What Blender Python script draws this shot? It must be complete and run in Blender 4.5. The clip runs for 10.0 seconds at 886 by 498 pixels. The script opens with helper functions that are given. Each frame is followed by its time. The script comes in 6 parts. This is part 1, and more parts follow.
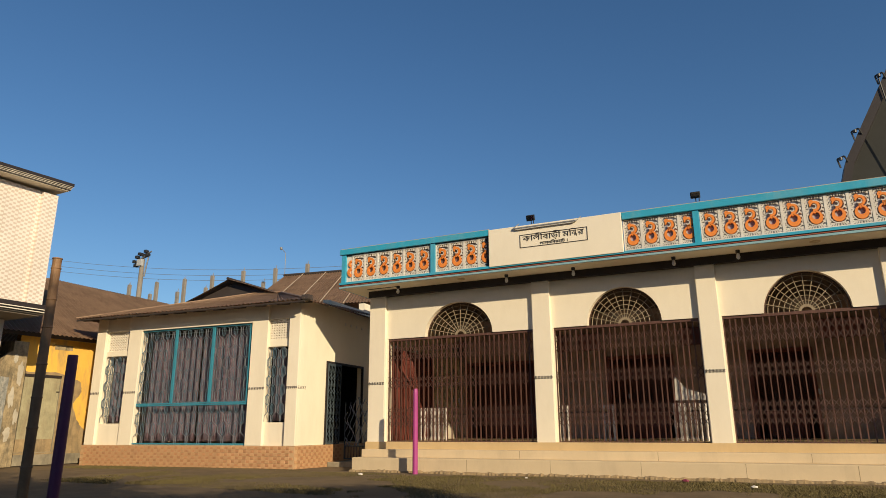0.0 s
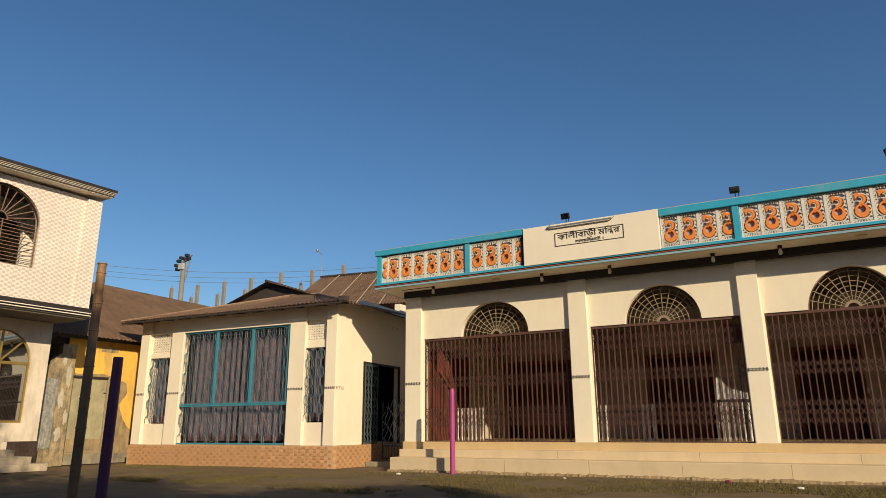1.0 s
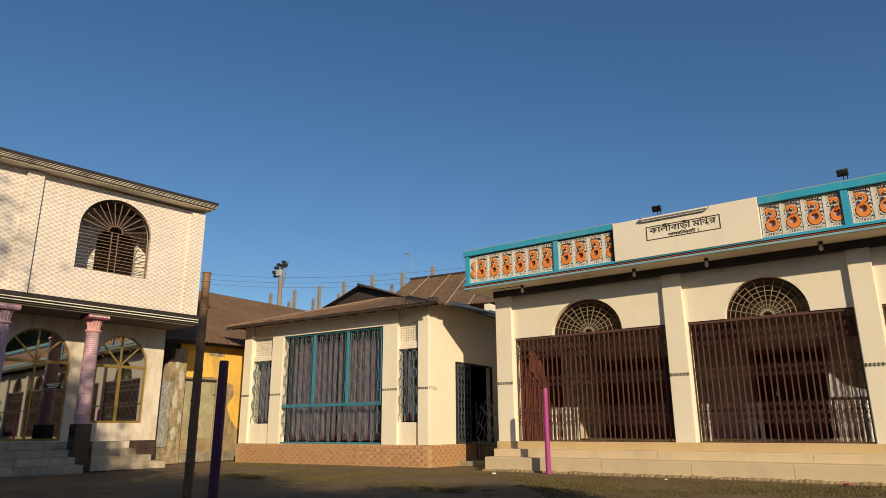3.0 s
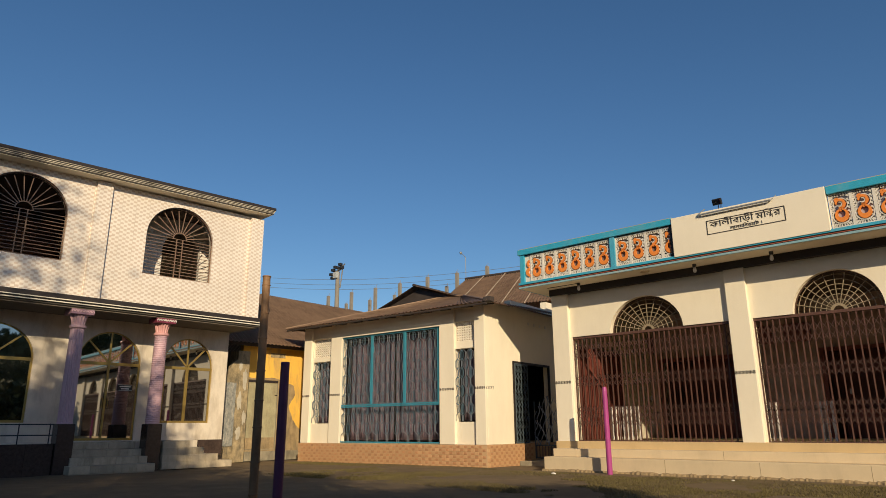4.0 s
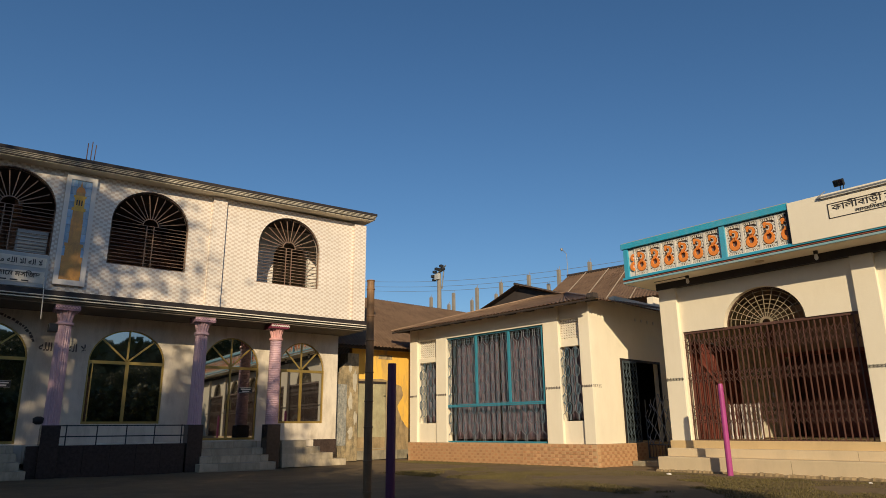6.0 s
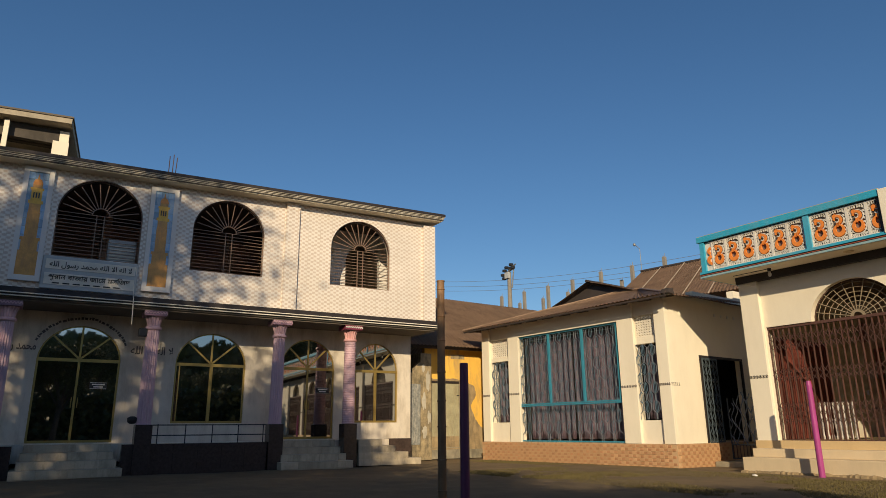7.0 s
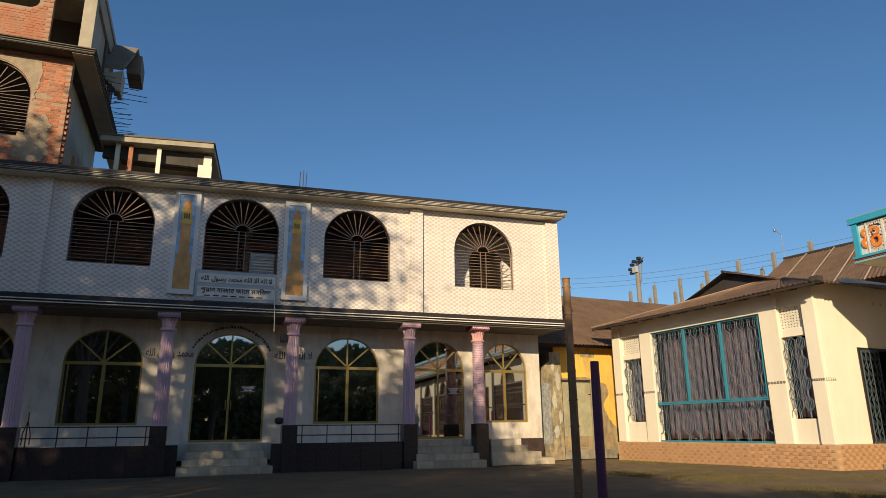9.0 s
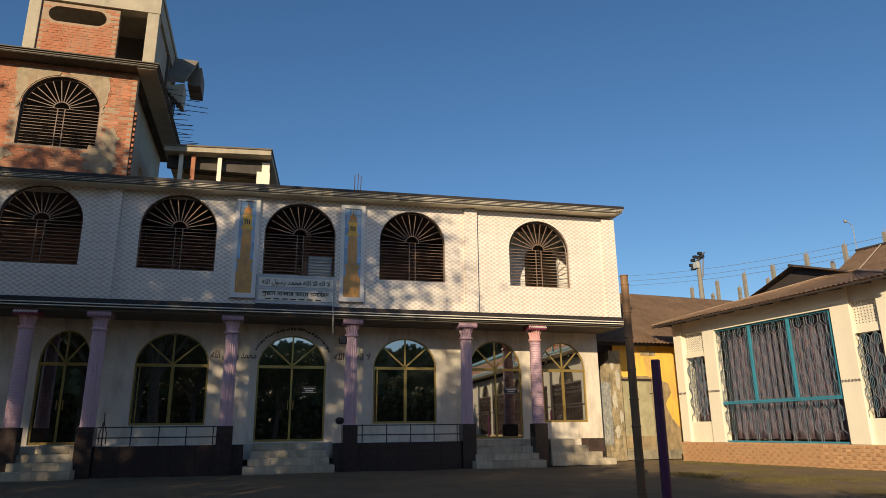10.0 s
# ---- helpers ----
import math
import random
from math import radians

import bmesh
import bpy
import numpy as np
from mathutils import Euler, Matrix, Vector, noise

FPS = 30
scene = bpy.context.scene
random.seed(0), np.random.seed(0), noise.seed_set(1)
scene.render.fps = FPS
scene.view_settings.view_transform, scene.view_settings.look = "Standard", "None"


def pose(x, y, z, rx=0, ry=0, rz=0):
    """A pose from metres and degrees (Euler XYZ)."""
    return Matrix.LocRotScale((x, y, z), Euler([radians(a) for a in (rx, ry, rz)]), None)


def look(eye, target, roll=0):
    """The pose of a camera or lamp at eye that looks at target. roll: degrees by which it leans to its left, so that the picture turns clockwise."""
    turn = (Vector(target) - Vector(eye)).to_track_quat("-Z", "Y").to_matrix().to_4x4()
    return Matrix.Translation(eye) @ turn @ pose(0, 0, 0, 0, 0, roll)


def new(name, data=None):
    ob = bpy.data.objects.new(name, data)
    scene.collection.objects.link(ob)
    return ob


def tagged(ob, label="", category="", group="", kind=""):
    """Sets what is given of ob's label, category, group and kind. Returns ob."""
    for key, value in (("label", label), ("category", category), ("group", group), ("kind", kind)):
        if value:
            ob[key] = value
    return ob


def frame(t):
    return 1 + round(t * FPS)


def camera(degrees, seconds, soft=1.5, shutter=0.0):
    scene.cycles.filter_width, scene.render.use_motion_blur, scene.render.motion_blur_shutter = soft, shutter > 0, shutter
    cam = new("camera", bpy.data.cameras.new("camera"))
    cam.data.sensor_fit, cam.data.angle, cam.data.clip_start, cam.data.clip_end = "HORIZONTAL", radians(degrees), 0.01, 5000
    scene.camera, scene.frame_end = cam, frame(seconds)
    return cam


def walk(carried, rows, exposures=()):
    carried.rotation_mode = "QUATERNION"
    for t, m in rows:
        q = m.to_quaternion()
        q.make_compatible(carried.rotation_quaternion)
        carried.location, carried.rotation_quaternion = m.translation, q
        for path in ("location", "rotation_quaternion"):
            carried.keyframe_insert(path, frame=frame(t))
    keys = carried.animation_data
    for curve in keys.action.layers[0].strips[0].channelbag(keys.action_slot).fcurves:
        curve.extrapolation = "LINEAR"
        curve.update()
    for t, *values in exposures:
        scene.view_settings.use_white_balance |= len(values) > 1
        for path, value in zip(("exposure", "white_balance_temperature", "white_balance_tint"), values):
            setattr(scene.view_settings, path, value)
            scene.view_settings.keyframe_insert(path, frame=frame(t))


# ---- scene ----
cam = camera(67.36, 10.0, soft=0.5)
PATH = [
    (0.0, pose(-0.046, 0.008, 1.0, 105.057, 0.310, 28.215)),
    (0.5, pose(-0.036, 0.016, 1.0, 105.061, 0.313, 29.439)),
    (1.0, pose(-0.032, 0.008, 1.0, 105.068, 0.337, 31.340)),
    (1.5, pose(-0.021, 0.007, 1.0, 105.072, 0.354, 33.445)),
    (2.0, pose(-0.018, 0.017, 1.0, 105.077, 0.373, 35.585)),
    (2.5, pose(-0.008, 0.011, 1.0, 105.082, 0.355, 37.200)),
    (4.0, pose(-0.011, 0.002, 1.0, 105.089, 0.377, 44.010)),
    (4.5, pose(-0.002, -0.002, 1.0, 105.086, 0.387, 46.289)),
    (5.0, pose(-0.000, -0.004, 1.0, 105.110, 0.507, 48.603)),
    (6.5, pose(0.014, -0.002, 1.0, 105.110, 0.517, 55.754)),
    (7.0, pose(0.025, 0.000, 1.0, 105.121, 0.522, 59.117)),
    (7.5, pose(0.040, -0.010, 1.0, 105.146, 0.551, 61.699)),
    (8.0, pose(0.034, -0.002, 1.0, 105.149, 0.534, 64.363)),
    (8.5, pose(0.035, -0.006, 1.0, 105.166, 0.567, 66.948)),
    (9.0, pose(0.036, -0.017, 1.0, 105.210, 0.612, 70.010)),
    (9.5, pose(0.045, -0.021, 1.0, 105.217, 0.618, 72.682)),
    (10.0, pose(0.045, -0.018, 1.0, 105.248, 0.590, 74.884)),
]
walk(cam, PATH, [(0.0, 0.06), (1.0, 0.03), (2.5, -0.03), (5.0, -0.07), (7.0, -0.09), (8.0, -0.01), (9.0, 0.16), (10.0, 0.20)])

# ---- world, sun, exposure ----
SUN_AZ, SUN_EL = radians(148.3), radians(20.8)
sun_way = Vector((math.cos(SUN_EL) * math.cos(SUN_AZ), math.cos(SUN_EL) * math.sin(SUN_AZ), -math.sin(SUN_EL)))
sun = new("sun", bpy.data.lights.new("sun", "SUN"))
sun.data.energy, sun.data.angle, sun.data.color = 4.85, radians(0.53), (1.0, 0.81, 0.53)
sun.matrix_world = look((0, 0, 60), Vector((0, 0, 60)) + sun_way)
world = bpy.data.worlds.new("sky")
scene.world = world
world.use_nodes = True
wn = world.node_tree
sky = wn.nodes.new("ShaderNodeTexSky")
sky.sky_type, sky.sun_disc = "NISHITA", False
sky.sun_elevation = SUN_EL
sky.sun_rotation = math.atan2(-sun_way.x, -sun_way.y)
sky.air_density, sky.dust_density, sky.ozone_density = 1.0, 0.6, 3.6
wn.nodes["Background"].inputs["Strength"].default_value = 0.098
deep = wn.nodes.new("ShaderNodeHueSaturation")
deep.inputs["Saturation"].default_value = 1.13
wn.links.new(sky.outputs[0], deep.inputs["Color"])
wn.links.new(deep.outputs[0], wn.nodes["Background"].inputs["Color"])


# ---- materials ----
def material(name, color, rough=0.8, metal=0.0, var=0.12, scale=3.0, fine=40.0, bump=0.15, dirt=None, dirt_amount=0.0, spec=0.5, coat=0.0, piece=0.0, dscale=1.1):
    """Painted or raw surface with variation at two scales, fine relief and optional stains."""
    m = bpy.data.materials.new(name)
    m.use_nodes = True
    nt = m.node_tree
    b = nt.nodes["Principled BSDF"]
    b.inputs["Roughness"].default_value = rough
    b.inputs["Metallic"].default_value = metal
    b.inputs["Specular IOR Level"].default_value = spec
    b.inputs["Coat Weight"].default_value = coat
    tc = nt.nodes.new("ShaderNodeTexCoord")
    geo = nt.nodes.new("ShaderNodeNewGeometry")
    n1 = nt.nodes.new("ShaderNodeTexNoise")
    n1.inputs["Scale"].default_value = scale
    n1.inputs["Detail"].default_value = 6
    n1.inputs["Roughness"].default_value = 0.65
    n2 = nt.nodes.new("ShaderNodeTexNoise")
    n2.inputs["Scale"].default_value = fine
    n2.inputs["Detail"].default_value = 4
    nt.links.new(geo.outputs["Position"], n1.inputs["Vector"])
    nt.links.new(geo.outputs["Position"], n2.inputs["Vector"])
    mix = nt.nodes.new("ShaderNodeMix")
    mix.data_type, mix.blend_type = "RGBA", "MIX"
    mix.inputs["A"].default_value = (*[c * (1 - var) for c in color], 1)
    mix.inputs["B"].default_value = (*[min(1, c * (1 + var)) for c in color], 1)
    add = nt.nodes.new("ShaderNodeMath")
    add.operation = "MULTIPLY_ADD"
    nt.links.new(n2.outputs["Fac"], add.inputs[0])
    add.inputs[1].default_value = 0.4
    mul = nt.nodes.new("ShaderNodeMath")
    mul.operation = "MULTIPLY_ADD"
    nt.links.new(n1.outputs["Fac"], mul.inputs[0])
    mul.inputs[1].default_value, mul.inputs[2].default_value = 1.6, -0.5
    nt.links.new(mul.outputs[0], add.inputs[2])
    add.use_clamp = True
    nt.links.new(add.outputs[0], mix.inputs["Factor"])
    out = mix.outputs["Result"]
    if piece:
        info = nt.nodes.new("ShaderNodeObjectInfo")
        hsv = nt.nodes.new("ShaderNodeHueSaturation")
        mr = nt.nodes.new("ShaderNodeMapRange")
        mr.inputs["To Min"].default_value, mr.inputs["To Max"].default_value = 1 - piece, 1 + piece
        nt.links.new(info.outputs["Random"], mr.inputs["Value"])
        nt.links.new(mr.outputs[0], hsv.inputs["Value"])
        nt.links.new(out, hsv.inputs["Color"])
        out = hsv.outputs[0]
    if dirt:
        n3 = nt.nodes.new("ShaderNodeTexNoise")
        n3.inputs["Scale"].default_value = dscale
        n3.inputs["Detail"].default_value = 8
        n3.inputs["Roughness"].default_value = 0.7
        mp = nt.nodes.new("ShaderNodeMapping")
        mp.inputs["Scale"].default_value = (1.6, 1.6, 0.45)
        nt.links.new(geo.outputs["Position"], mp.inputs["Vector"])
        nt.links.new(mp.outputs[0], n3.inputs["Vector"])
        ramp = nt.nodes.new("ShaderNodeMapRange")
        ramp.inputs["From Min"].default_value, ramp.inputs["From Max"].default_value = 0.48, 0.72
        ramp.inputs["To Max"].default_value = dirt_amount
        nt.links.new(n3.outputs["Fac"], ramp.inputs["Value"])
        mix2 = nt.nodes.new("ShaderNodeMix")
        mix2.data_type = "RGBA"
        nt.links.new(ramp.outputs[0], mix2.inputs["Factor"])
        nt.links.new(out, mix2.inputs["A"])
        mix2.inputs["B"].default_value = (*dirt, 1)
        out = mix2.outputs["Result"]
    nt.links.new(out, b.inputs["Base Color"])
    if bump:
        bp = nt.nodes.new("ShaderNodeBump")
        bp.inputs["Strength"].default_value = bump
        bp.inputs["Distance"].default_value = 0.01
        nt.links.new(n2.outputs["Fac"], bp.inputs["Height"])
        nt.links.new(bp.outputs[0], b.inputs["Normal"])
    return m


def glass_material(name, tint, rough=0.02):
    """Dark tinted window glass: a glossy dark pane."""
    m = bpy.data.materials.new(name)
    m.use_nodes = True
    nt = m.node_tree
    b = nt.nodes["Principled BSDF"]
    b.inputs["Base Color"].default_value = (*tint, 1)
    b.inputs["Roughness"].default_value = rough
    b.inputs["IOR"].default_value = 4.2
    return m


CREAM = material("cream_wall_paint", (0.84, 0.765, 0.62), 0.75, var=0.05, scale=0.8, bump=0.12, dirt=(0.60, 0.51, 0.39), dirt_amount=0.2)
PLINTH = material("ochre_plinth_plaster", (0.60, 0.44, 0.235), 0.8, var=0.08, scale=1.5, bump=0.2, dirt=(0.40, 0.29, 0.17), dirt_amount=0.3)
STEPJOINT = material("dark_plaster_joint", (0.30, 0.23, 0.15), 0.9, var=0.2)
STEPS = material("sandy_step_plaster", (0.64, 0.515, 0.345), 0.8, var=0.08, scale=1.5, bump=0.2, dirt=(0.35, 0.28, 0.20), dirt_amount=0.3)
BLUE = material("sky_blue_paint", (0.035, 0.36, 0.55), 0.45, var=0.10, scale=2, dirt=(0.30, 0.38, 0.38), dirt_amount=0.35)
PALEBLUE = material("faded_blue_fascia", (0.22, 0.40, 0.46), 0.6, var=0.2, scale=3, dirt=(0.40, 0.40, 0.36), dirt_amount=0.6)
ORANGE = material("orange_paint", (0.80, 0.25, 0.045), 0.5, var=0.10, scale=6)
LINERED = material("dull_red_line", (0.42, 0.09, 0.04), 0.5, var=0.2, scale=5)
PANEL = material("chalky_panel_white", (0.70, 0.66, 0.60), 0.85, var=0.12, scale=7, dirt=(0.40, 0.36, 0.32), dirt_amount=0.5)
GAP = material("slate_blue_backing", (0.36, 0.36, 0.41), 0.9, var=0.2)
GAPDARK = material("dark_brown_backing", (0.17, 0.14, 0.125), 0.9, var=0.2)
BLACK = material("black_brown_paint", (0.022, 0.016, 0.016), 0.6, var=0.3, scale=2)
RUST = material("brown_gate_paint", (0.115, 0.056, 0.043), 0.55, var=0.25, scale=9, metal=0.1)
# darker gate iron, the bars' shadow on the lattice put into its colour
LATTICE = material("bar_shaded_iron", (0.075, 0.034, 0.027), 0.6, var=0.3, scale=9)
WEB = material("dusty_cream_iron", (0.30, 0.24, 0.16), 0.6, var=0.15, scale=9)
TEAL = material("teal_frame_paint", (0.04, 0.24, 0.35), 0.5, var=0.15, scale=5)
BLUEIRON = material("dull_blue_iron", (0.13, 0.205, 0.27), 0.5, var=0.2, scale=8, metal=0.2)
GREYIRON = material("grey_iron_paint", (0.20, 0.225, 0.265), 0.5, var=0.2, scale=8, metal=0.2)
CURTAIN = material("mauve_printed_curtain", (0.285, 0.20, 0.245), 0.95, var=0.55, scale=7.0, fine=30, bump=0.3, dirt=(0.08, 0.14, 0.22), dirt_amount=0.9, dscale=4.0)
GATEIRON = material("dark_slate_iron", (0.075, 0.10, 0.12), 0.45, var=0.2, scale=8, metal=0.2)
TIN = material("rusty_brown_tin", (0.32, 0.21, 0.138), 0.65, var=0.28, scale=1.6, metal=0.15, dirt=(0.17, 0.10, 0.065), dirt_amount=0.6)
DARKTIN = material("dark_old_tin", (0.045, 0.035, 0.032), 0.7, var=0.3, scale=2)
CONCRETE = material("raw_concrete", (0.42, 0.36, 0.27), 0.9, var=0.2, scale=2.2, bump=0.35, dirt=(0.17, 0.15, 0.13), dirt_amount=0.5)
# stained slab edges; also the dark colour for shade on the shed beams
DIRTYSHADESLAB = material("weathered_and_shaded_slab", (0.075, 0.064, 0.054), 0.9, var=0.35, scale=2.5, bump=0.3, dirt=(0.035, 0.03, 0.028), dirt_amount=0.8)
LINEPAINT = material("off_white_trim", (0.76, 0.70, 0.60), 0.7, var=0.15, scale=3)
LINEOLD = material("blackened_trim", (0.62, 0.56, 0.46), 0.8, var=0.4, scale=2.5, dirt=(0.08, 0.07, 0.06), dirt_amount=0.9)
MARBLE = material("grey_white_marble", (0.70, 0.625, 0.525), 0.32, var=0.16, scale=1.8, bump=0.03, dirt=(0.40, 0.33, 0.25), dirt_amount=0.75, dscale=1.8)
STEPMARBLE = material("pale_marble_step", (0.48, 0.405, 0.295), 0.45, var=0.25, scale=3.5, bump=0.08, dirt=(0.25, 0.20, 0.13), dirt_amount=0.85, piece=0.18, dscale=2.2)
GRANITE = material("dark_brown_granite", (0.055, 0.038, 0.034), 0.22, var=0.45, scale=14, fine=90, bump=0.03)
PINK = material("lilac_pink_gloss", (0.60, 0.40, 0.455), 0.4, var=0.10, scale=5)
LILAC = material("dull_lilac_paint", (0.33, 0.20, 0.27), 0.5, var=0.15, scale=6)
CORAL = material("coral_pink_paint", (0.62, 0.335, 0.325), 0.45, var=0.12, scale=8)
CRIMSON = material("crimson_paint", (0.20, 0.035, 0.07), 0.45, var=0.15, scale=8)
WHITE = material("white_trim_paint", (0.76, 0.72, 0.68), 0.6, var=0.06, scale=4)
GOLD = material("gold_anodised_frame", (0.40, 0.28, 0.085), 0.35, var=0.12, scale=6, metal=0.6)
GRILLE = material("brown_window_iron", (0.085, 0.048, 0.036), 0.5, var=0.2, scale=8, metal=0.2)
# lighter copy of the brown iron, with sunlight put into its colour
GRILLELIT = material("sunlit_tan_bars", (0.225, 0.145, 0.10), 0.5, var=0.2, scale=8, metal=0.2)
# room surfaces coloured dark so the interiors read as shaded
DARKROOM = material("room_shade_plaster", (0.11, 0.085, 0.07), 0.9, var=0.15)
REDROOM = material("dark_red_door_wood", (0.20, 0.055, 0.042), 0.55, var=0.3, scale=4)
VERANDA = material("greyed_white_veranda_paint", (0.54, 0.41, 0.36), 0.85, var=0.1, scale=2, dirt=(0.30, 0.25, 0.22), dirt_amount=0.5)
YELLOW = material("yellow_limewash", (0.78, 0.47, 0.085), 0.9, var=0.10, scale=1.5, bump=0.3, dirt=(0.28, 0.21, 0.13), dirt_amount=0.85)
MOSSY = material("mossy_old_plaster", (0.26, 0.23, 0.17), 0.95, var=0.4, scale=3.0, bump=0.5, dirt=(0.06, 0.06, 0.05), dirt_amount=0.85)
TINDOOR = material("faded_green_tin", (0.36, 0.33, 0.21), 0.6, var=0.35, scale=3, dirt=(0.22, 0.165, 0.105), dirt_amount=0.8, dscale=2.0)
BAMBOO = material("old_bamboo", (0.26, 0.145, 0.07), 0.6, var=0.35, scale=4, fine=60)
PURPLE = material("purple_pole_paint", (0.125, 0.03, 0.085), 0.45, var=0.2, scale=4)
MAGENTA = material("magenta_pole_paint", (0.37, 0.055, 0.235), 0.4, var=0.15, scale=5)
LAMPBLACK = material("black_lamp_metal", (0.02, 0.02, 0.022), 0.5, var=0.2)
GREYMETAL = material("galvanised_grey", (0.30, 0.30, 0.30), 0.45, var=0.15, metal=0.5)
BULB = material("frosted_bulb", (0.70, 0.68, 0.64), 0.3, var=0.03, bump=0)
INKFADE = material("faded_dark_lettering", (0.12, 0.10, 0.095), 0.7, var=0.3, bump=0)
INK = material("black_lettering", (0.03, 0.024, 0.022), 0.6, var=0.1, bump=0)
GREYBOARD = material("grey_marble_board", (0.42, 0.43, 0.43), 0.3, var=0.10, scale=3, bump=0.02)
# grey plaster taken nearly to black to stand for a shaded face
SHADEGABLE = material("shaded_grey_plaster", (0.030, 0.031, 0.029), 0.9, var=0.25, scale=1.5)
PIER = material("flaking_cream_plaster", (0.33, 0.26, 0.155), 0.95, var=0.6, scale=6.0, bump=0.6, dirt=(0.06, 0.058, 0.048), dirt_amount=0.95, dscale=3.6)
DAMP = material("damp_grey_plaster", (0.32, 0.235, 0.13), 0.95, var=0.45, scale=2.6, bump=0.5, dirt=(0.12, 0.10, 0.07), dirt_amount=0.9, dscale=1.9)
FLAKE = material("whitish_old_plaster", (0.48, 0.44, 0.36), 0.95, var=0.2, scale=5, bump=0.4, dirt=(0.22, 0.19, 0.15), dirt_amount=0.6)
# near-black plaster, the shade of doorway and gap put into its colour
SHADEBLACK = material("shade_black_plaster", (0.03, 0.028, 0.03), 0.9, var=0.3)
# even dark brown-grey for soffits and slab lips
SOFFIT = material("dark_soffit_plaster", (0.15, 0.125, 0.10), 0.9, var=0.2, scale=1.5)
LEAF = material("leaf_green", (0.115, 0.12, 0.035), 0.6, var=0.5, scale=1.2, bump=0)
BARK = material("grey_bark", (0.14, 0.11, 0.08), 0.9, var=0.35, scale=5, bump=0.5)
GLASS = glass_material("dark_tinted_glass", (0.006, 0.007, 0.008))


def checker_tile(name, light, dark, cw, ch, joint):
    """Glazed wall tiles printed with a soft chequer of pale and pinkish fields, with thin joints."""
    m = material(name, light, 0.3, var=0.05, bump=0)
    nt = m.node_tree
    b = nt.nodes["Principled BSDF"]
    tc = nt.nodes.new("ShaderNodeTexCoord")
    sep = nt.nodes.new("ShaderNodeSeparateXYZ")
    nt.links.new(tc.outputs["Object"], sep.inputs[0])

    def wave(out, period):
        k = nt.nodes.new("ShaderNodeMath")
        k.operation = "MULTIPLY"
        k.inputs[1].default_value = math.pi / period
        nt.links.new(sep.outputs[out], k.inputs[0])
        w = nt.nodes.new("ShaderNodeMath")
        w.operation = "SINE"
        nt.links.new(k.outputs[0], w.inputs[0])
        return w

    p = nt.nodes.new("ShaderNodeMath")
    p.operation = "MULTIPLY"
    nt.links.new(wave("X", cw).outputs[0], p.inputs[0])
    nt.links.new(wave("Z", ch).outputs[0], p.inputs[1])
    n = nt.nodes.new("ShaderNodeTexNoise")
    n.inputs["Scale"].default_value, n.inputs["Detail"].default_value = 9.0, 4
    nt.links.new(tc.outputs["Object"], n.inputs["Vector"])
    ad = nt.nodes.new("ShaderNodeMath")
    ad.operation = "ADD"
    nt.links.new(p.outputs[0], ad.inputs[0])
    nt.links.new(n.outputs["Fac"], ad.inputs[1])
    r = nt.nodes.new("ShaderNodeMapRange")
    r.inputs["From Min"].default_value, r.inputs["From Max"].default_value = 0.40, 0.95
    nt.links.new(ad.outputs[0], r.inputs["Value"])
    mx = nt.nodes.new("ShaderNodeMix")
    mx.data_type = "RGBA"
    mx.inputs["A"].default_value, mx.inputs["B"].default_value = (*light, 1), (*dark, 1)
    nt.links.new(r.outputs[0], mx.inputs["Factor"])
    com = nt.nodes.new("ShaderNodeCombineXYZ")
    nt.links.new(sep.outputs["X"], com.inputs[0])
    nt.links.new(sep.outputs["Z"], com.inputs[1])
    br = nt.nodes.new("ShaderNodeTexBrick")
    br.offset = 0.0
    br.inputs["Scale"].default_value = 1.0
    br.inputs["Color1"].default_value = br.inputs["Color2"].default_value = (1, 1, 1, 1)
    br.inputs["Mortar"].default_value = (0.72, 0.66, 0.60, 1)
    br.inputs["Brick Width"].default_value, br.inputs["Row Height"].default_value, br.inputs["Mortar Size"].default_value = cw * 4, ch * 4, joint
    nt.links.new(com.outputs[0], br.inputs["Vector"])
    n2 = nt.nodes.new("ShaderNodeTexNoise")
    n2.inputs["Scale"].default_value, n2.inputs["Detail"].default_value = 0.9, 6
    nt.links.new(tc.outputs["Object"], n2.inputs["Vector"])
    r2 = nt.nodes.new("ShaderNodeMapRange")
    r2.inputs["To Min"].default_value, r2.inputs["To Max"].default_value = 0.84, 1.12
    nt.links.new(n2.outputs["Fac"], r2.inputs["Value"])
    hs = nt.nodes.new("ShaderNodeHueSaturation")
    nt.links.new(r2.outputs[0], hs.inputs["Value"])
    nt.links.new(mx.outputs["Result"], hs.inputs["Color"])
    m2 = nt.nodes.new("ShaderNodeMix")
    m2.data_type, m2.blend_type = "RGBA", "MULTIPLY"
    m2.inputs["Factor"].default_value = 1.0
    nt.links.new(hs.outputs[0], m2.inputs["A"])
    nt.links.new(br.outputs["Color"], m2.inputs["B"])
    nt.links.new(m2.outputs["Result"], b.inputs["Base Color"])
    return m


TILE = checker_tile("cream_printed_wall_tile", (0.80, 0.74, 0.67), (0.62, 0.51, 0.43), 0.092, 0.060, 0.004)
BRICKREST = material("red_brick_rest", (0.42, 0.15, 0.075), 0.9, var=0.3, scale=6, bump=0.4, dirt=(0.36, 0.26, 0.17), dirt_amount=0.6)
BRICKPIECE = material("red_brick_piece", (0.42, 0.15, 0.075), 0.9, var=0.3, scale=6, bump=0.4, piece=0.25, dirt=(0.36, 0.26, 0.17), dirt_amount=0.6)
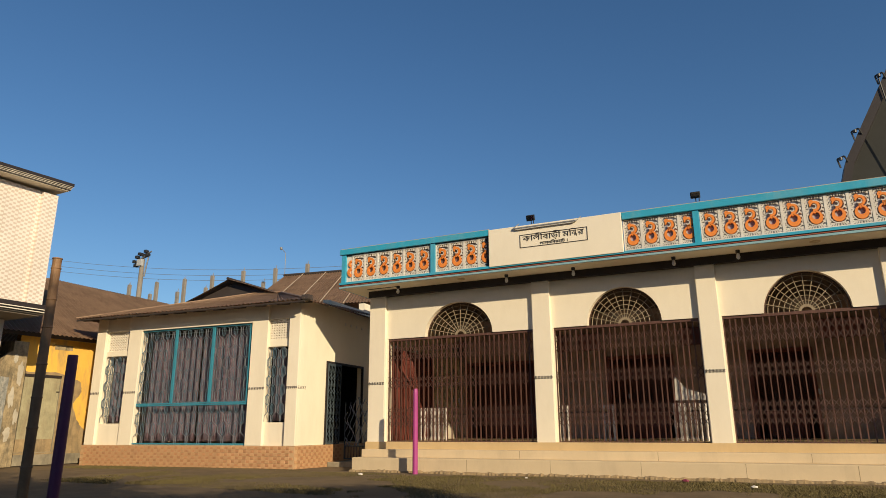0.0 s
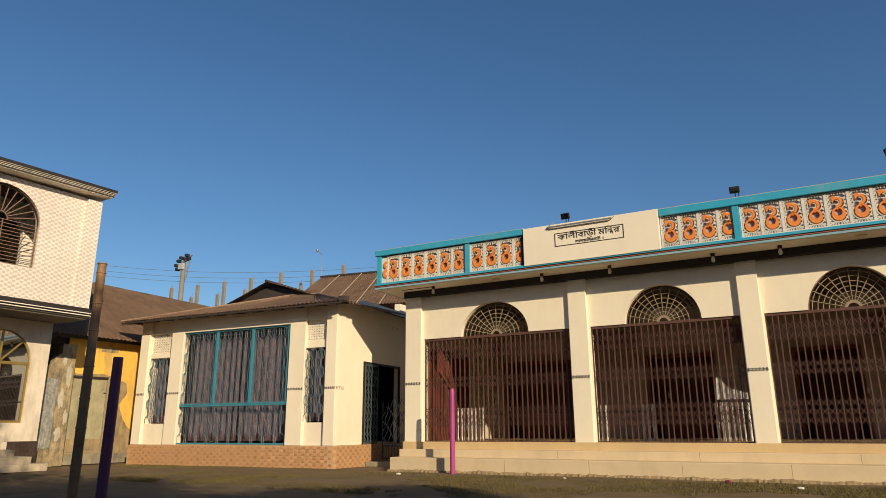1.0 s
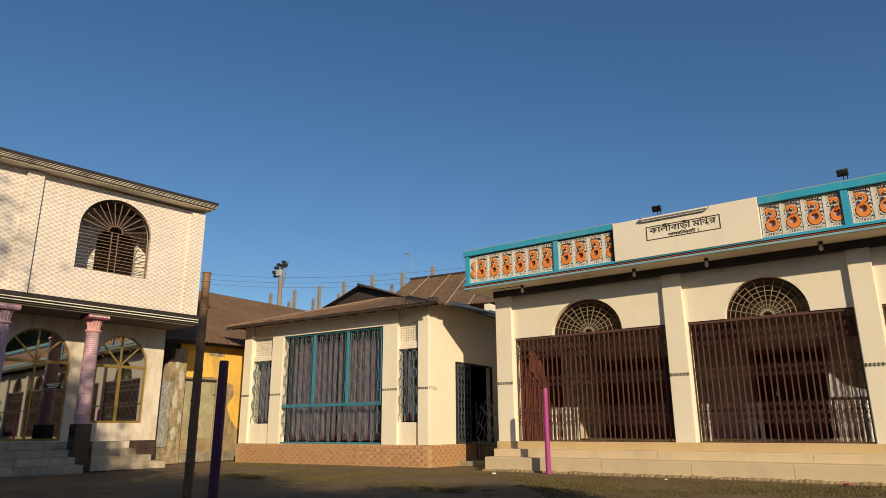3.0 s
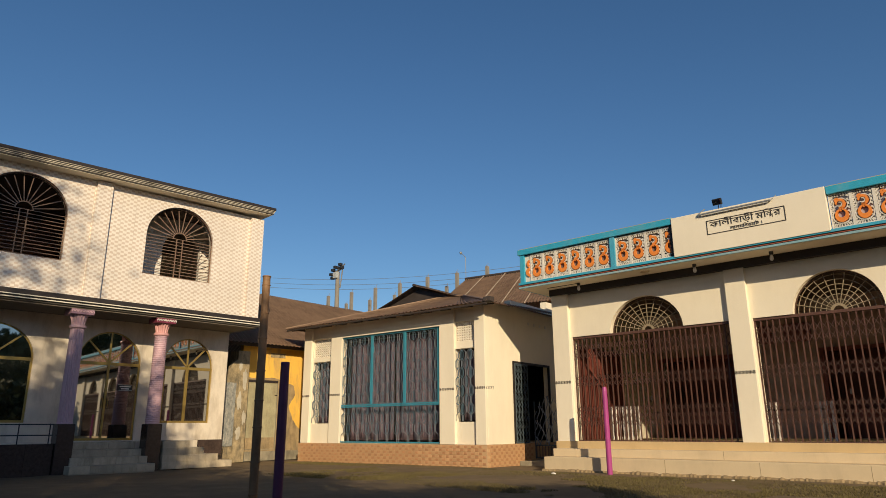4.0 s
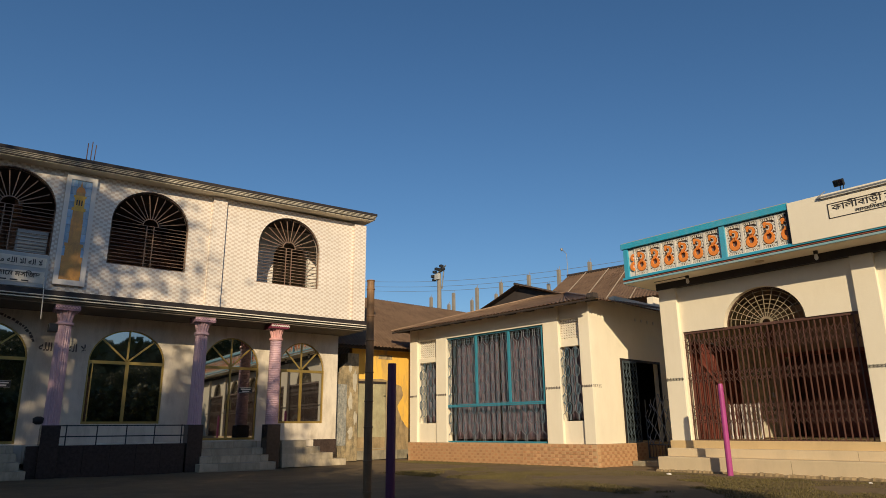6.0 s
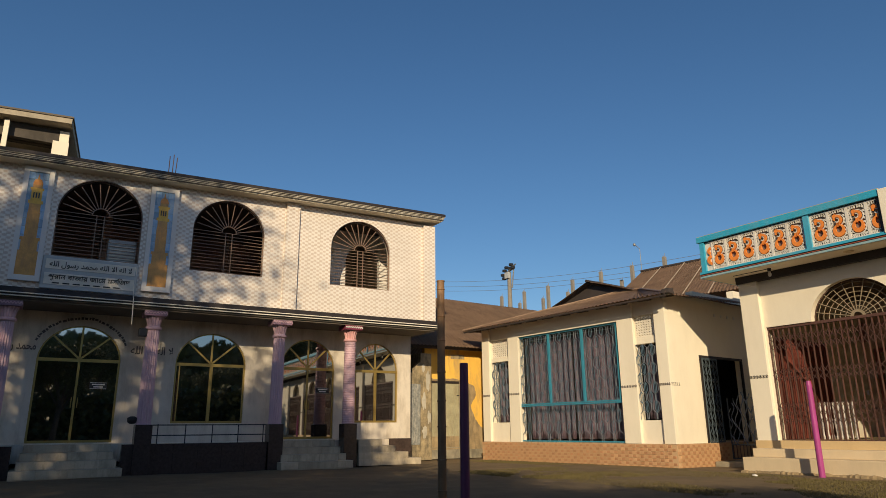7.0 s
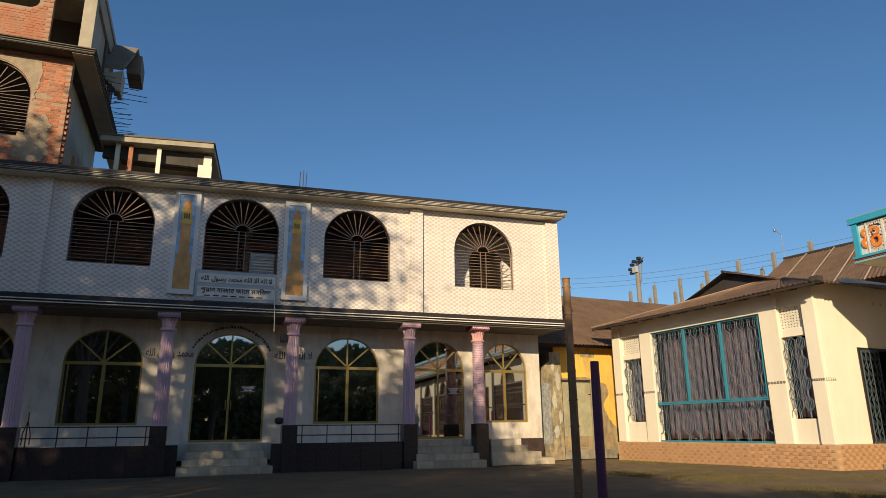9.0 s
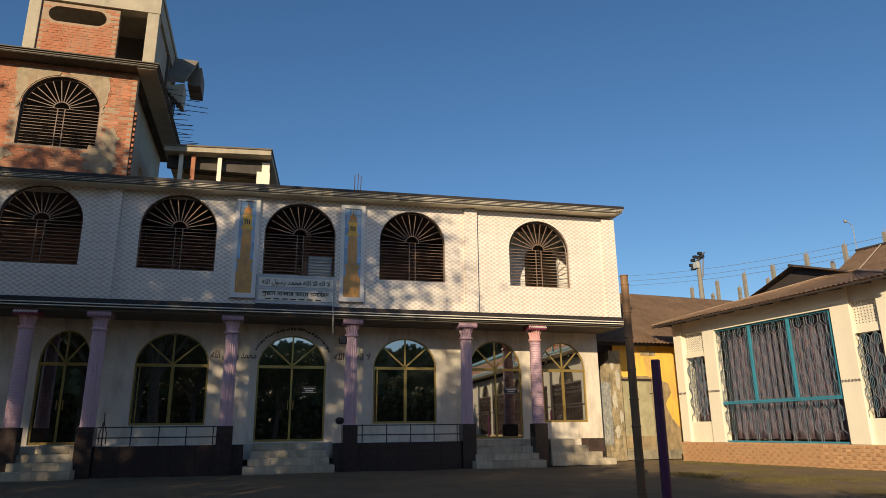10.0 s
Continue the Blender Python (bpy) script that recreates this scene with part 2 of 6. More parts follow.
CLAD = material("peach_brick_tile", (0.52, 0.31, 0.165), 0.5, var=0.15, scale=5, piece=0.10)
CLADDARK = material("terracotta_brick_tile", (0.44, 0.23, 0.115), 0.5, var=0.15, scale=5, piece=0.15)
CLADJOINT = material("sandy_tile_grout", (0.52, 0.34, 0.19), 0.8, var=0.1)


GROUND = material("dry_lawn_soil", (0.14, 0.095, 0.046), 0.95, var=0.4, scale=0.6, fine=25, bump=0.6, dirt=(0.21, 0.138, 0.075), dirt_amount=0.8)
GRASS = material("short_dry_grass", (0.118, 0.093, 0.032), 0.8, var=0.5, scale=1.0, bump=0)

# ---- building helpers ----
FT, FS, FM, FW = (Matrix.Rotation(radians(a), 4, "Z") for a in (2.8, 6.14, 90.0, 0.0))
FS = Matrix.Translation((0, 0, -0.04)) @ FS @ Matrix.Scale(1.04, 4)


def box(bm, x0, x1, y0, y1, z0, z1):
    vs = [bm.verts.new(p) for p in ((x0, y0, z0), (x1, y0, z0), (x1, y1, z0), (x0, y1, z0), (x0, y0, z1), (x1, y0, z1), (x1, y1, z1), (x0, y1, z1))]
    for f in ((0, 3, 2, 1), (4, 5, 6, 7), (0, 1, 5, 4), (1, 2, 6, 5), (2, 3, 7, 6), (3, 0, 4, 7)):
        bm.faces.new([vs[i] for i in f])
    return bm


def boxes(*dims):
    bm = bmesh.new()
    for d in dims:
        box(bm, *d)
    return bm


def bevelled(bm, w=0.01, seg=2):
    bmesh.ops.bevel(bm, geom=list(bm.edges), offset=w, segments=seg, affect="EDGES", profile=0.6)
    return bm


def bar(bm, a, b, r=0.01, n=6):
    """A round rod from a to b."""
    a, b = Vector(a), Vector(b)
    d = b - a
    if d.length < 1e-6:
        return bm
    q = d.to_track_quat("Z", "Y").to_matrix()
    ring = [[bm.verts.new(p + q @ Vector((r * math.cos(2 * math.pi * i / n), r * math.sin(2 * math.pi * i / n), 0))) for i in range(n)] for p in (a, b)]
    for i in range(n):
        bm.faces.new((ring[0][i], ring[0][(i + 1) % n], ring[1][(i + 1) % n], ring[1][i]))
    bm.faces.new(ring[0][::-1])
    bm.faces.new(ring[1])
    return bm


def tube(pts, r, n=5):
    """One thin pipe swept along a line of points."""
    bm = bmesh.new()
    pts = [Vector(p) for p in pts]
    last = None
    for k, p in enumerate(pts):
        d = pts[min(k + 1, len(pts) - 1)] - pts[max(k - 1, 0)]
        q = d.to_track_quat("Z", "Y").to_matrix()
        ring_ = [bm.verts.new(p + q @ Vector((r * math.cos(2 * math.pi * i / n), r * math.sin(2 * math.pi * i / n), 0))) for i in range(n)]
        if last:
            for i in range(n):
                bm.faces.new((last[i], last[(i + 1) % n], ring_[(i + 1) % n], ring_[i]))
        last = ring_
    return bm


def rods(pairs, r=0.01, n=6):
    bm = bmesh.new()
    for a, b in pairs:
        bar(bm, a, b, r, n)
    return bm


def flat_bar(bm, x0, z0, x1, z1, y, w, d):
    """A flat strip of width w and depth d from (x0, z0) to (x1, z1), in an upright plane at y."""
    v = Vector((x1 - x0, 0, z1 - z0))
    if v.length < 1e-6:
        return bm
    n = Vector((-v.z, 0, v.x)).normalized() * (w / 2)
    a, b = Vector((x0, y, z0)), Vector((x1, y, z1))
    c = [a + n, a - n, b - n, b + n]
    f = [bm.verts.new(p) for p in c]
    g = [bm.verts.new(p + Vector((0, d, 0))) for p in c]
    bm.faces.new(f)
    bm.faces.new(g[::-1])
    for i in range(4):
        bm.faces.new((f[i], g[i], g[(i + 1) % 4], f[(i + 1) % 4]))
    return bm


def lathe(profile, n=24, axis=(0, 0), flute=0.0, flutes=0):
    """A turned shape from (radius, height) pairs round the upright axis."""
    bm = bmesh.new()
    rings = []
    for r, z in profile:
        ring = []
        for i in range(n):
            a = 2 * math.pi * i / n
            rr = r * (1 - flute * (0.5 + 0.5 * math.cos(flutes * a))) if flutes else r
            ring.append(bm.verts.new((axis[0] + rr * math.cos(a), axis[1] + rr * math.sin(a), z)))
        rings.append(ring)
    for p, q in zip(rings, rings[1:]):
        for i in range(n):
            bm.faces.new((p[i], p[(i + 1) % n], q[(i + 1) % n], q[i]))
    bm.faces.new(rings[0][::-1])
    bm.faces.new(rings[-1])
    return bm


def plate(outer, holes, y0, y1):
    """An upright slab in the x-z plane with openings, from depth y0 to y1."""
    bm = bmesh.new()
    edges = []
    for loop in (outer, *holes):
        vs = [bm.verts.new((x, y0, z)) for x, z in loop]
        edges += [bm.edges.new((vs[i], vs[(i + 1) % len(vs)])) for i in range(len(vs))]
    bmesh.ops.triangle_fill(bm, edges=edges, use_beauty=True, use_dissolve=False)
    faces = list(bm.faces)
    ex = bmesh.ops.extrude_face_region(bm, geom=faces)
    bmesh.ops.translate(bm, verts=[v for v in ex["geom"] if isinstance(v, bmesh.types.BMVert)], vec=(0, y1 - y0, 0))
    bmesh.ops.recalc_face_normals(bm, faces=list(bm.faces))
    return bm


def rect(x0, x1, z0, z1):
    return [(x0, z0), (x1, z0), (x1, z1), (x0, z1)]


def arch(cx, w, z0, zs, h, n=20):
    """Outline of an opening with a half-round head: half width w, sill z0, spring zs, rise h."""
    return [(cx - w, z0), (cx + w, z0)] + [(cx + w * math.cos(math.pi * i / n), zs + h * math.sin(math.pi * i / n)) for i in range(n + 1)]


bases = {}


def thing(name, fr, base, label, category, group="", kind=""):
    ob = new(name)
    ob.matrix_world = fr @ Matrix.Translation(base)
    ob.empty_display_size = 0.2
    bases[ob.name] = Vector(base)
    return tagged(ob, label, category, group, kind)


def finish(bm, name, mat, smooth=False):
    me = bpy.data.meshes.new(name)
    bm.to_mesh(me)
    bm.free()
    me.materials.append(mat)
    if smooth:
        me.polygons.foreach_set("use_smooth", [True] * len(me.polygons))
    return me


def part(name, bm, mat, parent, label="", smooth=False):
    """Links a bmesh, given in the building's own axes, as one mesh under a thing or a part."""
    base = bases[parent.name]
    for v in bm.verts:
        v.co -= base
    ob = new(name, finish(bm, name, mat, smooth))
    ob.parent = parent
    bases[ob.name] = base
    if label:
        ob["label"] = label
    return ob


def share(name, me, parent, at, label=""):
    """One more object on a mesh that is shared, at a place in the parent's building axes."""
    ob = new(name, me)
    ob.parent = parent
    ob.location = Vector(at) - bases[parent.name]
    bases[ob.name] = Vector(at)
    if label:
        ob["label"] = label
    return ob


def single(name, bm, mat, fr, label, category, group="", kind="", smooth=False):
    """A thing that is one mesh; its origin is put at the middle of its base."""
    lo = Vector([min(v.co[i] for v in bm.verts) for i in range(3)])
    hi = Vector([max(v.co[i] for v in bm.verts) for i in range(3)])
    base = Vector(((lo.x + hi.x) / 2, (lo.y + hi.y) / 2, lo.z))
    for v in bm.verts:
        v.co -= base
    ob = new(name, finish(bm, name, mat, smooth))
    ob.matrix_world = fr @ Matrix.Translation(base)
    bases[ob.name] = base
    return tagged(ob, label, category, group, kind)


def sheet(p00, p10, p11, p01, waves, amp=0.02, steps=6, thick=0.004):
    """A corrugated sheet: p00-p10 is the eave, p01-p11 the upper edge."""
    bm = bmesh.new()
    p00, p10, p11, p01 = map(Vector, (p00, p10, p11, p01))
    up = (p10 - p00).cross(p01 - p00).normalized()
    n = waves * 4
    grid = []
    for j in range(steps + 1):
        v = j / steps
        row = []
        for i in range(n + 1):
            u = i / n
            p = (p00 * (1 - u) + p10 * u) * (1 - v) + (p01 * (1 - u) + p11 * u) * v
            sag = 0.012 * math.sin(9 * u + 4 * v) * (1 if 0 < j < steps else 0.6)
            row.append(bm.verts.new(p + up * (amp * math.sin(2 * math.pi * waves * u) + sag)))
        grid.append(row)
    for j in range(steps):
        for i in range(n):
            bm.faces.new((grid[j][i], grid[j][i + 1], grid[j + 1][i + 1], grid[j + 1][i]))
    bmesh.ops.solidify(bm, geom=list(bm.faces), thickness=thick)
    return bm


def lettering(name, text, size, width, mat, parent, at, label="", bold=0.0):
    """Words as flat raised letters, fitted to a width, facing the front of the building."""
    cu = bpy.data.curves.new(name, "FONT")
    cu.body, cu.size, cu.extrude, cu.resolution_u, cu.align_x, cu.offset = text, size, 0.004, 2, "CENTER", bold
    tmp = new(name, cu)
    dg = bpy.context.evaluated_depsgraph_get()
    me = bpy.data.meshes.new_from_object(tmp.evaluated_get(dg))
    bpy.data.objects.remove(tmp)
    bpy.data.curves.remove(cu)
    xs = [v.co.x for v in me.vertices]
    k = width / (max(xs) - min(xs))
    cx = (max(xs) + min(xs)) / 2
    for v in me.vertices:
        v.co = Vector(((v.co.x - cx) * k, -v.co.z, v.co.y))
    me.materials.clear()
    me.materials.append(mat)
    ob = new(name, me)
    ob.parent = parent
    ob.location = Vector(at) - bases[parent.name]
    bases[ob.name] = Vector(at)
    if label:
        ob["label"] = label
    return ob


def word_run(name, pieces, width, mat, parent, at, label, bold):
    """A line of writing set from pieces (text, scale, lift, advance), fitted to a width."""
    made, x = [], 0.0
    for text, k, lift, adv in pieces:
        if text == " ":
            x += 0.25 * k
            continue
        cu = bpy.data.curves.new(name, "FONT")
        cu.body, cu.size, cu.extrude, cu.resolution_u, cu.offset = text, 1.0, 0.02, 2, bold / 0.15
        tmp = new(name, cu)
        me = bpy.data.meshes.new_from_object(tmp.evaluated_get(bpy.context.evaluated_depsgraph_get()))
        bpy.data.objects.remove(tmp)
        bpy.data.curves.remove(cu)
        lo, hi = min(v.co.x for v in me.vertices), max(v.co.x for v in me.vertices)
        for v in me.vertices:
            v.co = Vector(((v.co.x - lo) * k + x, -v.co.z, v.co.y * k + lift))
        made.append(me)
        x += adv * ((hi - lo) * k + 0.02)
    f = width / x
    for me in made:
        for v in me.vertices:
            v.co = Vector(((v.co.x - x / 2) * f, v.co.y * 0.2, v.co.z * f * 0.82))
        me.materials.clear()
        me.materials.append(mat)
        share(name, me, parent, at, label)


# ---- ground ----
bm = bmesh.new()
bmesh.ops.create_grid(bm, x_segments=120, y_segments=120, size=30)
for v in bm.verts:
    v.co.x -= 8
    v.co.y += 4
    v.co.z = 0.03 * noise.noise(v.co * 0.35) + 0.012 * noise.noise(v.co * 1.7) - 0.02
ring = [e for e in bm.edges if e.is_boundary]
ex = bmesh.ops.extrude_edge_only(bm, edges=ring)
for v in [g for g in ex["geom"] if isinstance(g, bmesh.types.BMVert)]:
    v.co = Vector((-8 + (v.co.x + 8) * 60, 4 + (v.co.y - 4) * 60, -0.05))
single("ground", bm, GROUND, FW, "trampled dry lawn and bare soil courtyard", "ground", kind="structure")

# ---- temple ----
temple = thing("temple_building", FT, (-2, 15.2, 0), "single-storey cream temple with arched bays, blue parapet and orange relief panels", "temple")
ZF, ZG, WALL_Y = 0.67, 3.27, 15.28
part("lower_step", bevelled(boxes((-9.42, 12.6, 14.51, 15.3, 0.0, 0.31)), 0.012), STEPS, temple, "sandy plaster bottom step")
part("upper_step", bevelled(boxes((-9.36, 12.6, 14.85, 15.3, 0.31, 0.495)), 0.012), STEPS, temple, "sandy plaster upper step")
part("plinth", bevelled(boxes((-9.46, 12.6, 15.17, 24.0, 0.0, ZF)), 0.012), PLINTH, temple, "ochre plaster floor plinth")
for x, y, z0, z1 in ((-8.1, 14.51, 0.02, 0.30), (-6.35, 14.51, 0.02, 0.30), (-4.4, 14.51, 0.02, 0.30), (-2.5, 14.51, 0.02, 0.30), (-0.55, 14.51, 0.02, 0.30), (1.3, 14.51, 0.02, 0.30), (-5.2, 14.85, 0.32, 0.49), (-2.2, 14.85, 0.32, 0.49), (0.6, 14.85, 0.32, 0.49)):
    part("step_joint", boxes((x, x + 0.008, y - 0.002, y + 0.01, z0, z1)), STEPJOINT, temple)
# mortar footing along the foot of the steps
def rough_strip(x0, x1, y_in, y_out, z_in, step=0.06):
    """A low, crumbling mortar fillet between a wall foot and the soil."""
    bm = bmesh.new()
    rows_ = []
    n = int((x1 - x0) / step)
    for i in range(n + 1):
        x = x0 + (x1 - x0) * i / n
        a, b, c = (noise.noise((x * f, q, 0.3)) for f, q in ((1.3, 1.0), (17.0, 4.0), (6.1, 9.0)))
        w = (y_in - y_out) * max(0.15, 1 + 0.7 * a + 0.4 * b)
        h = z_in * max(0.1, 1 + 0.8 * c + 0.5 * b)
        rows_.append([bm.verts.new(p) for p in ((x, y_in + 0.02, h), (x, y_in - w * 0.45, h * 0.75), (x, y_in - w * 0.8, h * 0.3), (x, y_in - w, -0.06))])
    for p, q in zip(rows_, rows_[1:]):
        for k in range(3):
            bm.faces.new((p[k], p[k + 1], q[k + 1], q[k]))
    return bm


part("mortar_footing", rough_strip(-9.46, 12.6, 14.51, 14.43, 0.035, 0.035), DAMP, temple, "crumbling mortar footing under the steps")
BAYS = ((-8.93, -4.88, -6.87), (-4.44, -1.15, -2.76), (-0.74, 2.30, 0.92), (2.72, 5.98, 4.35), (6.40, 9.66, 8.03))
ARCH_W = {-6.87: 0.93, -2.76: 0.83, 0.92: 0.80, 4.35: 0.82, 8.03: 0.82}
holes = []
for a, b, c in BAYS:
    w, h = ARCH_W[c], 0.83
    holes.append([(a + 0.04, ZF), (b - 0.02, ZF), (b - 0.02, ZG)] + [(c + w * math.cos(math.pi * i / 24), ZG + h * math.sin(math.pi * i / 24)) for i in range(25)] + [(a + 0.04, ZG)])
part("front_wall", plate([(-9.40, ZF - 0.01), (12.6, ZF - 0.01), (12.6, 4.62), (-9.40, 4.62)], holes, WALL_Y, WALL_Y + 0.22), CREAM, temple)
part("side_wall", boxes((-9.40, -9.18, WALL_Y + 0.22, 24.0, ZF, 4.62)), CREAM, temple)
part("side_wall", boxes((12.38, 12.6, WALL_Y + 0.22, 24.0, ZF, 4.62)), CREAM, temple)
part("rear_wall", plate(rect(-9.18, 12.38, ZF, 4.6), [rect(-8.86, -6.04, ZF + 0.005, 3.05), rect(-4.29, -2.35, ZF + 0.005, 3.05), rect(-0.39, 1.22, ZF + 0.005, 3.05)], 20.5, 20.7), VERANDA, temple)
for u0, u1 in ((-9.17, -8.9), (-6.0, -4.33), (-2.31, -0.43), (1.26, 12.37)):
    part("dado_line", boxes((u0, u1, 20.485, 20.5, 1.40, 1.45)), INK, temple, "thin dark dado line")
part("inner_room_wall", boxes((-9.18, 12.38, 21.9, 22.1, ZF, 4.6)), REDROOM, temple)
for a, b in ((-8.86, -6.04), (-4.29, -2.35), (-0.39, 1.22)):
    bm = boxes((a, a + 0.10, 20.46, 20.6, ZF, 3.05), (b - 0.10, b, 20.46, 20.6, ZF, 3.05), (a + 0.10, b - 0.10, 20.46, 20.6, 2.95, 3.05))
    part("inner_door_frame", bm, REDROOM, temple, "dark red door surround")
    part("altar_table", bevelled(boxes((a + 0.28, b - 0.28, 21.0, 21.7, ZF, 1.40)), 0.02), REDROOM, temple, "dark red table inside the room")
sh_ = part("side_shutter", bevelled(boxes((-9.178, -9.12, 15.62, 18.4, ZF + 0.01, 3.1)), 0.008, 1), REDROOM, temple, "dark red panelled shutter along the side wall")
for k in range(4):
    part("shutter_panel", bevelled(boxes((-9.12, -9.10, 15.72 + 0.66 * k, 16.26 + 0.66 * k, ZF + 0.15, 2.95)), 0.006, 1), REDROOM, sh_)
for u0, u1 in ((-9.15, -9.0), (-5.87, -5.43), (-5.1, -4.43), (-2.1, -1.0), (1.44, 2.55)):
    part("vent_shutter", boxes((u0, u1, 20.44, 20.5, 3.27, 3.77)), REDROOM, temple)
bal = thing("veranda_balustrade", FT, (-5, 17.0, ZF), "low white balustrade standing inside the temple veranda", "balustrade")
BALME = finish(lathe([(0.030, 0), (0.040, 0.05), (0.024, 0.12), (0.040, 0.36), (0.024, 0.60), (0.036, 0.74), (0.036, 0.86)], 10), "baluster", WHITE)
for u0, u1 in ((-8.80, -8.02), (-4.98, -4.62), (-3.72, -3.48), (-2.04, -1.24)):
    n = max(2, round((u1 - u0) / 0.112))
    for k in range(n + 1):
        share("baluster", BALME, bal, (u0 + (u1 - u0) * k / n, 17.0, ZF))
part("raking_panel", plate([(-2.0, 1.60), (-1.22, 1.60), (-1.22, 1.70), (-1.72, 1.86), (-1.97, 2.16)], [], 16.97, 17.03), WHITE, bal)
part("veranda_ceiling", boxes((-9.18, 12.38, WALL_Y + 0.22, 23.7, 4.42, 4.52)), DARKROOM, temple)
# columns with a small painted chain band
for cx0, cx1 in ((-9.41, -8.93), (-4.88, -4.44), (-1.15, -0.74), (2.30, 2.72), (5.98, 6.40), (9.66, 10.08)):
    col = part("column", bevelled(boxes((cx0, cx1, 15.18, WALL_Y + 0.005, ZF - 0.02, 4.42)), 0.012), CREAM, temple)
    bm = bmesh.new()
    k, n = 0, 6
    wdt = (cx1 - cx0) / n
    for k in range(n):
        u = cx0 + k * wdt
        for s in (-1, 1):
            flat_bar(bm, u + 0.005, 2.12 + s * 0.01, u + wdt / 2, 2.12 + s * 0.035, 15.172, 0.009, 0.006)
            flat_bar(bm, u + wdt / 2, 2.12 + s * 0.035, u + wdt - 0.005, 2.12 + s * 0.01, 15.172, 0.009, 0.006)
        box(bm, u + wdt * 0.35, u + wdt * 0.65, 15.172, 15.178, 2.105, 2.135)
    part("painted_band", bm, INK, col, "black chain-pattern band")
part("beam_band", boxes((-9.44, 12.6, 15.14, WALL_Y + 0.02, 4.40, 4.57)), BLACK, temple, "black painted beam under the roof slab")
slab = part("roof_slab", boxes((-9.92, 12.75, 14.50, 24.2, 4.57, 4.66)), CREAM, temple, "cream roof slab with projecting eave")
FZ = 4.575
part("fascia_lower", boxes((-9.95, 12.76, 14.47, 14.505, FZ, FZ + 0.045)), PALEBLUE, slab, "faded pale blue lower fascia")
part("fascia_line", boxes((-9.945, 12.76, 14.478, 14.505, FZ + 0.045, FZ + 0.062)), BLACK, slab)
part("fascia_line", boxes((-9.947, 12.76, 14.474, 14.505, FZ + 0.063, FZ + 0.077)), LINERED, slab)
part("fascia_line", boxes((-9.945, 12.76, 14.478, 14.505, FZ + 0.080, FZ + 0.098)), BLACK, slab)
part("fascia_upper", boxes((-9.95, 12.76, 14.46, 14.60, FZ + 0.098, FZ + 0.155)), BLUE, slab)
part("fascia_side", boxes((-9.96, -9.92, 14.51, 24.2, FZ, FZ + 0.15)), BLUE, slab)
# parapet
PZ0, PZ1 = 4.735, 5.47


def ring_piece(bm, cx, cz, r0, r1, a0, a1, y0, y1, sx=1.0, n=14, taper=0.0):
    """A curved flat stroke; taper thins it towards both ends."""
    pts = []
    for i in range(n + 1):
        f = i / n
        a = radians(a0 + (a1 - a0) * f)
        t = (1 - taper * abs(2 * f - 1) ** 2) * (r1 - r0) / 2
        rm = (r0 + r1) / 2
        pts.append([Vector((cx + sx * (rm + s * t) * math.cos(a), y, cz + (rm + s * t) * math.sin(a))) for s, y in ((1, y0), (-1, y0), (-1, y1), (1, y1))])
    vs = [[bm.verts.new(p) for p in q] for q in pts]
    for p, q in zip(vs, vs[1:]):
        for i in range(4):
            bm.faces.new((p[i], p[(i + 1) % 4], q[(i + 1) % 4], q[i]))
    bm.faces.new(vs[0])
    bm.faces.new(vs[-1][::-1])


def crescent(bm, cx, cz, r, ox, oz, ri, a0, a1, y0, y1, n=22):
    """A flat stroke between a circle and a smaller circle set off its centre."""
    rows_ = []
    for i in range(n + 1):
        a = radians(a0 + (a1 - a0) * i / n)
        c, d = math.cos(a), math.sin(a)
        o, q = (cx + r * c, cz + r * d), (cx + ox + ri * c, cz + oz + ri * d)
        rows_.append([bm.verts.new((x, y, z)) for (x, z), y in ((o, y0), (q, y0), (q, y1), (o, y1))])
    for p, q in zip(rows_, rows_[1:]):
        for i in range(4):
            bm.faces.new((p[i], p[(i + 1) % 4], q[(i + 1) % 4], q[i]))
    bm.faces.new(rows_[0])
    bm.faces.new(rows_[-1][::-1])


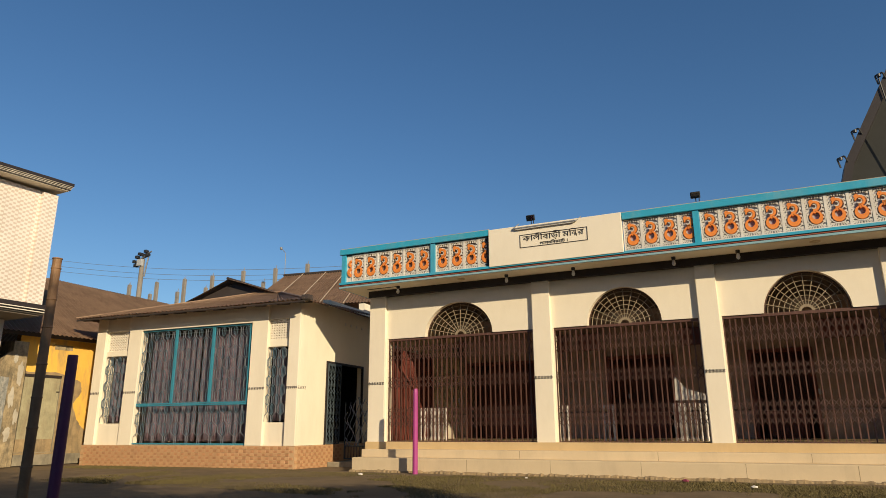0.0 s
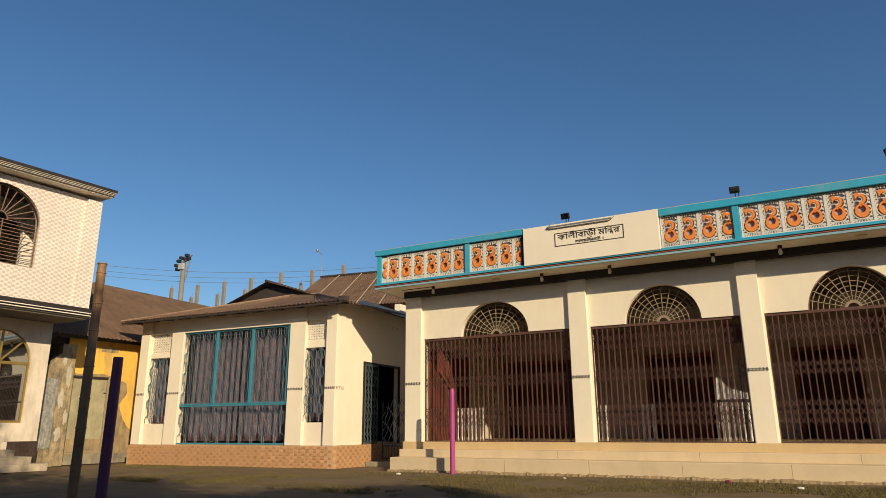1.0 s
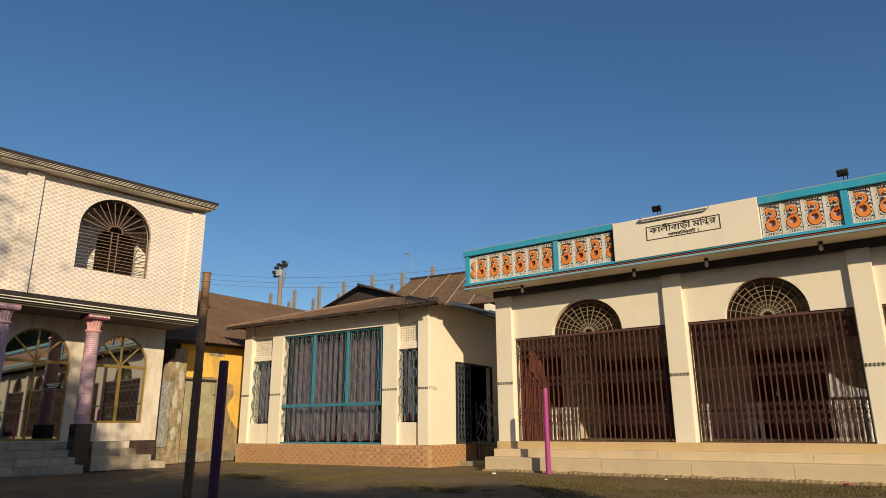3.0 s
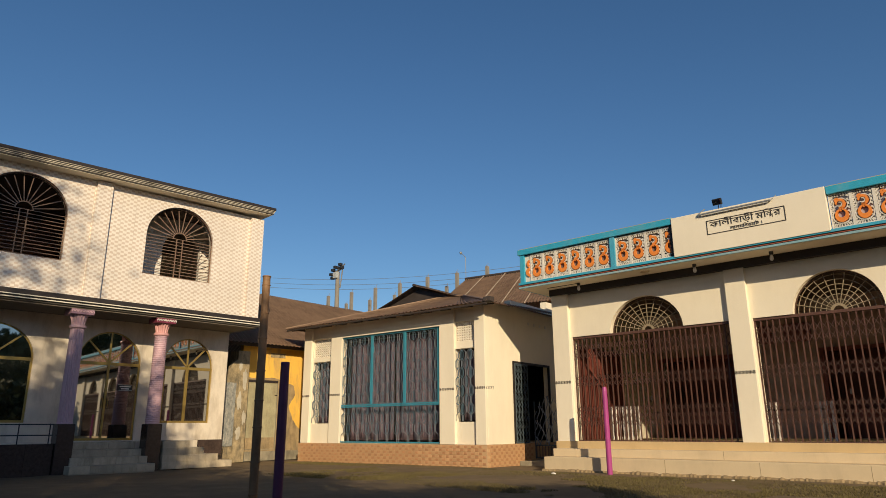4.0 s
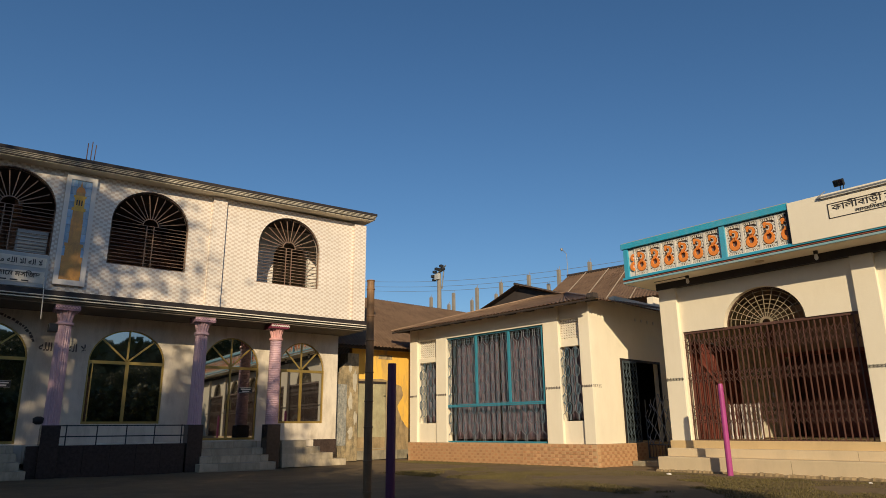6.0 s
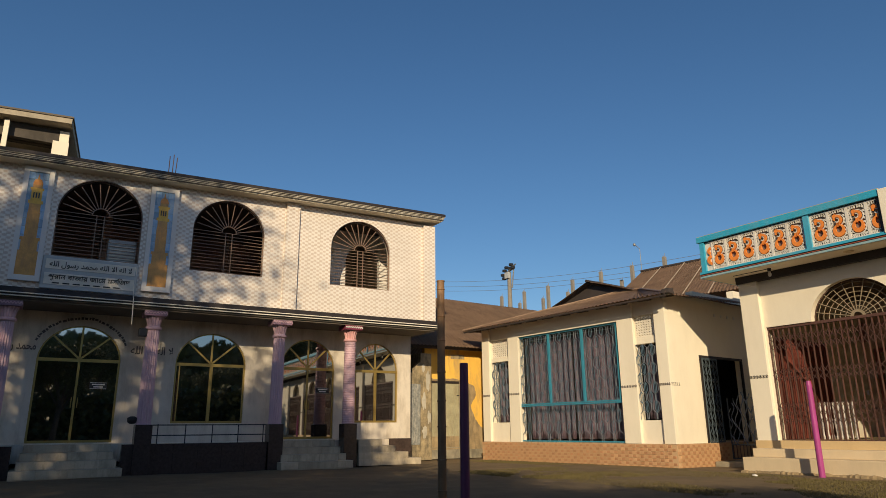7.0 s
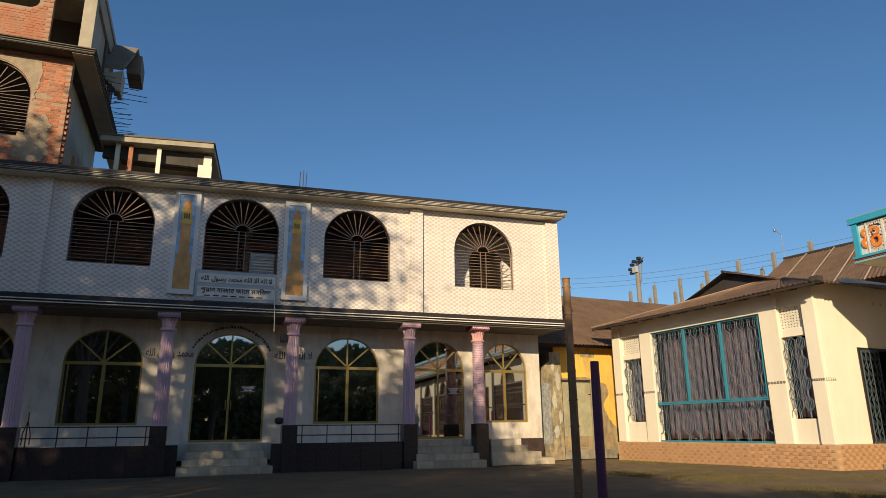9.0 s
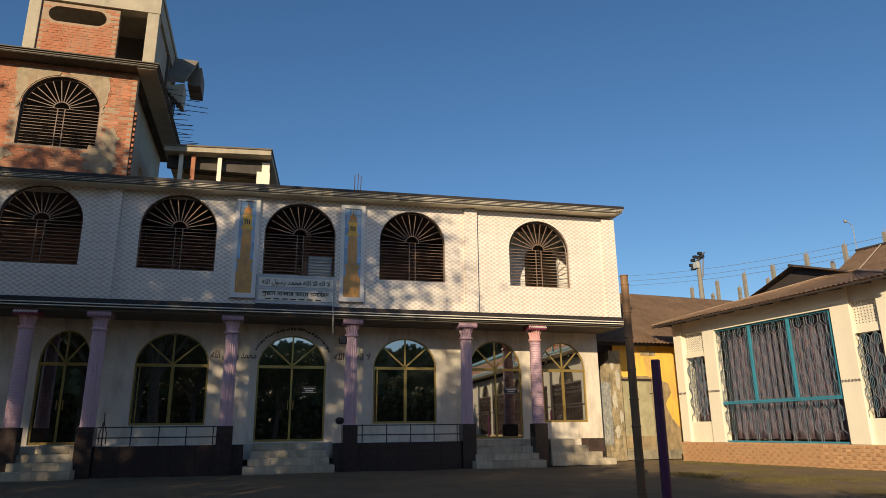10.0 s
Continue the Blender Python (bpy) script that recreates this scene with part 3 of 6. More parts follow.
def parapet_meshes():
    """One precast panel: pale border and leafwork, orange curled relief, dark gaps."""
    w, h = 0.195, 0.365
    fr_ = boxes((-w, -w + 0.028, -0.03, 0.03, -h, h), (w - 0.028, w, -0.03, 0.03, -h, h), (-w + 0.028, w - 0.028, -0.03, 0.03, -h, -h + 0.03), (-w + 0.028, w - 0.028, -0.03, 0.03, h - 0.03, h))
    leaf = bmesh.new()
    for sx in (-1, 1):
        for k in range(9):
            z = -h + 0.05 + k * 0.08
            flat_bar(leaf, sx * (w - 0.03), z, sx * (w - 0.085), z + 0.045, -0.02, 0.028, 0.03)
            flat_bar(leaf, sx * (w - 0.03), z + 0.06, sx * (w - 0.07), z + 0.03, -0.018, 0.018, 0.03)
        for k in range(3):
            flat_bar(leaf, sx * (0.03 + 0.05 * k), -h + 0.03, sx * (0.02 + 0.03 * k), -h + 0.10, -0.02, 0.022, 0.03)
            flat_bar(leaf, sx * (0.03 + 0.05 * k), h - 0.03, sx * (0.03 + 0.04 * k), h - 0.085, -0.02, 0.022, 0.03)
    ring_piece(leaf, 0.0, -0.12, 0.148, 0.166, 160, 380, -0.026, 0.01)
    ring_piece(leaf, 0.0, 0.11, 0.118, 0.134, -60, 200, -0.026, 0.01)
    mot = bmesh.new()
    crescent(mot, 0.0, -0.115, 0.138, 0.0, 0.032, 0.076, 98, 442, -0.036, 0.02)
    crescent(mot, 0.0, 0.122, 0.106, -0.014, -0.004, 0.062, -112, 176, -0.036, 0.02)
    crescent(mot, -0.062, 0.205, 0.050, 0.012, -0.006, 0.020, 20, 270, -0.034, 0.02)
    crescent(mot, 0.012, 0.012, 0.050, 0.010, -0.012, 0.020, 60, 250, -0.036, 0.02)
    for v in mot.verts:
        v.co.x *= 0.88
    curl = bmesh.new()
    ring_piece(curl, -0.012, 0.118, 0.030, 0.056, -150, 110, -0.028, 0.02, taper=0.5)
    back = boxes((-w + 0.028, w - 0.028, 0.018, 0.026, -h + 0.03, h - 0.03))
    dark = boxes((-w + 0.028, w - 0.028, 0.018, 0.026, -h + 0.03, h - 0.03))
    return finish(fr_, "panel_border", PANEL), finish(leaf, "leafwork", PANEL), finish(mot, "orange_relief", ORANGE), finish(back, "panel_back", GAP), finish(curl, "pale_curl", PANEL), finish(dark, "panel_back", GAPDARK)


PB, PL, PM, PK, PC, PD = parapet_meshes()


def parapet_run(x0, count, back):
    for k in range(count):
        at = (x0 + 0.195 + 0.39 * k, 14.56, (PZ0 + PZ1) / 2)
        p = share("parapet_panel", PB, temple, at, "pale precast panel with orange curled relief" if k == 0 else "")
        share("leafwork", PL, p, at)
        share("orange_relief", PM, p, at, "orange painted relief")
        share("pale_curl", PC, p, at)
        share("panel_back", back, p, at)


# the two left runs get the dark brown backing, the others slate blue
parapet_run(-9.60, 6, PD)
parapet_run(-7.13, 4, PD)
parapet_run(-2.48, 4, PK)
parapet_run(-0.88, 34, PK)
part("dark_return", boxes((-5.735, -5.662, 14.50, 14.62, PZ0, PZ1)), BLACK, temple)
for px in (-9.70,):
    p = part("panel_fragment", boxes((px - 0.09, px + 0.09, 14.55, 14.61, PZ0, PZ1)), PANEL, temple)
    bm = bmesh.new()
    ring_piece(bm, px + (0.09 if px < -9 else -0.0), (PZ0 + PZ1) / 2 - 0.10, 0.05, 0.125, 100 if px < -9 else 90, 260 if px < -9 else 270, 14.515, 14.55)
    ring_piece(bm, px + (0.09 if px < -9 else 0.0), (PZ0 + PZ1) / 2 + 0.13, 0.04, 0.10, 100, 250, 14.515, 14.55)
    part("orange_relief", bm, ORANGE, p)
for px in (-9.84, -7.19, -0.955):
    part("parapet_post", bevelled(boxes((px - 0.065, px + 0.065, 14.49, 14.66, FZ + 0.155, PZ1 + 0.02)), 0.008), BLUE, temple, "sky blue parapet post")
part("parapet_cap", bevelled(boxes((-9.96, -5.66, 14.46, 14.70, PZ1 + 0.02, PZ1 + 0.17)), 0.012), BLUE, temple, "sky blue parapet coping")
part("parapet_cap", bevelled(boxes((-2.49, 12.76, 14.46, 14.70, PZ1 - 0.02, PZ1 + 0.14)), 0.012), BLUE, temple, "sky blue parapet coping")
part("coping_top", boxes((-9.94, -5.66, 14.48, 14.69, PZ1 + 0.17, PZ1 + 0.185)), CONCRETE, temple)
part("coping_top", boxes((-2.49, 12.76, 14.48, 14.69, PZ1 + 0.14, PZ1 + 0.155)), CONCRETE, temple)
part("dark_rail", boxes((-9.78, -5.66, 14.53, 14.60, PZ1, PZ1 + 0.02)), BLACK, temple)
part("dark_rail", boxes((-2.49, 12.7, 14.53, 14.60, PZ1 - 0.03, PZ1 - 0.02)), BLACK, temple)
part("side_parapet", boxes((-9.92, -9.80, 14.70, 24.0, 4.73, 5.5)), CREAM, temple)
board = part("name_panel", bevelled(boxes((-5.66, -2.50, 14.44, 14.62, 4.70, 5.62)), 0.01), CREAM, temple, "plain cream name panel in the parapet")
SX0, SX1, SZ0, SZ1 = -4.87, -3.26, 5.07, 5.39
bm = boxes((SX0, SX1, 14.432, 14.44, SZ0, SZ0 + 0.016), (SX0, SX1, 14.432, 14.44, SZ1 - 0.016, SZ1), (SX0, SX0 + 0.016, 14.432, 14.44, SZ0, SZ1), (SX1 - 0.016, SX1, 14.432, 14.44, SZ0, SZ1))
part("sign_border", bm, INK, board, "thin black border")
word_run("sign_lettering", [("কালীবাড়ী", 1, 0, 1), (" ", 0.7, 0, 1), ("মি", 1, 0, 0.64), ("ন", 0.84, 0.10, 0.45), ("দ", 0.55, -0.12, 1), ("র", 1, 0, 1)], 1.46, INK, board, (-4.065, 14.437, 5.225), "black Bengali lettering", 0.0005)
word_run("sign_lettering", [("লালমিনরহাট ।", 1, 0, 1)], 0.66, INK, board, (-4.05, 14.437, 5.105), "small black Bengali lettering", 0.002)

# tube lamp bracket over the name panel
lamp = thing("sign_lamp", FT, (-4.2, 14.5, 5.6), "grey tube lamp rail on two bracket arms above the name panel", "lamp")
part("bracket_arm", rods([((-4.89, 14.5, 5.69), (-5.01, 14.40, 5.57))], 0.012), GREYMETAL, lamp)
part("bracket_arm", rods([((-3.41, 14.5, 5.66), (-3.51, 14.40, 5.54))], 0.012), GREYMETAL, lamp)
part("lamp_rail", bevelled(boxes((-5.01, -3.50, 14.38, 14.42, 5.535, 5.57)), 0.008), GREYMETAL, lamp)
part("lamp_tube", rods([((-4.95, 14.40, 5.525), (-3.55, 14.40, 5.525))], 0.012, 8), BULB, lamp)


def floodlight(x, z, tilt, group):
    t = thing("floodlight", FT, (x, 14.6, z), "small black floodlight on a bracket on the parapet", "lamp", group)
    part("bracket", rods([((x, 14.6, z), (x, 14.6, z + 0.14)), ((x - 0.07, 14.58, z + 0.14), (x + 0.07, 14.58, z + 0.14)), ((x + 0.07, 14.58, z + 0.14), (x + 0.07, 14.55, z + 0.05))], 0.010), LAMPBLACK, t)
    bm = bevelled(boxes((-0.10, 0.10, -0.05, 0.03, -0.07, 0.07)), 0.012)
    bmesh.ops.rotate(bm, verts=bm.verts, cent=(0, 0, 0), matrix=Matrix.Rotation(radians(tilt), 3, "X"))
    bmesh.ops.translate(bm, verts=bm.verts, vec=(x, 14.56, z + 0.20))
    part("lamp_housing", bm, LAMPBLACK, t)
    bm = boxes((-0.08, 0.08, -0.058, -0.052, -0.055, 0.055))
    bmesh.ops.rotate(bm, verts=bm.verts, cent=(0, 0, 0), matrix=Matrix.Rotation(radians(tilt), 3, "X"))
    bmesh.ops.translate(bm, verts=bm.verts, vec=(x, 14.56, z + 0.20))
    part("lamp_glass", bm, GLASS, t)
    bm = bmesh.new()
    for k in range(6):
        box(bm, -0.09 + k * 0.033, -0.082 + k * 0.033, 0.03, 0.055, -0.05, 0.05)
    bmesh.ops.rotate(bm, verts=bm.verts, cent=(0, 0, 0), matrix=Matrix.Rotation(radians(tilt), 3, "X"))
    bmesh.ops.translate(bm, verts=bm.verts, vec=(x, 14.56, z + 0.20))
    part("cooling_fins", bm, LAMPBLACK, t)


floodlight(-4.62, 5.62, 25, "parapet floodlights")
floodlight(-0.92, 5.61, 15, "parapet floodlights")
for bx in (-8.37, -5.38, -3.74, -1.52, -0.23):
    t = thing("soffit_bulb", FT, (bx, 14.85, 4.35), "white bulb in a socket under the eave", "lamp", "eave bulbs")
    part("socket", lathe([(0.03, 4.50), (0.045, 4.52), (0.045, 4.57)], 12, (bx, 14.85)), LAMPBLACK, t)
    part("bulb", lathe([(0.006, 4.37), (0.03, 4.385), (0.042, 4.42), (0.034, 4.46), (0.024, 4.50)], 14, (bx, 14.85)), BULB, t, smooth=True)
part("soffit_cable", rods([((-9.3, 14.85, 4.56), (-8.37, 14.85, 4.562))], 0.008), LAMPBLACK, temple)
part("ceiling_rose", lathe([(0.10, 4.555), (0.10, 4.57)], 16, (-6.55, 14.8)), STEPS, temple)
part("ceiling_rose", lathe([(0.10, 4.555), (0.10, 4.57)], 16, (1.2, 14.8)), STEPS, temple)


# web grilles in the arches
for a, b, c in BAYS:
    t = thing("arch_grille", FT, (c, WALL_Y, ZG), "half-round cream iron web grille in an arch", "window grille", "arch grilles")
    w, h = ARCH_W[c] - 0.01, 0.82
    for j in range(1, 7):
        f = 0.16 + 0.84 * j / 6.6
        pts = [(c + w * f * math.cos(math.pi * i / 20), ZG + h * f * math.sin(math.pi * i / 20)) for i in range(21)]
        part("ring", tube([(px, WALL_Y + 0.175, pz) for px, pz in pts], 0.009), WEB, t)
    bm = bmesh.new()
    for k in range(1, 12):
        an = math.pi * k / 12
        flat_bar(bm, c + 0.15 * math.cos(an), ZG + 0.15 * math.sin(an), c + w * math.cos(an), ZG + h * math.sin(an), WALL_Y + 0.158, 0.016, 0.012)
    part("spokes", bm, WEB, t)
    bm = bmesh.new()
    ring_piece(bm, c, ZG, 0.10, 0.155, 0, 180, WALL_Y + 0.155, WALL_Y + 0.185, n=12)
    part("hub", bm, WEB, t)
    bm = bmesh.new()
    for k in range(20):
        p = [(c + w * 1.0 * math.cos(math.pi * i / 20), ZG + h * math.sin(math.pi * i / 20)) for i in (k, k + 1)]
        flat_bar(bm, *p[0], *p[1], WALL_Y + 0.15, 0.03, 0.03)
    part("rim", bm, GRILLE, t)

# collapsible gates
GATE_Y = WALL_Y + 0.06
BARME = finish(boxes((-0.011, 0.011, -0.016, 0.016, 0, ZG - ZF - 0.06)), "gate_bar", RUST)


for gi, (a, b, c) in enumerate(BAYS):
    a, b = a + 0.04, b - 0.02
    g = thing("collapsible_gate", FT, ((a + b) / 2, GATE_Y, ZF), "closed brown collapsible iron gate in a temple bay", "gate", "temple gates")
    part("top_rail", boxes((a, b, GATE_Y - 0.03, GATE_Y + 0.03, ZG - 0.06, ZG)), RUST, g)
    part("bottom_rail", boxes((a, b, GATE_Y - 0.02, GATE_Y + 0.02, ZF, ZF + 0.02)), RUST, g)
    n = round((b - a) / 0.128)
    pitch = (b - a) / n
    rr = random.Random(gi)
    for k in range(n + 1):
        share("gate_bar", BARME, g, (min(max(a + pitch * k + rr.uniform(-0.012, 0.012), a + 0.015), b - 0.015), GATE_Y, ZF + 0.01))
    for z0, h, rows in ((2.68, 0.40, 2), (1.98, 0.30, 2), (1.02, 0.50, 3)):
        bm = bmesh.new()
        hh = h / rows
        for k in range(n):
            x0, x1 = a + pitch * k, a + pitch * (k + 1)
            for r in range(rows):
                z = z0 + r * hh
                flat_bar(bm, x0, z, x1, z + hh, GATE_Y - 0.026, 0.013, 0.004)
                flat_bar(bm, x0, z + hh, x1, z, GATE_Y - 0.021, 0.013, 0.004)
        part("lattice_strip", bm, LATTICE, g, "crossed flat iron strips")
    part("lock_plate", boxes((c - 0.018, c + 0.018, GATE_Y - 0.04, GATE_Y - 0.028, 1.60, 1.70)), BLACK, g)

# dark gabled block beyond the temple's far end, its shade put into the wall colour
gab = thing("gabled_block", FT, (5.5, 21.2, 0), "tall plaster block coloured dark for shade, with a dark sloping roof edge", "building")
part("gable_wall", plate([(2.70, 0), (9.5, 0), (9.5, 14.5), (6.2, 14.5), (5.3, 12.85), (4.02, 10.28), (2.88, 8.15), (2.70, 7.4)], [rect(4.15, 4.6, 7.9, 8.25)], 21.0, 21.4), SHADEGABLE, gab, "grey plaster gable wall darkened for shade")
bm = bmesh.new()
for p, q in zip([(2.64, 7.4), (2.85, 8.15), (4.0, 10.3), (5.3, 12.9)], [(2.85, 8.15), (4.0, 10.3), (5.3, 12.9), (6.2, 14.6)]):
    flat_bar(bm, *p, *q, 20.6, 0.22, 0.85)
part("roof_edge", bm, BLACK, gab, "dark sloping roof edge")
for p in ((2.60, 8.25), (3.05, 9.0), (3.85, 10.55)):
    bm = rods([((p[0], 20.6, p[1] - 0.25), (p[0] - 0.06, 20.55, p[1])), ((p[0] - 0.06, 20.55, p[1]), (p[0] + 0.12, 20.5, p[1] + 0.05)), ((p[0] + 0.12, 20.5, p[1] + 0.05), (p[0] + 0.2, 20.6, p[1] - 0.1))], 0.025)
    bar(bm, (p[0] + 0.02, 20.5, p[1] - 0.06), (p[0] + 0.02, 20.5, p[1] + 0.02), 0.05, 8)
    part("edge_lamp", bm, LAMPBLACK, gab)
part("hanging_cable", rods([((3.86, 20.55, 10.5), (4.0, 20.55, 9.2)), ((4.0, 20.55, 9.2), (4.35, 20.55, 8.0))], 0.02), LAMPBLACK, gab)

# ---- shrine beside the temple ----
shrine = thing("shrine_building", FS, (-13.6, 16.5, 0), "small cream shrine with a tin roof, brick-tiled base and barred front", "shrine")
SF, SB = 14.67, 14.785
part("base", boxes((-17.30, -10.0, SF + 0.012, 21.0, -0.05, 0.575)), CLADJOINT, shrine, "brick-tiled base")
ZB = 0.58
WX0, WX1 = -17.25, -10.03
fh = [rect(-16.84, -16.02, 1.17, 3.10), rect(-16.86, -15.98, 3.24, 3.83), rect(-15.53, -11.62, ZB + 0.02, 3.79), rect(-11.06, -10.42, 1.16, 3.11), rect(-11.06, -10.40, 3.30, 3.85)]
part("front_wall", plate(rect(WX0, WX1, ZB, 4.34), fh, SB, SB + 0.2), CREAM, shrine)
part("lintel", boxes((-15.482, -11.558, SF + 0.032, SB + 0.003, 3.79, 4.29)), CREAM, shrine, "cream lintel flush with the columns")
WS = WX1 - 0.035
part("side_wall", boxes((WS - 0.2, WS, SB + 0.005, 16.12, ZB, 4.35)), CREAM, shrine)
part("door_head", boxes((WS - 0.2, WS, 16.12, 18.22, 2.82, 4.55)), CREAM, shrine)
part("side_wall", boxes((WS - 0.2, WS, 18.22, 21.0, ZB, 4.8)), CREAM, shrine)
part("side_wall", boxes((WX0, WX0 + 0.2, SB + 0.2, 21.0, ZB, 4.3)), CREAM, shrine)
# black colour here stands for shade inside the side door
part("inner_wall", boxes((-11.4, -11.3, SB + 0.25, 20.8, ZB, 4.0)), SHADEBLACK, shrine, "inner wall coloured black for the doorway's shade")
part("back_wall", boxes((WX0, WX1, 20.8, 21.0, ZB, 4.8)), CREAM, shrine)
part("floor_slab", boxes((WX0 + 0.2, WX1 - 0.2, SB + 0.2, 20.8, ZB - 0.02, ZB + 0.02)), STEPS, shrine)
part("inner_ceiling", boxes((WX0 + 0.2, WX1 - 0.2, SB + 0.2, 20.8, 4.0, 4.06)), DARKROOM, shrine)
for cx0, cx1 in ((-17.25, -16.89), (-15.96, -15.48), (-11.56, -11.04), (-10.36, -10.025)):
    top = 4.28
    col = part("column", bevelled(boxes((cx0, cx1, SF + 0.03, SB + 0.005, ZB, top)), 0.012), CREAM, shrine)
    bm = bmesh.new()
    n = 6
    wdt = (cx1 - cx0) / n
    for k in range(n):
        u = cx0 + k * wdt
        for s in (-1, 1):
            flat_bar(bm, u + 0.005, 2.03 + s * 0.01, u + wdt / 2, 2.03 + s * 0.03, SF + 0.022, 0.009, 0.006)
            flat_bar(bm, u + wdt / 2, 2.03 + s * 0.03, u + wdt - 0.005, 2.03 + s * 0.01, SF + 0.022, 0.009, 0.006)
        box(bm, u + wdt * 0.3, u + wdt * 0.7, SF + 0.022, SF + 0.028, 2.018, 2.042)
    part("painted_band", bm, INKFADE, col, "faded grey chain-pattern band")
pil = part("corner_pilaster", bevelled(boxes((WS - 0.01, -10.025, SB + 0.007, 15.13, ZB, 4.28)), 0.008, 1), CREAM, shrine, "side face of the corner column")
bm = bmesh.new()
for k in range(5):
    y = SF + 0.06 + 0.078 * k
    box(bm, -10.026, -10.018, y, y + 0.05, 1.995, 2.005)
    box(bm, -10.026, -10.018, y, y + 0.05, 2.055, 2.065)
    box(bm, -10.026, -10.018, y + 0.01, y + 0.035, 2.018, 2.042)
part("painted_band", bm, INKFADE, pil, "faded grey chain-pattern band")
# wavy coping at the head of the corner column
bm = bmesh.new()
for k, (w, h) in enumerate(((0.30, 0.10), (0.22, 0.17), (0.12, 0.23))):
    box(bm, -10.03 - w, -10.02, SF + 0.05, SB + 0.1, 4.10, 4.10 + h)
part("corner_crest", bevelled(bm, 0.03, 3), CREAM, shrine)


def pierced_block(x0, x1, z0, z1, y, nx, nz):
    """A ventilation block of crossing ribs with many small openings."""
    holes_ = []
    dx, dz = (x1 - x0) / nx, (z1 - z0) / nz
    for i in range(nx):
        for j in range(nz):
            cx, cz = x0 + dx * (i + 0.5), z0 + dz * (j + 0.5)
            holes_.append([(cx - dx * 0.32, cz), (cx, cz - dz * 0.36), (cx + dx * 0.32, cz), (cx, cz + dz * 0.36)])
    return plate(rect(x0, x1, z0, z1), holes_, y, y + 0.06)


part("vent_block", pierced_block(-16.85, -15.99, 3.245, 3.825, SB + 0.05, 9, 8), LINEPAINT, shrine, "pierced white ventilation block")
part("vent_block", pierced_block(-11.05, -10.41, 3.305, 3.845, SB + 0.05, 8, 8), LINEPAINT, shrine, "pierced white ventilation block")


def hex_rod(x, z0, z1, y, a, period, width):
    """One upright rod that steps to and fro, straight for most of its way."""
    bm = bmesh.new()
    pts, z, side = [(x + a, z0)], z0, 1
    while z < z1:
        e = min(z + period * 0.30, z1)
        pts.append((x + side * a, e))
        z = min(e + period * 0.20, z1)
        side = -side
        pts.append((x + side * a, z))
    last = None
    for px, pz in pts:
        ring_ = [bm.verts.new((px + u * width * 0.6, y + v, pz)) for u, v in ((-1, 0), (1, 0), (1, 0.014), (-1, 0.014))]
        if last:
            for i in range(4):
                bm.faces.new((last[i], last[(i + 1) % 4], ring_[(i + 1) % 4], ring_[i]))
        last = ring_
    return bm


def barred_window(name, label, x0, x1, z0, z1, y, pitch, group="", period=0.58):
    """Bent rods, mirrored in pairs, that leave tall six-sided openings with a small lozenge in each."""
    t = thing(name, FS, ((x0 + x1) / 2, y, z0), label, "window grille", group)
    n = max(2, round((x1 - x0) / pitch))
    dx = (x1 - x0 - 0.06) / n
    a = dx * 0.34
    for k in range(n + 1):
        s = 1 if k % 2 else -1
        x = min(max(x0 + 0.03 + dx * k, x0 + a + 0.01), x1 - a - 0.01)
        part("bent_rod", hex_rod(x, z0 + 0.01, z1 - 0.01, y, s * a, period, 0.014), GREYIRON, t)
    bm = bmesh.new()
    for k in range(n):
        u = x0 + 0.03 + dx * (k + 0.5)
        z = z0 + 0.01 + period * (0.15 if k % 2 == 0 else 0.65)
        while z < z1 - 0.1:
            w, h = dx * 0.30, min(period * 0.30, z1 - z - 0.02)
            if z - h > z0:
                loop = [(u, z - h), (u + w, z - h * 0.5), (u + w, z + h * 0.5), (u, z + h), (u - w, z + h * 0.5), (u - w, z - h * 0.5)]
                for p, q in zip(loop, loop[1:] + loop[:1]):
                    flat_bar(bm, *p, *q, y - 0.008, 0.012, 0.008)
                flat_bar(bm, u, z - h, u, z + h, y - 0.006, 0.010, 0.006)
            z += period
    part("lozenge_work", bm, BLUEIRON, t)["kind"] = "stuff"
    return t


barred_window("barred_window", "narrow window with bent grey iron rods", -16.83, -16.03, 1.18, 3.09, SB - 0.02, 0.15, "shrine side windows", 0.48)
barred_window("barred_window", "narrow window with bent grey iron rods", -11.05, -10.43, 1.17, 3.10, SB - 0.03, 0.15, "shrine side windows", 0.48)
big = barred_window("shrine_front_grille", "wide grey-blue iron grille with teal frame across the shrine front", -15.51, -11.64, 0.62, 3.77, SB + 0.01, 0.20)
for z0, z1 in ((1.63, 1.665), (1.675, 1.71)):
    part("frame_rail", boxes((-15.52, -11.63, SB - 0.025, SB + 0.03, z0, z1)), TEAL, big, "teal cross rail")
part("frame_rail", boxes((-15.52, -11.63, SB - 0.025, SB + 0.03, 0.60, 0.635)), TEAL, big)
part("frame_rail", boxes((-15.52, -11.63, SB - 0.025, SB + 0.03, 3.745, 3.785)), TEAL, big)
for px in (-15.51, -14.22, -12.90, -11.65):
    w = 0.035 if -15 < px < -12 else 0.015
    part("frame_post", boxes((px - w, px + w, SB - 0.03, SB + 0.028, 1.712, 3.743)), TEAL, big, "teal upright")


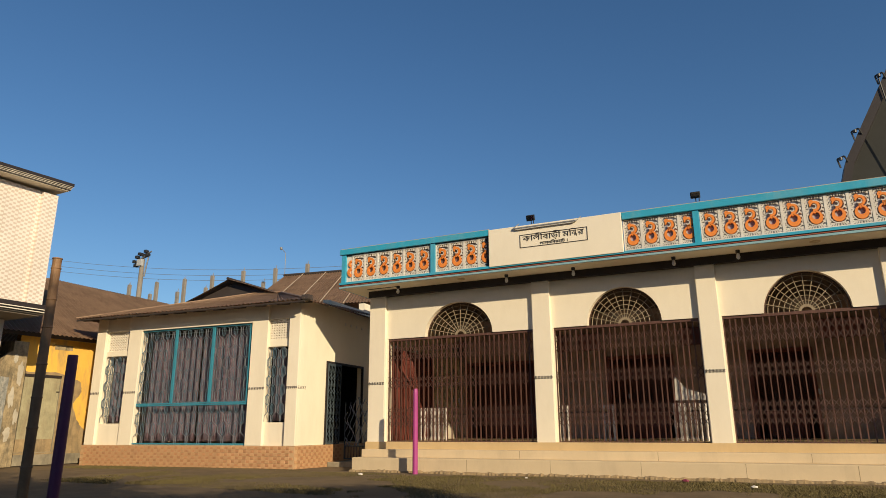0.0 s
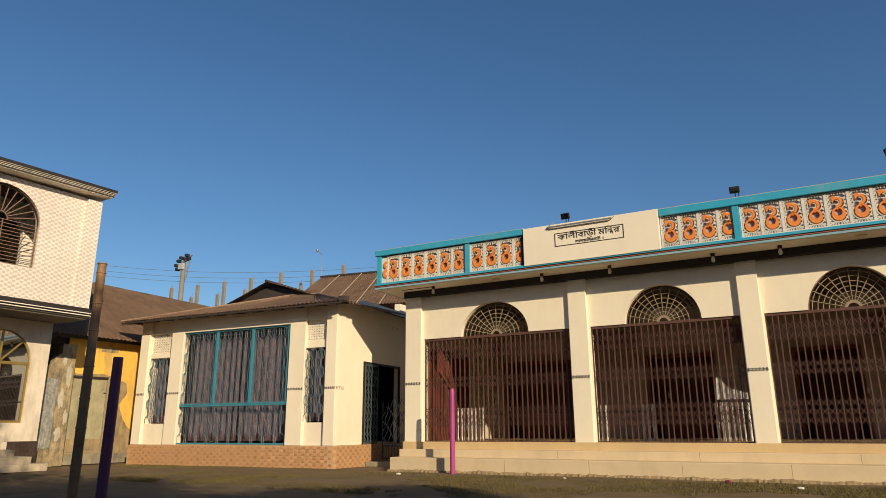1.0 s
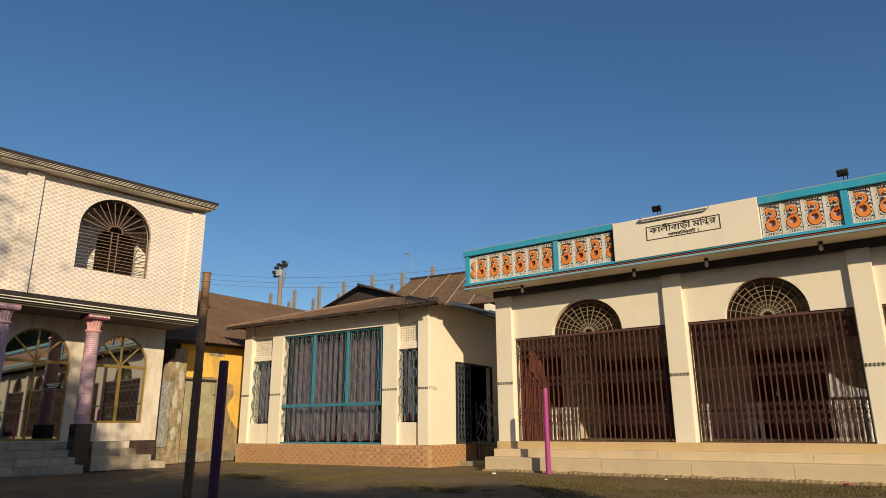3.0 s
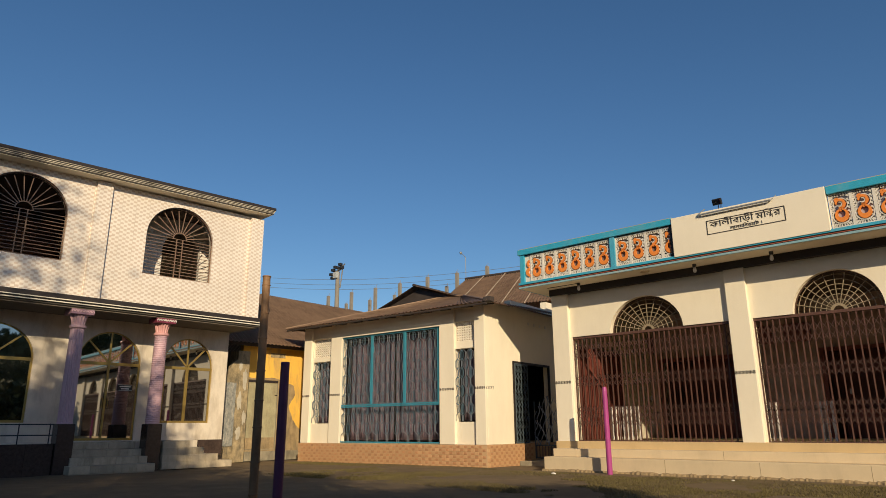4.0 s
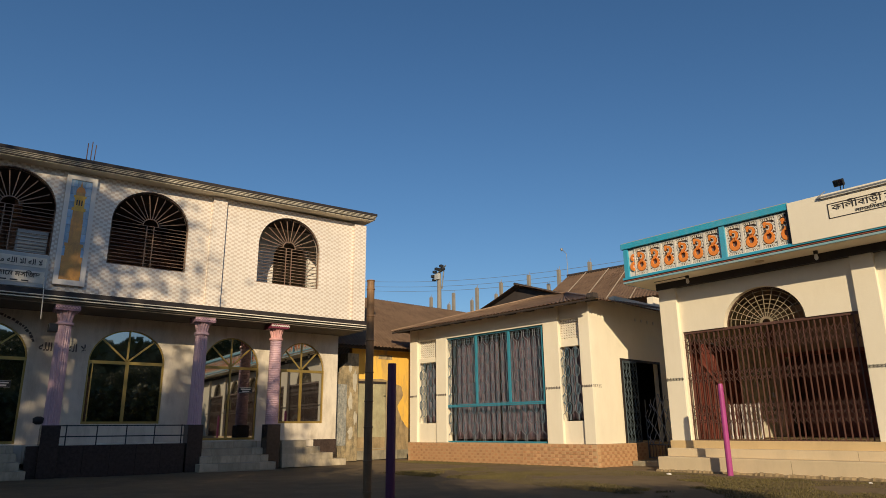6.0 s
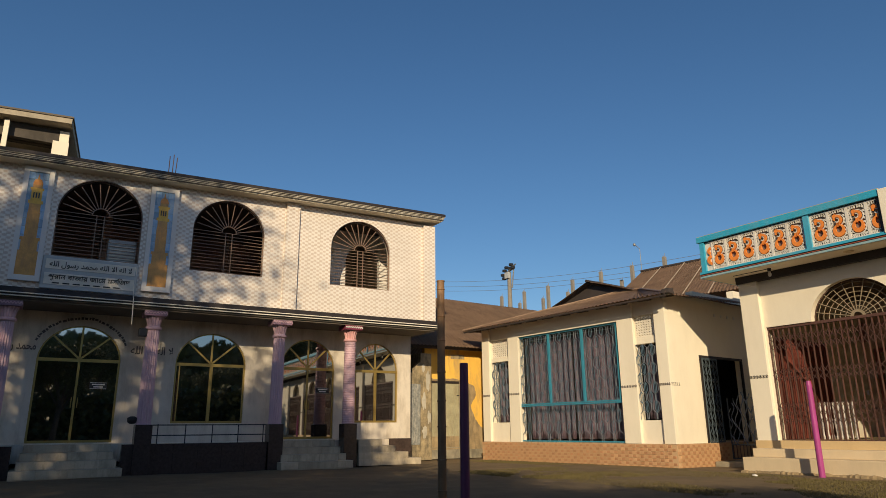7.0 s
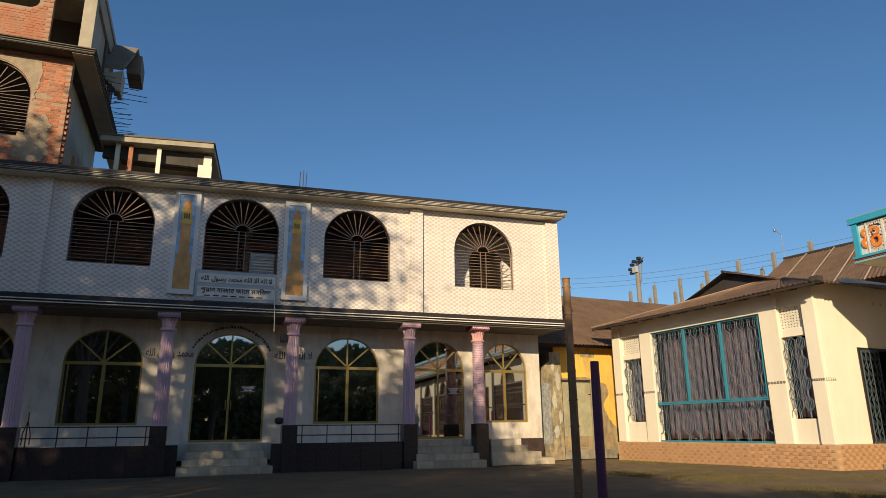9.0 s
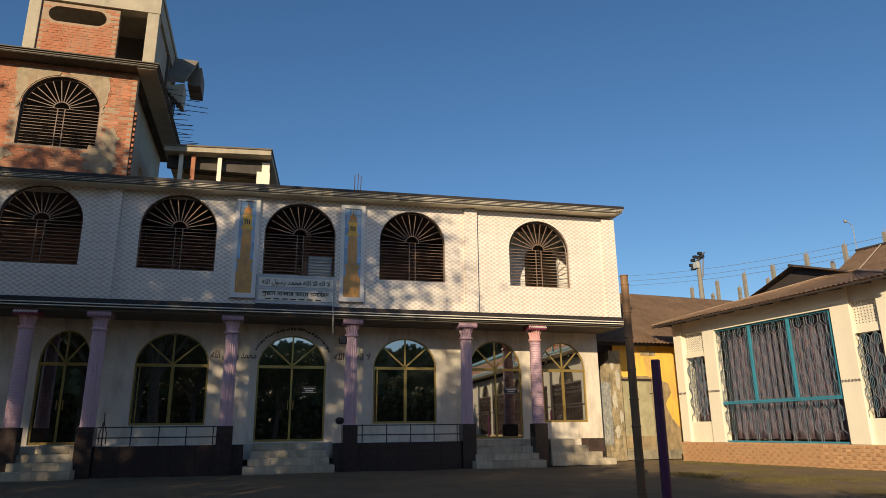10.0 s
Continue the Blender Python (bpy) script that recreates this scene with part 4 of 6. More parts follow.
def curtain(x0, x1, z0, z1, y, seed):
    bm = bmesh.new()
    n, m = int((x1 - x0) / 0.035), 8
    grid = []
    for j in range(m + 1):
        z = z0 + (z1 - z0) * j / m
        row = []
        for i in range(n + 1):
            u = x0 + (x1 - x0) * i / n
            dy = 0.045 * math.sin(u * 26 + seed) + 0.03 * math.sin(u * 9.0 + 2 * seed) + 0.02 * noise.noise((u * 3, z * 1.5, seed))
            row.append(bm.verts.new((u, y + dy, z)))
        grid.append(row)
    for j in range(m):
        for i in range(n):
            bm.faces.new((grid[j][i], grid[j][i + 1], grid[j + 1][i + 1], grid[j + 1][i]))
    bmesh.ops.solidify(bm, geom=list(bm.faces), thickness=0.004)
    return bm


for x0, x1, z0, z1, s in ((-15.44, -13.55, 0.68, 3.62, 1.0), (-13.52, -11.60, 0.68, 3.66, 2.3), (-16.86, -16.0, 1.2, 3.0, 0.4), (-11.0, -10.4, 1.2, 3.05, 3.1)):
    single("curtain", curtain(x0, x1, z0, z1, SB + 0.29, s), CURTAIN, FS, "mauve-grey printed curtain drawn behind the iron bars", "curtain", "shrine curtains", smooth=True)
single("curtain_rail", rods([((-17.0, SB + 0.26, 3.68), (-10.2, SB + 0.26, 3.68))], 0.014, 8), GREYMETAL, FS, "thin metal curtain rail inside the shrine", "curtain rail")

# side doorway with a black iron gate
bm = boxes((-10.10, -10.04, 16.12, 16.17, ZB, 2.82), (-10.10, -10.04, 18.17, 18.22, ZB, 2.82), (-10.10, -10.04, 16.17, 18.17, 2.76, 2.82))
part("door_frame", bm, BLACK, shrine, "black door surround")
sg = thing("side_gate", FS, (-9.9, 17.0, ZB), "black ornamental iron gate standing open at the shrine's side door", "gate")


def gate_leaf(y0, y1, z0, z1, x, parent):
    """An iron leaf of upright rods with chevron work between them, in a plane of constant x."""
    part("gate_frame", rods([((x, y0, z0), (x, y0, z1)), ((x, y1, z0), (x, y1, z1)), ((x, y0, z0), (x, y1, z0)), ((x, y0, z1), (x, y1, z1))], 0.018), GATEIRON, parent)
    n = max(2, round((y1 - y0) / 0.16))
    d = (y1 - y0) / n
    for k in range(n):
        pairs = []
        z, j = z0, 0
        while z < z1 - 0.05:
            e = min(z + 0.19, z1)
            ya, yb = (y0 + d * k, y0 + d * (k + 1)) if j % 2 else (y0 + d * (k + 1), y0 + d * k)
            pairs += [((x, ya, z), (x, (ya + yb) / 2, (z + e) / 2)), ((x, (ya + yb) / 2, (z + e) / 2), (x, yb, e)), ((x + 0.012, (ya + yb) / 2, z), (x + 0.012, yb, (z + e) / 2))]
            z, j = e, j + 1
        pairs.append(((x, y0 + d * (k + 1), z0), (x, y0 + d * (k + 1), z1)))
        part("chevron_rod", rods(pairs, 0.012, 5), GATEIRON, parent)


gate_leaf(16.18, 16.85, ZB + 0.02, 2.74, -10.02, sg)
lg = thing("low_gate", FS, (-9.55, 17.1, 0.1), "low slate-blue scrollwork iron gate across the passage between shrine and temple", "gate")
part("gate_frame", rods([((-9.98, 17.1, 0.52), (-8.62, 17.1, 0.52)), ((-8.62, 17.1, 0.16), (-8.62, 17.1, 1.7)), ((-9.98, 17.1, 0.16), (-9.98, 17.1, 1.72)), ((-9.98, 17.1, 0.18), (-8.62, 17.1, 0.18))], 0.018), GATEIRON, lg)
for k in range(15):
    u = -9.95 + k * 0.092
    top_ = 1.45 + 0.42 * math.sin(math.pi * min(k / 9.0, 1.0))
    pts = [(u + 0.05 * math.sin(0.85 * j + k * 2.1), 17.1, 0.52 + (top_ - 0.52) * j / 16) for j in range(17)]
    part("scroll_rod", tube(pts, 0.013), GREYIRON, lg)
    part("foot_bar", rods([((u, 17.1, 0.18), (u, 17.1, 0.52))], 0.014, 5), RUST, lg)
part("back_step", bevelled(boxes((-9.97, -9.2, 16.2, 17.6, 0.0, 0.13)), 0.015), MOSSY, shrine, "rough concrete threshold step")
# four small white squares in a row high on the side wall
for k in range(4):
    part("white_spot", boxes((-10.035, -10.02, 17.0 + 0.33 * k, 17.06 + 0.33 * k, 3.92, 4.0)), WHITE, shrine)

# tin roofs
tr = thing("tin_roof", FS, (-13.5, 17, 4.2), "low rusty corrugated tin roof over the shrine", "roof")
part("roof_sheet", sheet((-17.62, 14.18, 4.20), (-9.58, 14.18, 4.20), (-13.1, 18.0, 5.34), (-14.2, 18.0, 5.38), 58, 0.018, 8), TIN, tr, "front slope of rusty tin")
part("roof_sheet", sheet((-17.62, 21.8, 4.20), (-9.75, 21.8, 4.20), (-13.1, 18.02, 5.33), (-14.2, 18.02, 5.37), 58, 0.018), TIN, tr)
part("hip_sheet", sheet((-17.62, 21.8, 4.20), (-17.62, 14.18, 4.20), (-14.21, 17.99, 5.38), (-14.21, 18.01, 5.38), 50, 0.018), TIN, tr)
part("hip_sheet", sheet((-9.75, 14.45, 4.29), (-9.75, 21.8, 4.30), (-13.09, 18.01, 5.34), (-13.09, 17.99, 5.34), 50, 0.018), TIN, tr)
part("ridge_cap", rods([((-14.25, 18, 5.40), (-13.05, 18, 5.36)), ((-14.22, 18, 5.40), (-17.62, 14.18, 4.22)), ((-13.08, 18, 5.36), (-9.60, 14.25, 4.24))], 0.03, 6), TIN, tr)
part("eave_rail", rods([((-17.6, 14.22, 4.15), (-9.6, 14.22, 4.15))], 0.028, 6), DARKTIN, tr)
for k in range(12):
    u = -17.35 + 0.69 * k
    part("rafter", rods([((u, 14.24, 4.13), (u, 14.80, 4.24))], 0.024, 5), DARKTIN, tr)
part("side_sheet", sheet((-9.50, 14.35, 4.17), (-9.42, 18.8, 4.30), (-9.80, 18.8, 4.44), (-9.80, 14.5, 4.28), 30, 0.016), TIN, tr)
knob = bevelled(boxes((-9.74, -9.50, 14.24, 14.46, 4.20, 4.34)), 0.03, 2)
for v in knob.verts:
    v.co += 0.03 * noise.noise_vector(v.co * 9.0)
part("bent_flashing", knob, DARKTIN, tr, "crumpled dark flashing at the eave corner")
gb = thing("raised_gable", FS, (-15.1, 18.2, 4.8), "dark raised gable with a ridge cap on the shrine roof", "roof")
part("gable_face", plate([(-16.75, 4.75), (-13.4, 4.95), (-13.4, 5.33), (-15.12, 5.84), (-16.7, 5.3)], [], 18.05, 18.15), DARKTIN, gb)
part("gable_sheet", sheet((-16.9, 17.8, 5.28), (-16.9, 21.5, 5.28), (-15.12, 21.5, 5.93), (-15.12, 17.8, 5.93), 24, 0.015), TIN, gb)
part("gable_sheet", sheet((-13.2, 21.5, 5.32), (-13.2, 17.8, 5.32), (-15.12, 17.8, 5.93), (-15.12, 21.5, 5.93), 24, 0.015), TIN, gb)
part("ridge_cap", rods([((-15.12, 17.75, 5.95), (-15.12, 21.5, 5.95))], 0.05, 8), DARKTIN, gb)

hb = thing("tin_roofed_house", FS, (-14.5, 24, 0), "house with a broad rusty corrugated tin roof behind the shrine", "house")
part("house_wall", boxes((-17.6, -9.6, 21.6, 28.0, 0, 5.3)), YELLOW, hb)
part("roof_sheet", sheet((-16.9, 21.0, 5.66), (-9.3, 21.0, 5.32), (-10.6, 25.0, 7.62), (-18.02, 25.0, 7.80), 56, 0.02), TIN, hb)
part("roof_sheet", sheet((-16.9, 29.0, 5.6), (-9.3, 29.0, 5.3), (-10.6, 25.0, 7.62), (-18.02, 25.0, 7.80), 56, 0.02), TIN, hb)
SEAM = material("pale_weathered_tin", (0.42, 0.33, 0.25), 0.6, var=0.3, scale=4)
for u in (0.14, 0.30, 0.44, 0.58, 0.76):
    a = Vector((-16.9, 20.98, 5.66)).lerp(Vector((-9.3, 20.98, 5.29)), u)
    b = Vector((-18.02, 25.0, 7.85)).lerp(Vector((-10.6, 25.0, 7.67)), u)
    part("sheet_seam", rods([(a, b)], 0.022), SEAM, hb, "pale weathered seam")
part("ridge_cap", rods([((-18.05, 25, 7.83), (-10.6, 25, 7.65))], 0.06, 8), DARKTIN, hb)

# ---- mosque: x runs along the front, y is depth ----
mosque = thing("mosque_building", FM, (1.5, 18.5, 0), "two-storey mosque with tiled upper floor, arched windows and pink fluted columns", "mosque")
MU, ML = 18.09, 19.40
ZS, ZR = 4.26, 7.42
LX, RX = -16.0, 10.52
UP = [(-11.9, 0.97), (-9.0, 0.97), (-5.62, 0.97), (-2.33, 0.96), (0.84, 0.97), (4.03, 0.97), (7.98, 0.98)]
part("upper_wall", plate(rect(LX, RX, ZS, ZR), [arch(c, w, 5.12, 6.27, 0.93) for c, w in UP], MU, MU + 0.22), TILE, mosque, "upper wall of cream patterned tiles")
part("upper_side_wall", boxes((RX - 0.22, RX, MU + 0.22, 26, ZS, ZR)), CREAM, mosque)
part("upper_back_wall", plate(rect(LX, RX - 0.22, ZS, ZR), [arch(c, 0.55, 5.55, 6.4, 0.7) for c in (-11.2, -7.85)], 24.0, 24.2), CREAM, mosque)
part("upper_floor", boxes((LX, RX - 0.22, MU + 0.22, 24.0, ZS - 0.02, ZS + 0.05)), VERANDA, mosque)
UPROOM = material("reddish_brown_room_paint", (0.40, 0.235, 0.165), 0.85, var=0.12, scale=1.5)
part("upper_room_wall", boxes((-10.0, 6.1, 22.6, 22.75, ZS + 0.05, ZR - 0.12)), UPROOM, mosque, "reddish-brown inner wall behind the grilles")
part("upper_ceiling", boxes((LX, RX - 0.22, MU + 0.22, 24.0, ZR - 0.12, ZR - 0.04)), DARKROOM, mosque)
ac = thing("air_cooler", FM, (1.42, 18.6, 5.15), "grey louvred cooler box behind a window grille", "air cooler")
part("casing", bevelled(boxes((1.1, 1.76, 18.45, 18.75, 5.12, 5.78)), 0.01), GREYBOARD, ac)
for k in range(7):
    part("louvre", boxes((1.14, 1.72, 18.43, 18.45, 5.18 + 0.08 * k, 5.215 + 0.08 * k)), LINEPAINT, ac)
for px in (1.2, 6.2, -4.0):
    part("inner_partition", boxes((px - 0.1, px + 0.1, 21.2, 22.58, ZS + 0.05, ZR - 0.12)), UPROOM, mosque)
bm = plate(rect(6.3, RX - 0.22, ZS + 0.05, ZR - 0.12), [arch(8.70, 0.60, ZS + 0.06, 6.3, 0.6)], 19.6, 19.75)
part("inner_arch_wall", bm, WHITE, mosque, "white inner wall with an arched opening")
for a, b in ((5.58, 5.97), (10.12, 10.54), (-4.11, -3.78), (-10.65, -10.3)):
    part("tile_pier", boxes((a, b, MU - 0.10, MU + 0.002, ZS, ZR - 0.03)), TILE, mosque)
part("dark_joint", boxes((5.97, 5.995, MU - 0.02, MU + 0.002, ZS, ZR - 0.1)), BLACK, mosque)


# roof edge and floor edge, each a stack of stepped mouldings
def moulding(name, z, rows, x0, x1, front, rise=0.0):
    holder = None
    for dz0, dz1, out, mat in rows:
        bm = boxes((x0, x1 + out, front - out, front + 0.6, z + dz0, z + dz1))
        for v in bm.verts:
            v.co.z += rise * (v.co.x - 3.0)
        if holder is None:
            holder = part(name, bm, mat, mosque)
        else:
            part("moulding", bm, mat, holder)


moulding("roof_edge", 7.36, [(0.0, 0.02, 0.38, CREAM), (0.02, 0.05, 0.41, DIRTYSHADESLAB), (0.05, 0.062, 0.42, LINEOLD), (0.062, 0.085, 0.41, DIRTYSHADESLAB), (0.085, 0.10, 0.43, LINEOLD), (0.10, 0.125, 0.42, DIRTYSHADESLAB), (0.125, 0.14, 0.45, LINEOLD), (0.14, 0.225, 0.46, BLACK)], LX, RX - 0.25, MU, 0.020)
part("roof_slab", boxes((LX, RX, MU + 0.6, 26.0, ZR - 0.05, ZR + 0.05)), DIRTYSHADESLAB, mosque)
moulding("floor_edge", ZS - 0.26, [(0.0, 0.05, 0.10, DIRTYSHADESLAB), (0.05, 0.072, 0.16, LINEPAINT), (0.072, 0.115, 0.14, BLACK), (0.115, 0.137, 0.19, LINEPAINT), (0.137, 0.26, 0.17, BLACK)], LX, RX, MU)
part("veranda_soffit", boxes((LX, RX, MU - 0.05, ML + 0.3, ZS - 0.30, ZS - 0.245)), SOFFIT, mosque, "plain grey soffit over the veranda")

# lower wall
LOW = [("w", -2.33, 0.94), ("d", 0.84, 0.95), ("w", 4.10, 0.95), ("d", 6.92, 0.84), ("w", 9.15, 0.78), ("d", -4.95, 0.62), ("w", -7.6, 0.9), ("w", -11.0, 0.9)]
part("lower_wall", plate(rect(LX, 10.40, 0.70, ZS - 0.3), [arch(c, w, 0.74 if k == "d" else 1.20, 2.77, 0.88) for k, c, w in LOW], ML, ML + 0.25), MARBLE, mosque, "grey-white marble faced lower wall")
part("lower_side_wall", boxes((10.16, 10.40, ML + 0.25, 26, 0.0, ZS)), MOSSY, mosque, "blackened side wall")
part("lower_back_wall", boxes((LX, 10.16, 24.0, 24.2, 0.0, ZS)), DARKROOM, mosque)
part("lower_floor", boxes((LX, 10.40, ML - 0.01, 24.0, 0.5, 0.735)), MARBLE, mosque)
part("dado", boxes((9.0, 10.41, ML - 0.03, ML + 0.01, 0.3, 0.72)), GRANITE, mosque)


def fan_window(kind, c, w, seed):
    """A gold framed opening: fanlight over two sliding panes or a pair of glass doors."""
    z0 = 0.745 if kind == "d" else 1.20
    zs, h = 2.77, 0.88
    t = thing("glass_door" if kind == "d" else "arched_window", FM, (c, ML + 0.1, z0), "closed dark glass double door with gold frame and half-round fanlight" if kind == "d" else "dark glass arched window with gold frame and fanlight", "door" if kind == "d" else "window", "mosque ground floor openings")
    y0, y1 = ML + 0.05, ML + 0.10
    bm = boxes((c - w, c - w + 0.05, y0, y1, z0, zs), (c + w - 0.05, c + w, y0, y1, z0, zs), (c - w + 0.05, c + w - 0.05, y0, y1, z0, z0 + 0.06), (c - w, c + w, y0 - 0.01, y1, zs - 0.04, zs + 0.04))
    part("window_frame", bm, GOLD, t, "gold aluminium frame")
    bm = bmesh.new()
    for i in range(20):
        p = [(c + (w - 0.02) * math.cos(math.pi * j / 20), zs + (h - 0.02) * math.sin(math.pi * j / 20)) for j in (i, i + 1)]
        flat_bar(bm, *p[0], *p[1], y0 + 0.01, 0.035, 0.04)
    part("fan_rim", bm, GOLD, t)
    for an in (45, 90, 135):
        bm = bmesh.new()
        a = radians(an)
        flat_bar(bm, c, zs + 0.03, c + w * math.cos(a), zs + h * math.sin(a), y0, 0.045, 0.03)
        part("fan_bar", bm, GOLD, t)
    part("mullion", boxes((c - 0.028, c + 0.028, y0 - 0.006, y1, z0 + 0.06, zs - 0.04)), GOLD, t)
    for s in (-1, 1):
        x0, x1 = (c - w + 0.05, c - 0.028) if s < 0 else (c + 0.028, c + w - 0.05)
        pane = part("pane", boxes((x0, x1, y0 + 0.02, y0 + 0.028, z0 + 0.06, zs - 0.04)), GLASS, t)
        if kind == "w":
            part("sash", boxes((x0 + (0.06 if s < 0 else 0), x0 + (0.09 if s < 0 else 0.03), y0 + 0.005, y0 + 0.02, z0 + 0.06, zs - 0.04)), GOLD, t)
        else:
            part("handle", rods([((c + s * 0.07, y0 - 0.03, z0 + 0.85), (c + s * 0.07, y0 - 0.03, z0 + 1.1))], 0.01), GOLD, t)
    for k, (a0, a1) in enumerate(((0, 45), (45, 90), (90, 135), (135, 180))):
        pts = [(c, zs + 0.02)] + [(c + (w - 0.03) * math.cos(radians(a0 + (a1 - a0) * i / 6)), zs + 0.01 + (h - 0.03) * math.sin(radians(a0 + (a1 - a0) * i / 6))) for i in range(7)]
        part("fan_pane", plate(pts, [], y0 + 0.022, y0 + 0.03), GLASS, t)
    return t


for i, (k, c, w) in enumerate(LOW):
    if c > -9:
        t = fan_window(k, c, w, i)
        if k == "d" and c > 0:
            sx = c + 0.5
            nt_ = part("notice", boxes((sx - 0.2, sx + 0.2, ML + 0.058, ML + 0.066, 2.06, 2.23)), LAMPBLACK, t, "small dark notice with white bars")
            bm = boxes((sx - 0.19, sx + 0.19, ML + 0.054, ML + 0.058, 2.215, 2.225), (sx - 0.19, sx + 0.19, ML + 0.054, ML + 0.058, 2.065, 2.075), (sx - 0.15, sx + 0.15, ML + 0.054, ML + 0.058, 2.16, 2.19), (sx - 0.11, sx + 0.11, ML + 0.054, ML + 0.058, 2.10, 2.13))
            part("notice_bars", bm, WHITE, nt_)


# sunburst grilles upstairs
def sunburst(c, w, y, z0, zs, h, fr, bright, group):
    t = thing("sunburst_grille", fr, (c, y, z0), "brown iron window grille with level bars and a sunburst head", "window grille", group)
    n = 12
    me = finish(boxes((-w, w, -0.007, 0.007, -0.008, 0.008)), "level_bar", bright)
    for k in range(n + 1):
        share("level_bar", me, t, (c, y, z0 + 0.03 + (zs - z0 - 0.03) * k / n))
    for u in (-0.088, 0.088, -w + 0.015, w - 0.015):
        part("upright", boxes((c + u - 0.012, c + u + 0.012, y - 0.012, y + 0.02, z0, zs)), bright, t)
    for k in range(1, 13):
        a = math.pi * k / 13
        bm = bmesh.new()
        flat_bar(bm, c + 0.2 * math.cos(a), zs + 0.2 * math.sin(a), c + (w - 0.08) * math.cos(a), zs + (h - 0.08) * math.sin(a), y, 0.022, 0.014)
        part("ray", bm, bright, t)
    bm = bmesh.new()
    ring_piece(bm, c, zs, 0.185, 0.21, 0, 180, y - 0.01, y + 0.02, n=12)
    part("hub", bm, bright, t)
    bm = bmesh.new()
    for i in range(20):
        p = [(c + (w - 0.01) * math.cos(math.pi * j / 20), zs + (h - 0.01) * math.sin(math.pi * j / 20)) for j in (i, i + 1)]
        flat_bar(bm, *p[0], *p[1], y - 0.01, 0.03, 0.05)
    part("rim", bm, GRILLE, t)


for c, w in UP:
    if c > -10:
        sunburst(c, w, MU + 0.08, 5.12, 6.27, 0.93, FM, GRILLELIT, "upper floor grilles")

# painted minaret panels and the name board
MINBLUE = material("panel_sky_blue", (0.26, 0.42, 0.62), 0.3, var=0.3, scale=3.5, bump=0.02, dirt=(0.62, 0.66, 0.66), dirt_amount=0.9, piece=0.3, dscale=5.0)
MINGOLD = material("panel_ochre", (0.62, 0.31, 0.07), 0.35, var=0.3, scale=6, bump=0.02, dirt=(0.36, 0.17, 0.07), dirt_amount=0.8, dscale=4.0)
MINORANGE = material("panel_orange", (0.72, 0.29, 0.05), 0.35, var=0.25, scale=9, bump=0.02)
MINAMBER = material("panel_amber", (0.82, 0.46, 0.05), 0.35, var=0.2, scale=9, bump=0.02)
MINLINE = material("panel_grey_grout", (0.35, 0.36, 0.36), 0.8, var=0.1)
for x0, x1 in ((-0.92, -0.28), (1.93, 2.62)):
    p = thing("minaret_panel", FM, ((x0 + x1) / 2, MU, 4.45), "tall tiled picture of an ochre minaret on blue, white border", "tile panel", "minaret panels")
    part("border", plate(rect(x0, x1, 4.43, 7.24), [rect(x0 + 0.11, x1 - 0.11, 4.56, 7.12)], MU - 0.11, MU), WHITE, p)
    part("grout_ground", boxes((x0 + 0.09, x1 - 0.09, MU - 0.07, MU, 4.54, 7.14)), MINLINE, p)
    iw, rows_ = (x1 - x0 - 0.18) / 3, 13
    tile_ = finish(bevelled(boxes((-iw / 2 + 0.003, iw / 2 - 0.003, -0.01, 0.004, 0.003, 0.197)), 0.002, 1), "sky_tile", MINBLUE)
    for r in range(rows_):
        for k in range(3):
            share("sky_tile", tile_, p, (x0 + 0.09 + iw * (k + 0.5), MU - 0.07, 4.54 + 0.2 * r))
    c = (x0 + x1) / 2
    for z0, z1, w in ((4.56, 5.15, 0.225), (5.15, 5.40, 0.175), (5.40, 5.48, 0.205), (5.48, 6.10, 0.13), (6.10, 6.32, 0.12), (6.32, 6.40, 0.155), (6.40, 6.66, 0.115), (6.66, 6.72, 0.14), (6.72, 6.80, 0.10)):
        part("minaret_stage", boxes((c - w, c + w, MU - 0.088, MU - 0.068, z0, z1)), MINAMBER if 6.3 < z0 < 6.7 else MINGOLD, p)
    part("minaret_dome", plate([(c + 0.105 * math.cos(math.pi * i / 12), 6.80 + 0.16 * math.sin(math.pi * i / 12)) for i in range(13)], [], MU - 0.088, MU - 0.068), MINORANGE, p)
    bm = bmesh.new()
    v = [bm.verts.new(q) for q in ((c - 0.03, MU - 0.095, 6.93), (c + 0.03, MU - 0.095, 6.93), (c + 0.03, MU - 0.07, 6.93), (c - 0.03, MU - 0.07, 6.93), (c, MU - 0.083, 7.10))]
    for i in range(4):
        bm.faces.new((v[i], v[(i + 1) % 4], v[4]))
    part("minaret_spire", bm, MINGOLD, p)
    part("minaret_lights", boxes(*[(c - 0.07 + k * 0.055, c - 0.045 + k * 0.055, MU - 0.10, MU - 0.09, 6.46, 6.60) for k in range(3)]), LAMPBLACK, p)
nb = thing("mosque_name_board", FM, (0.8, MU, 4.3), "grey marble name board with dark Bengali and Arabic lettering", "sign")
part("board", bevelled(boxes((-0.27, 1.82, MU - 0.07, MU, 4.30, 5.10)), 0.01), GREYBOARD, nb)
part("upper_band", boxes((-0.20, 1.76, MU - 0.082, MU - 0.07, 4.78, 5.02)), LINEPAINT, nb)
part("lower_band", boxes((-0.20, 1.76, MU - 0.082, MU - 0.07, 4.40, 4.68)), LINEPAINT, nb)
lettering("board_lettering", "পুরান বাজার জােম মসিজদ", 0.16, 1.78, INK, nb, (0.78, MU - 0.084, 4.535), "dark Bengali lettering", 0.003)
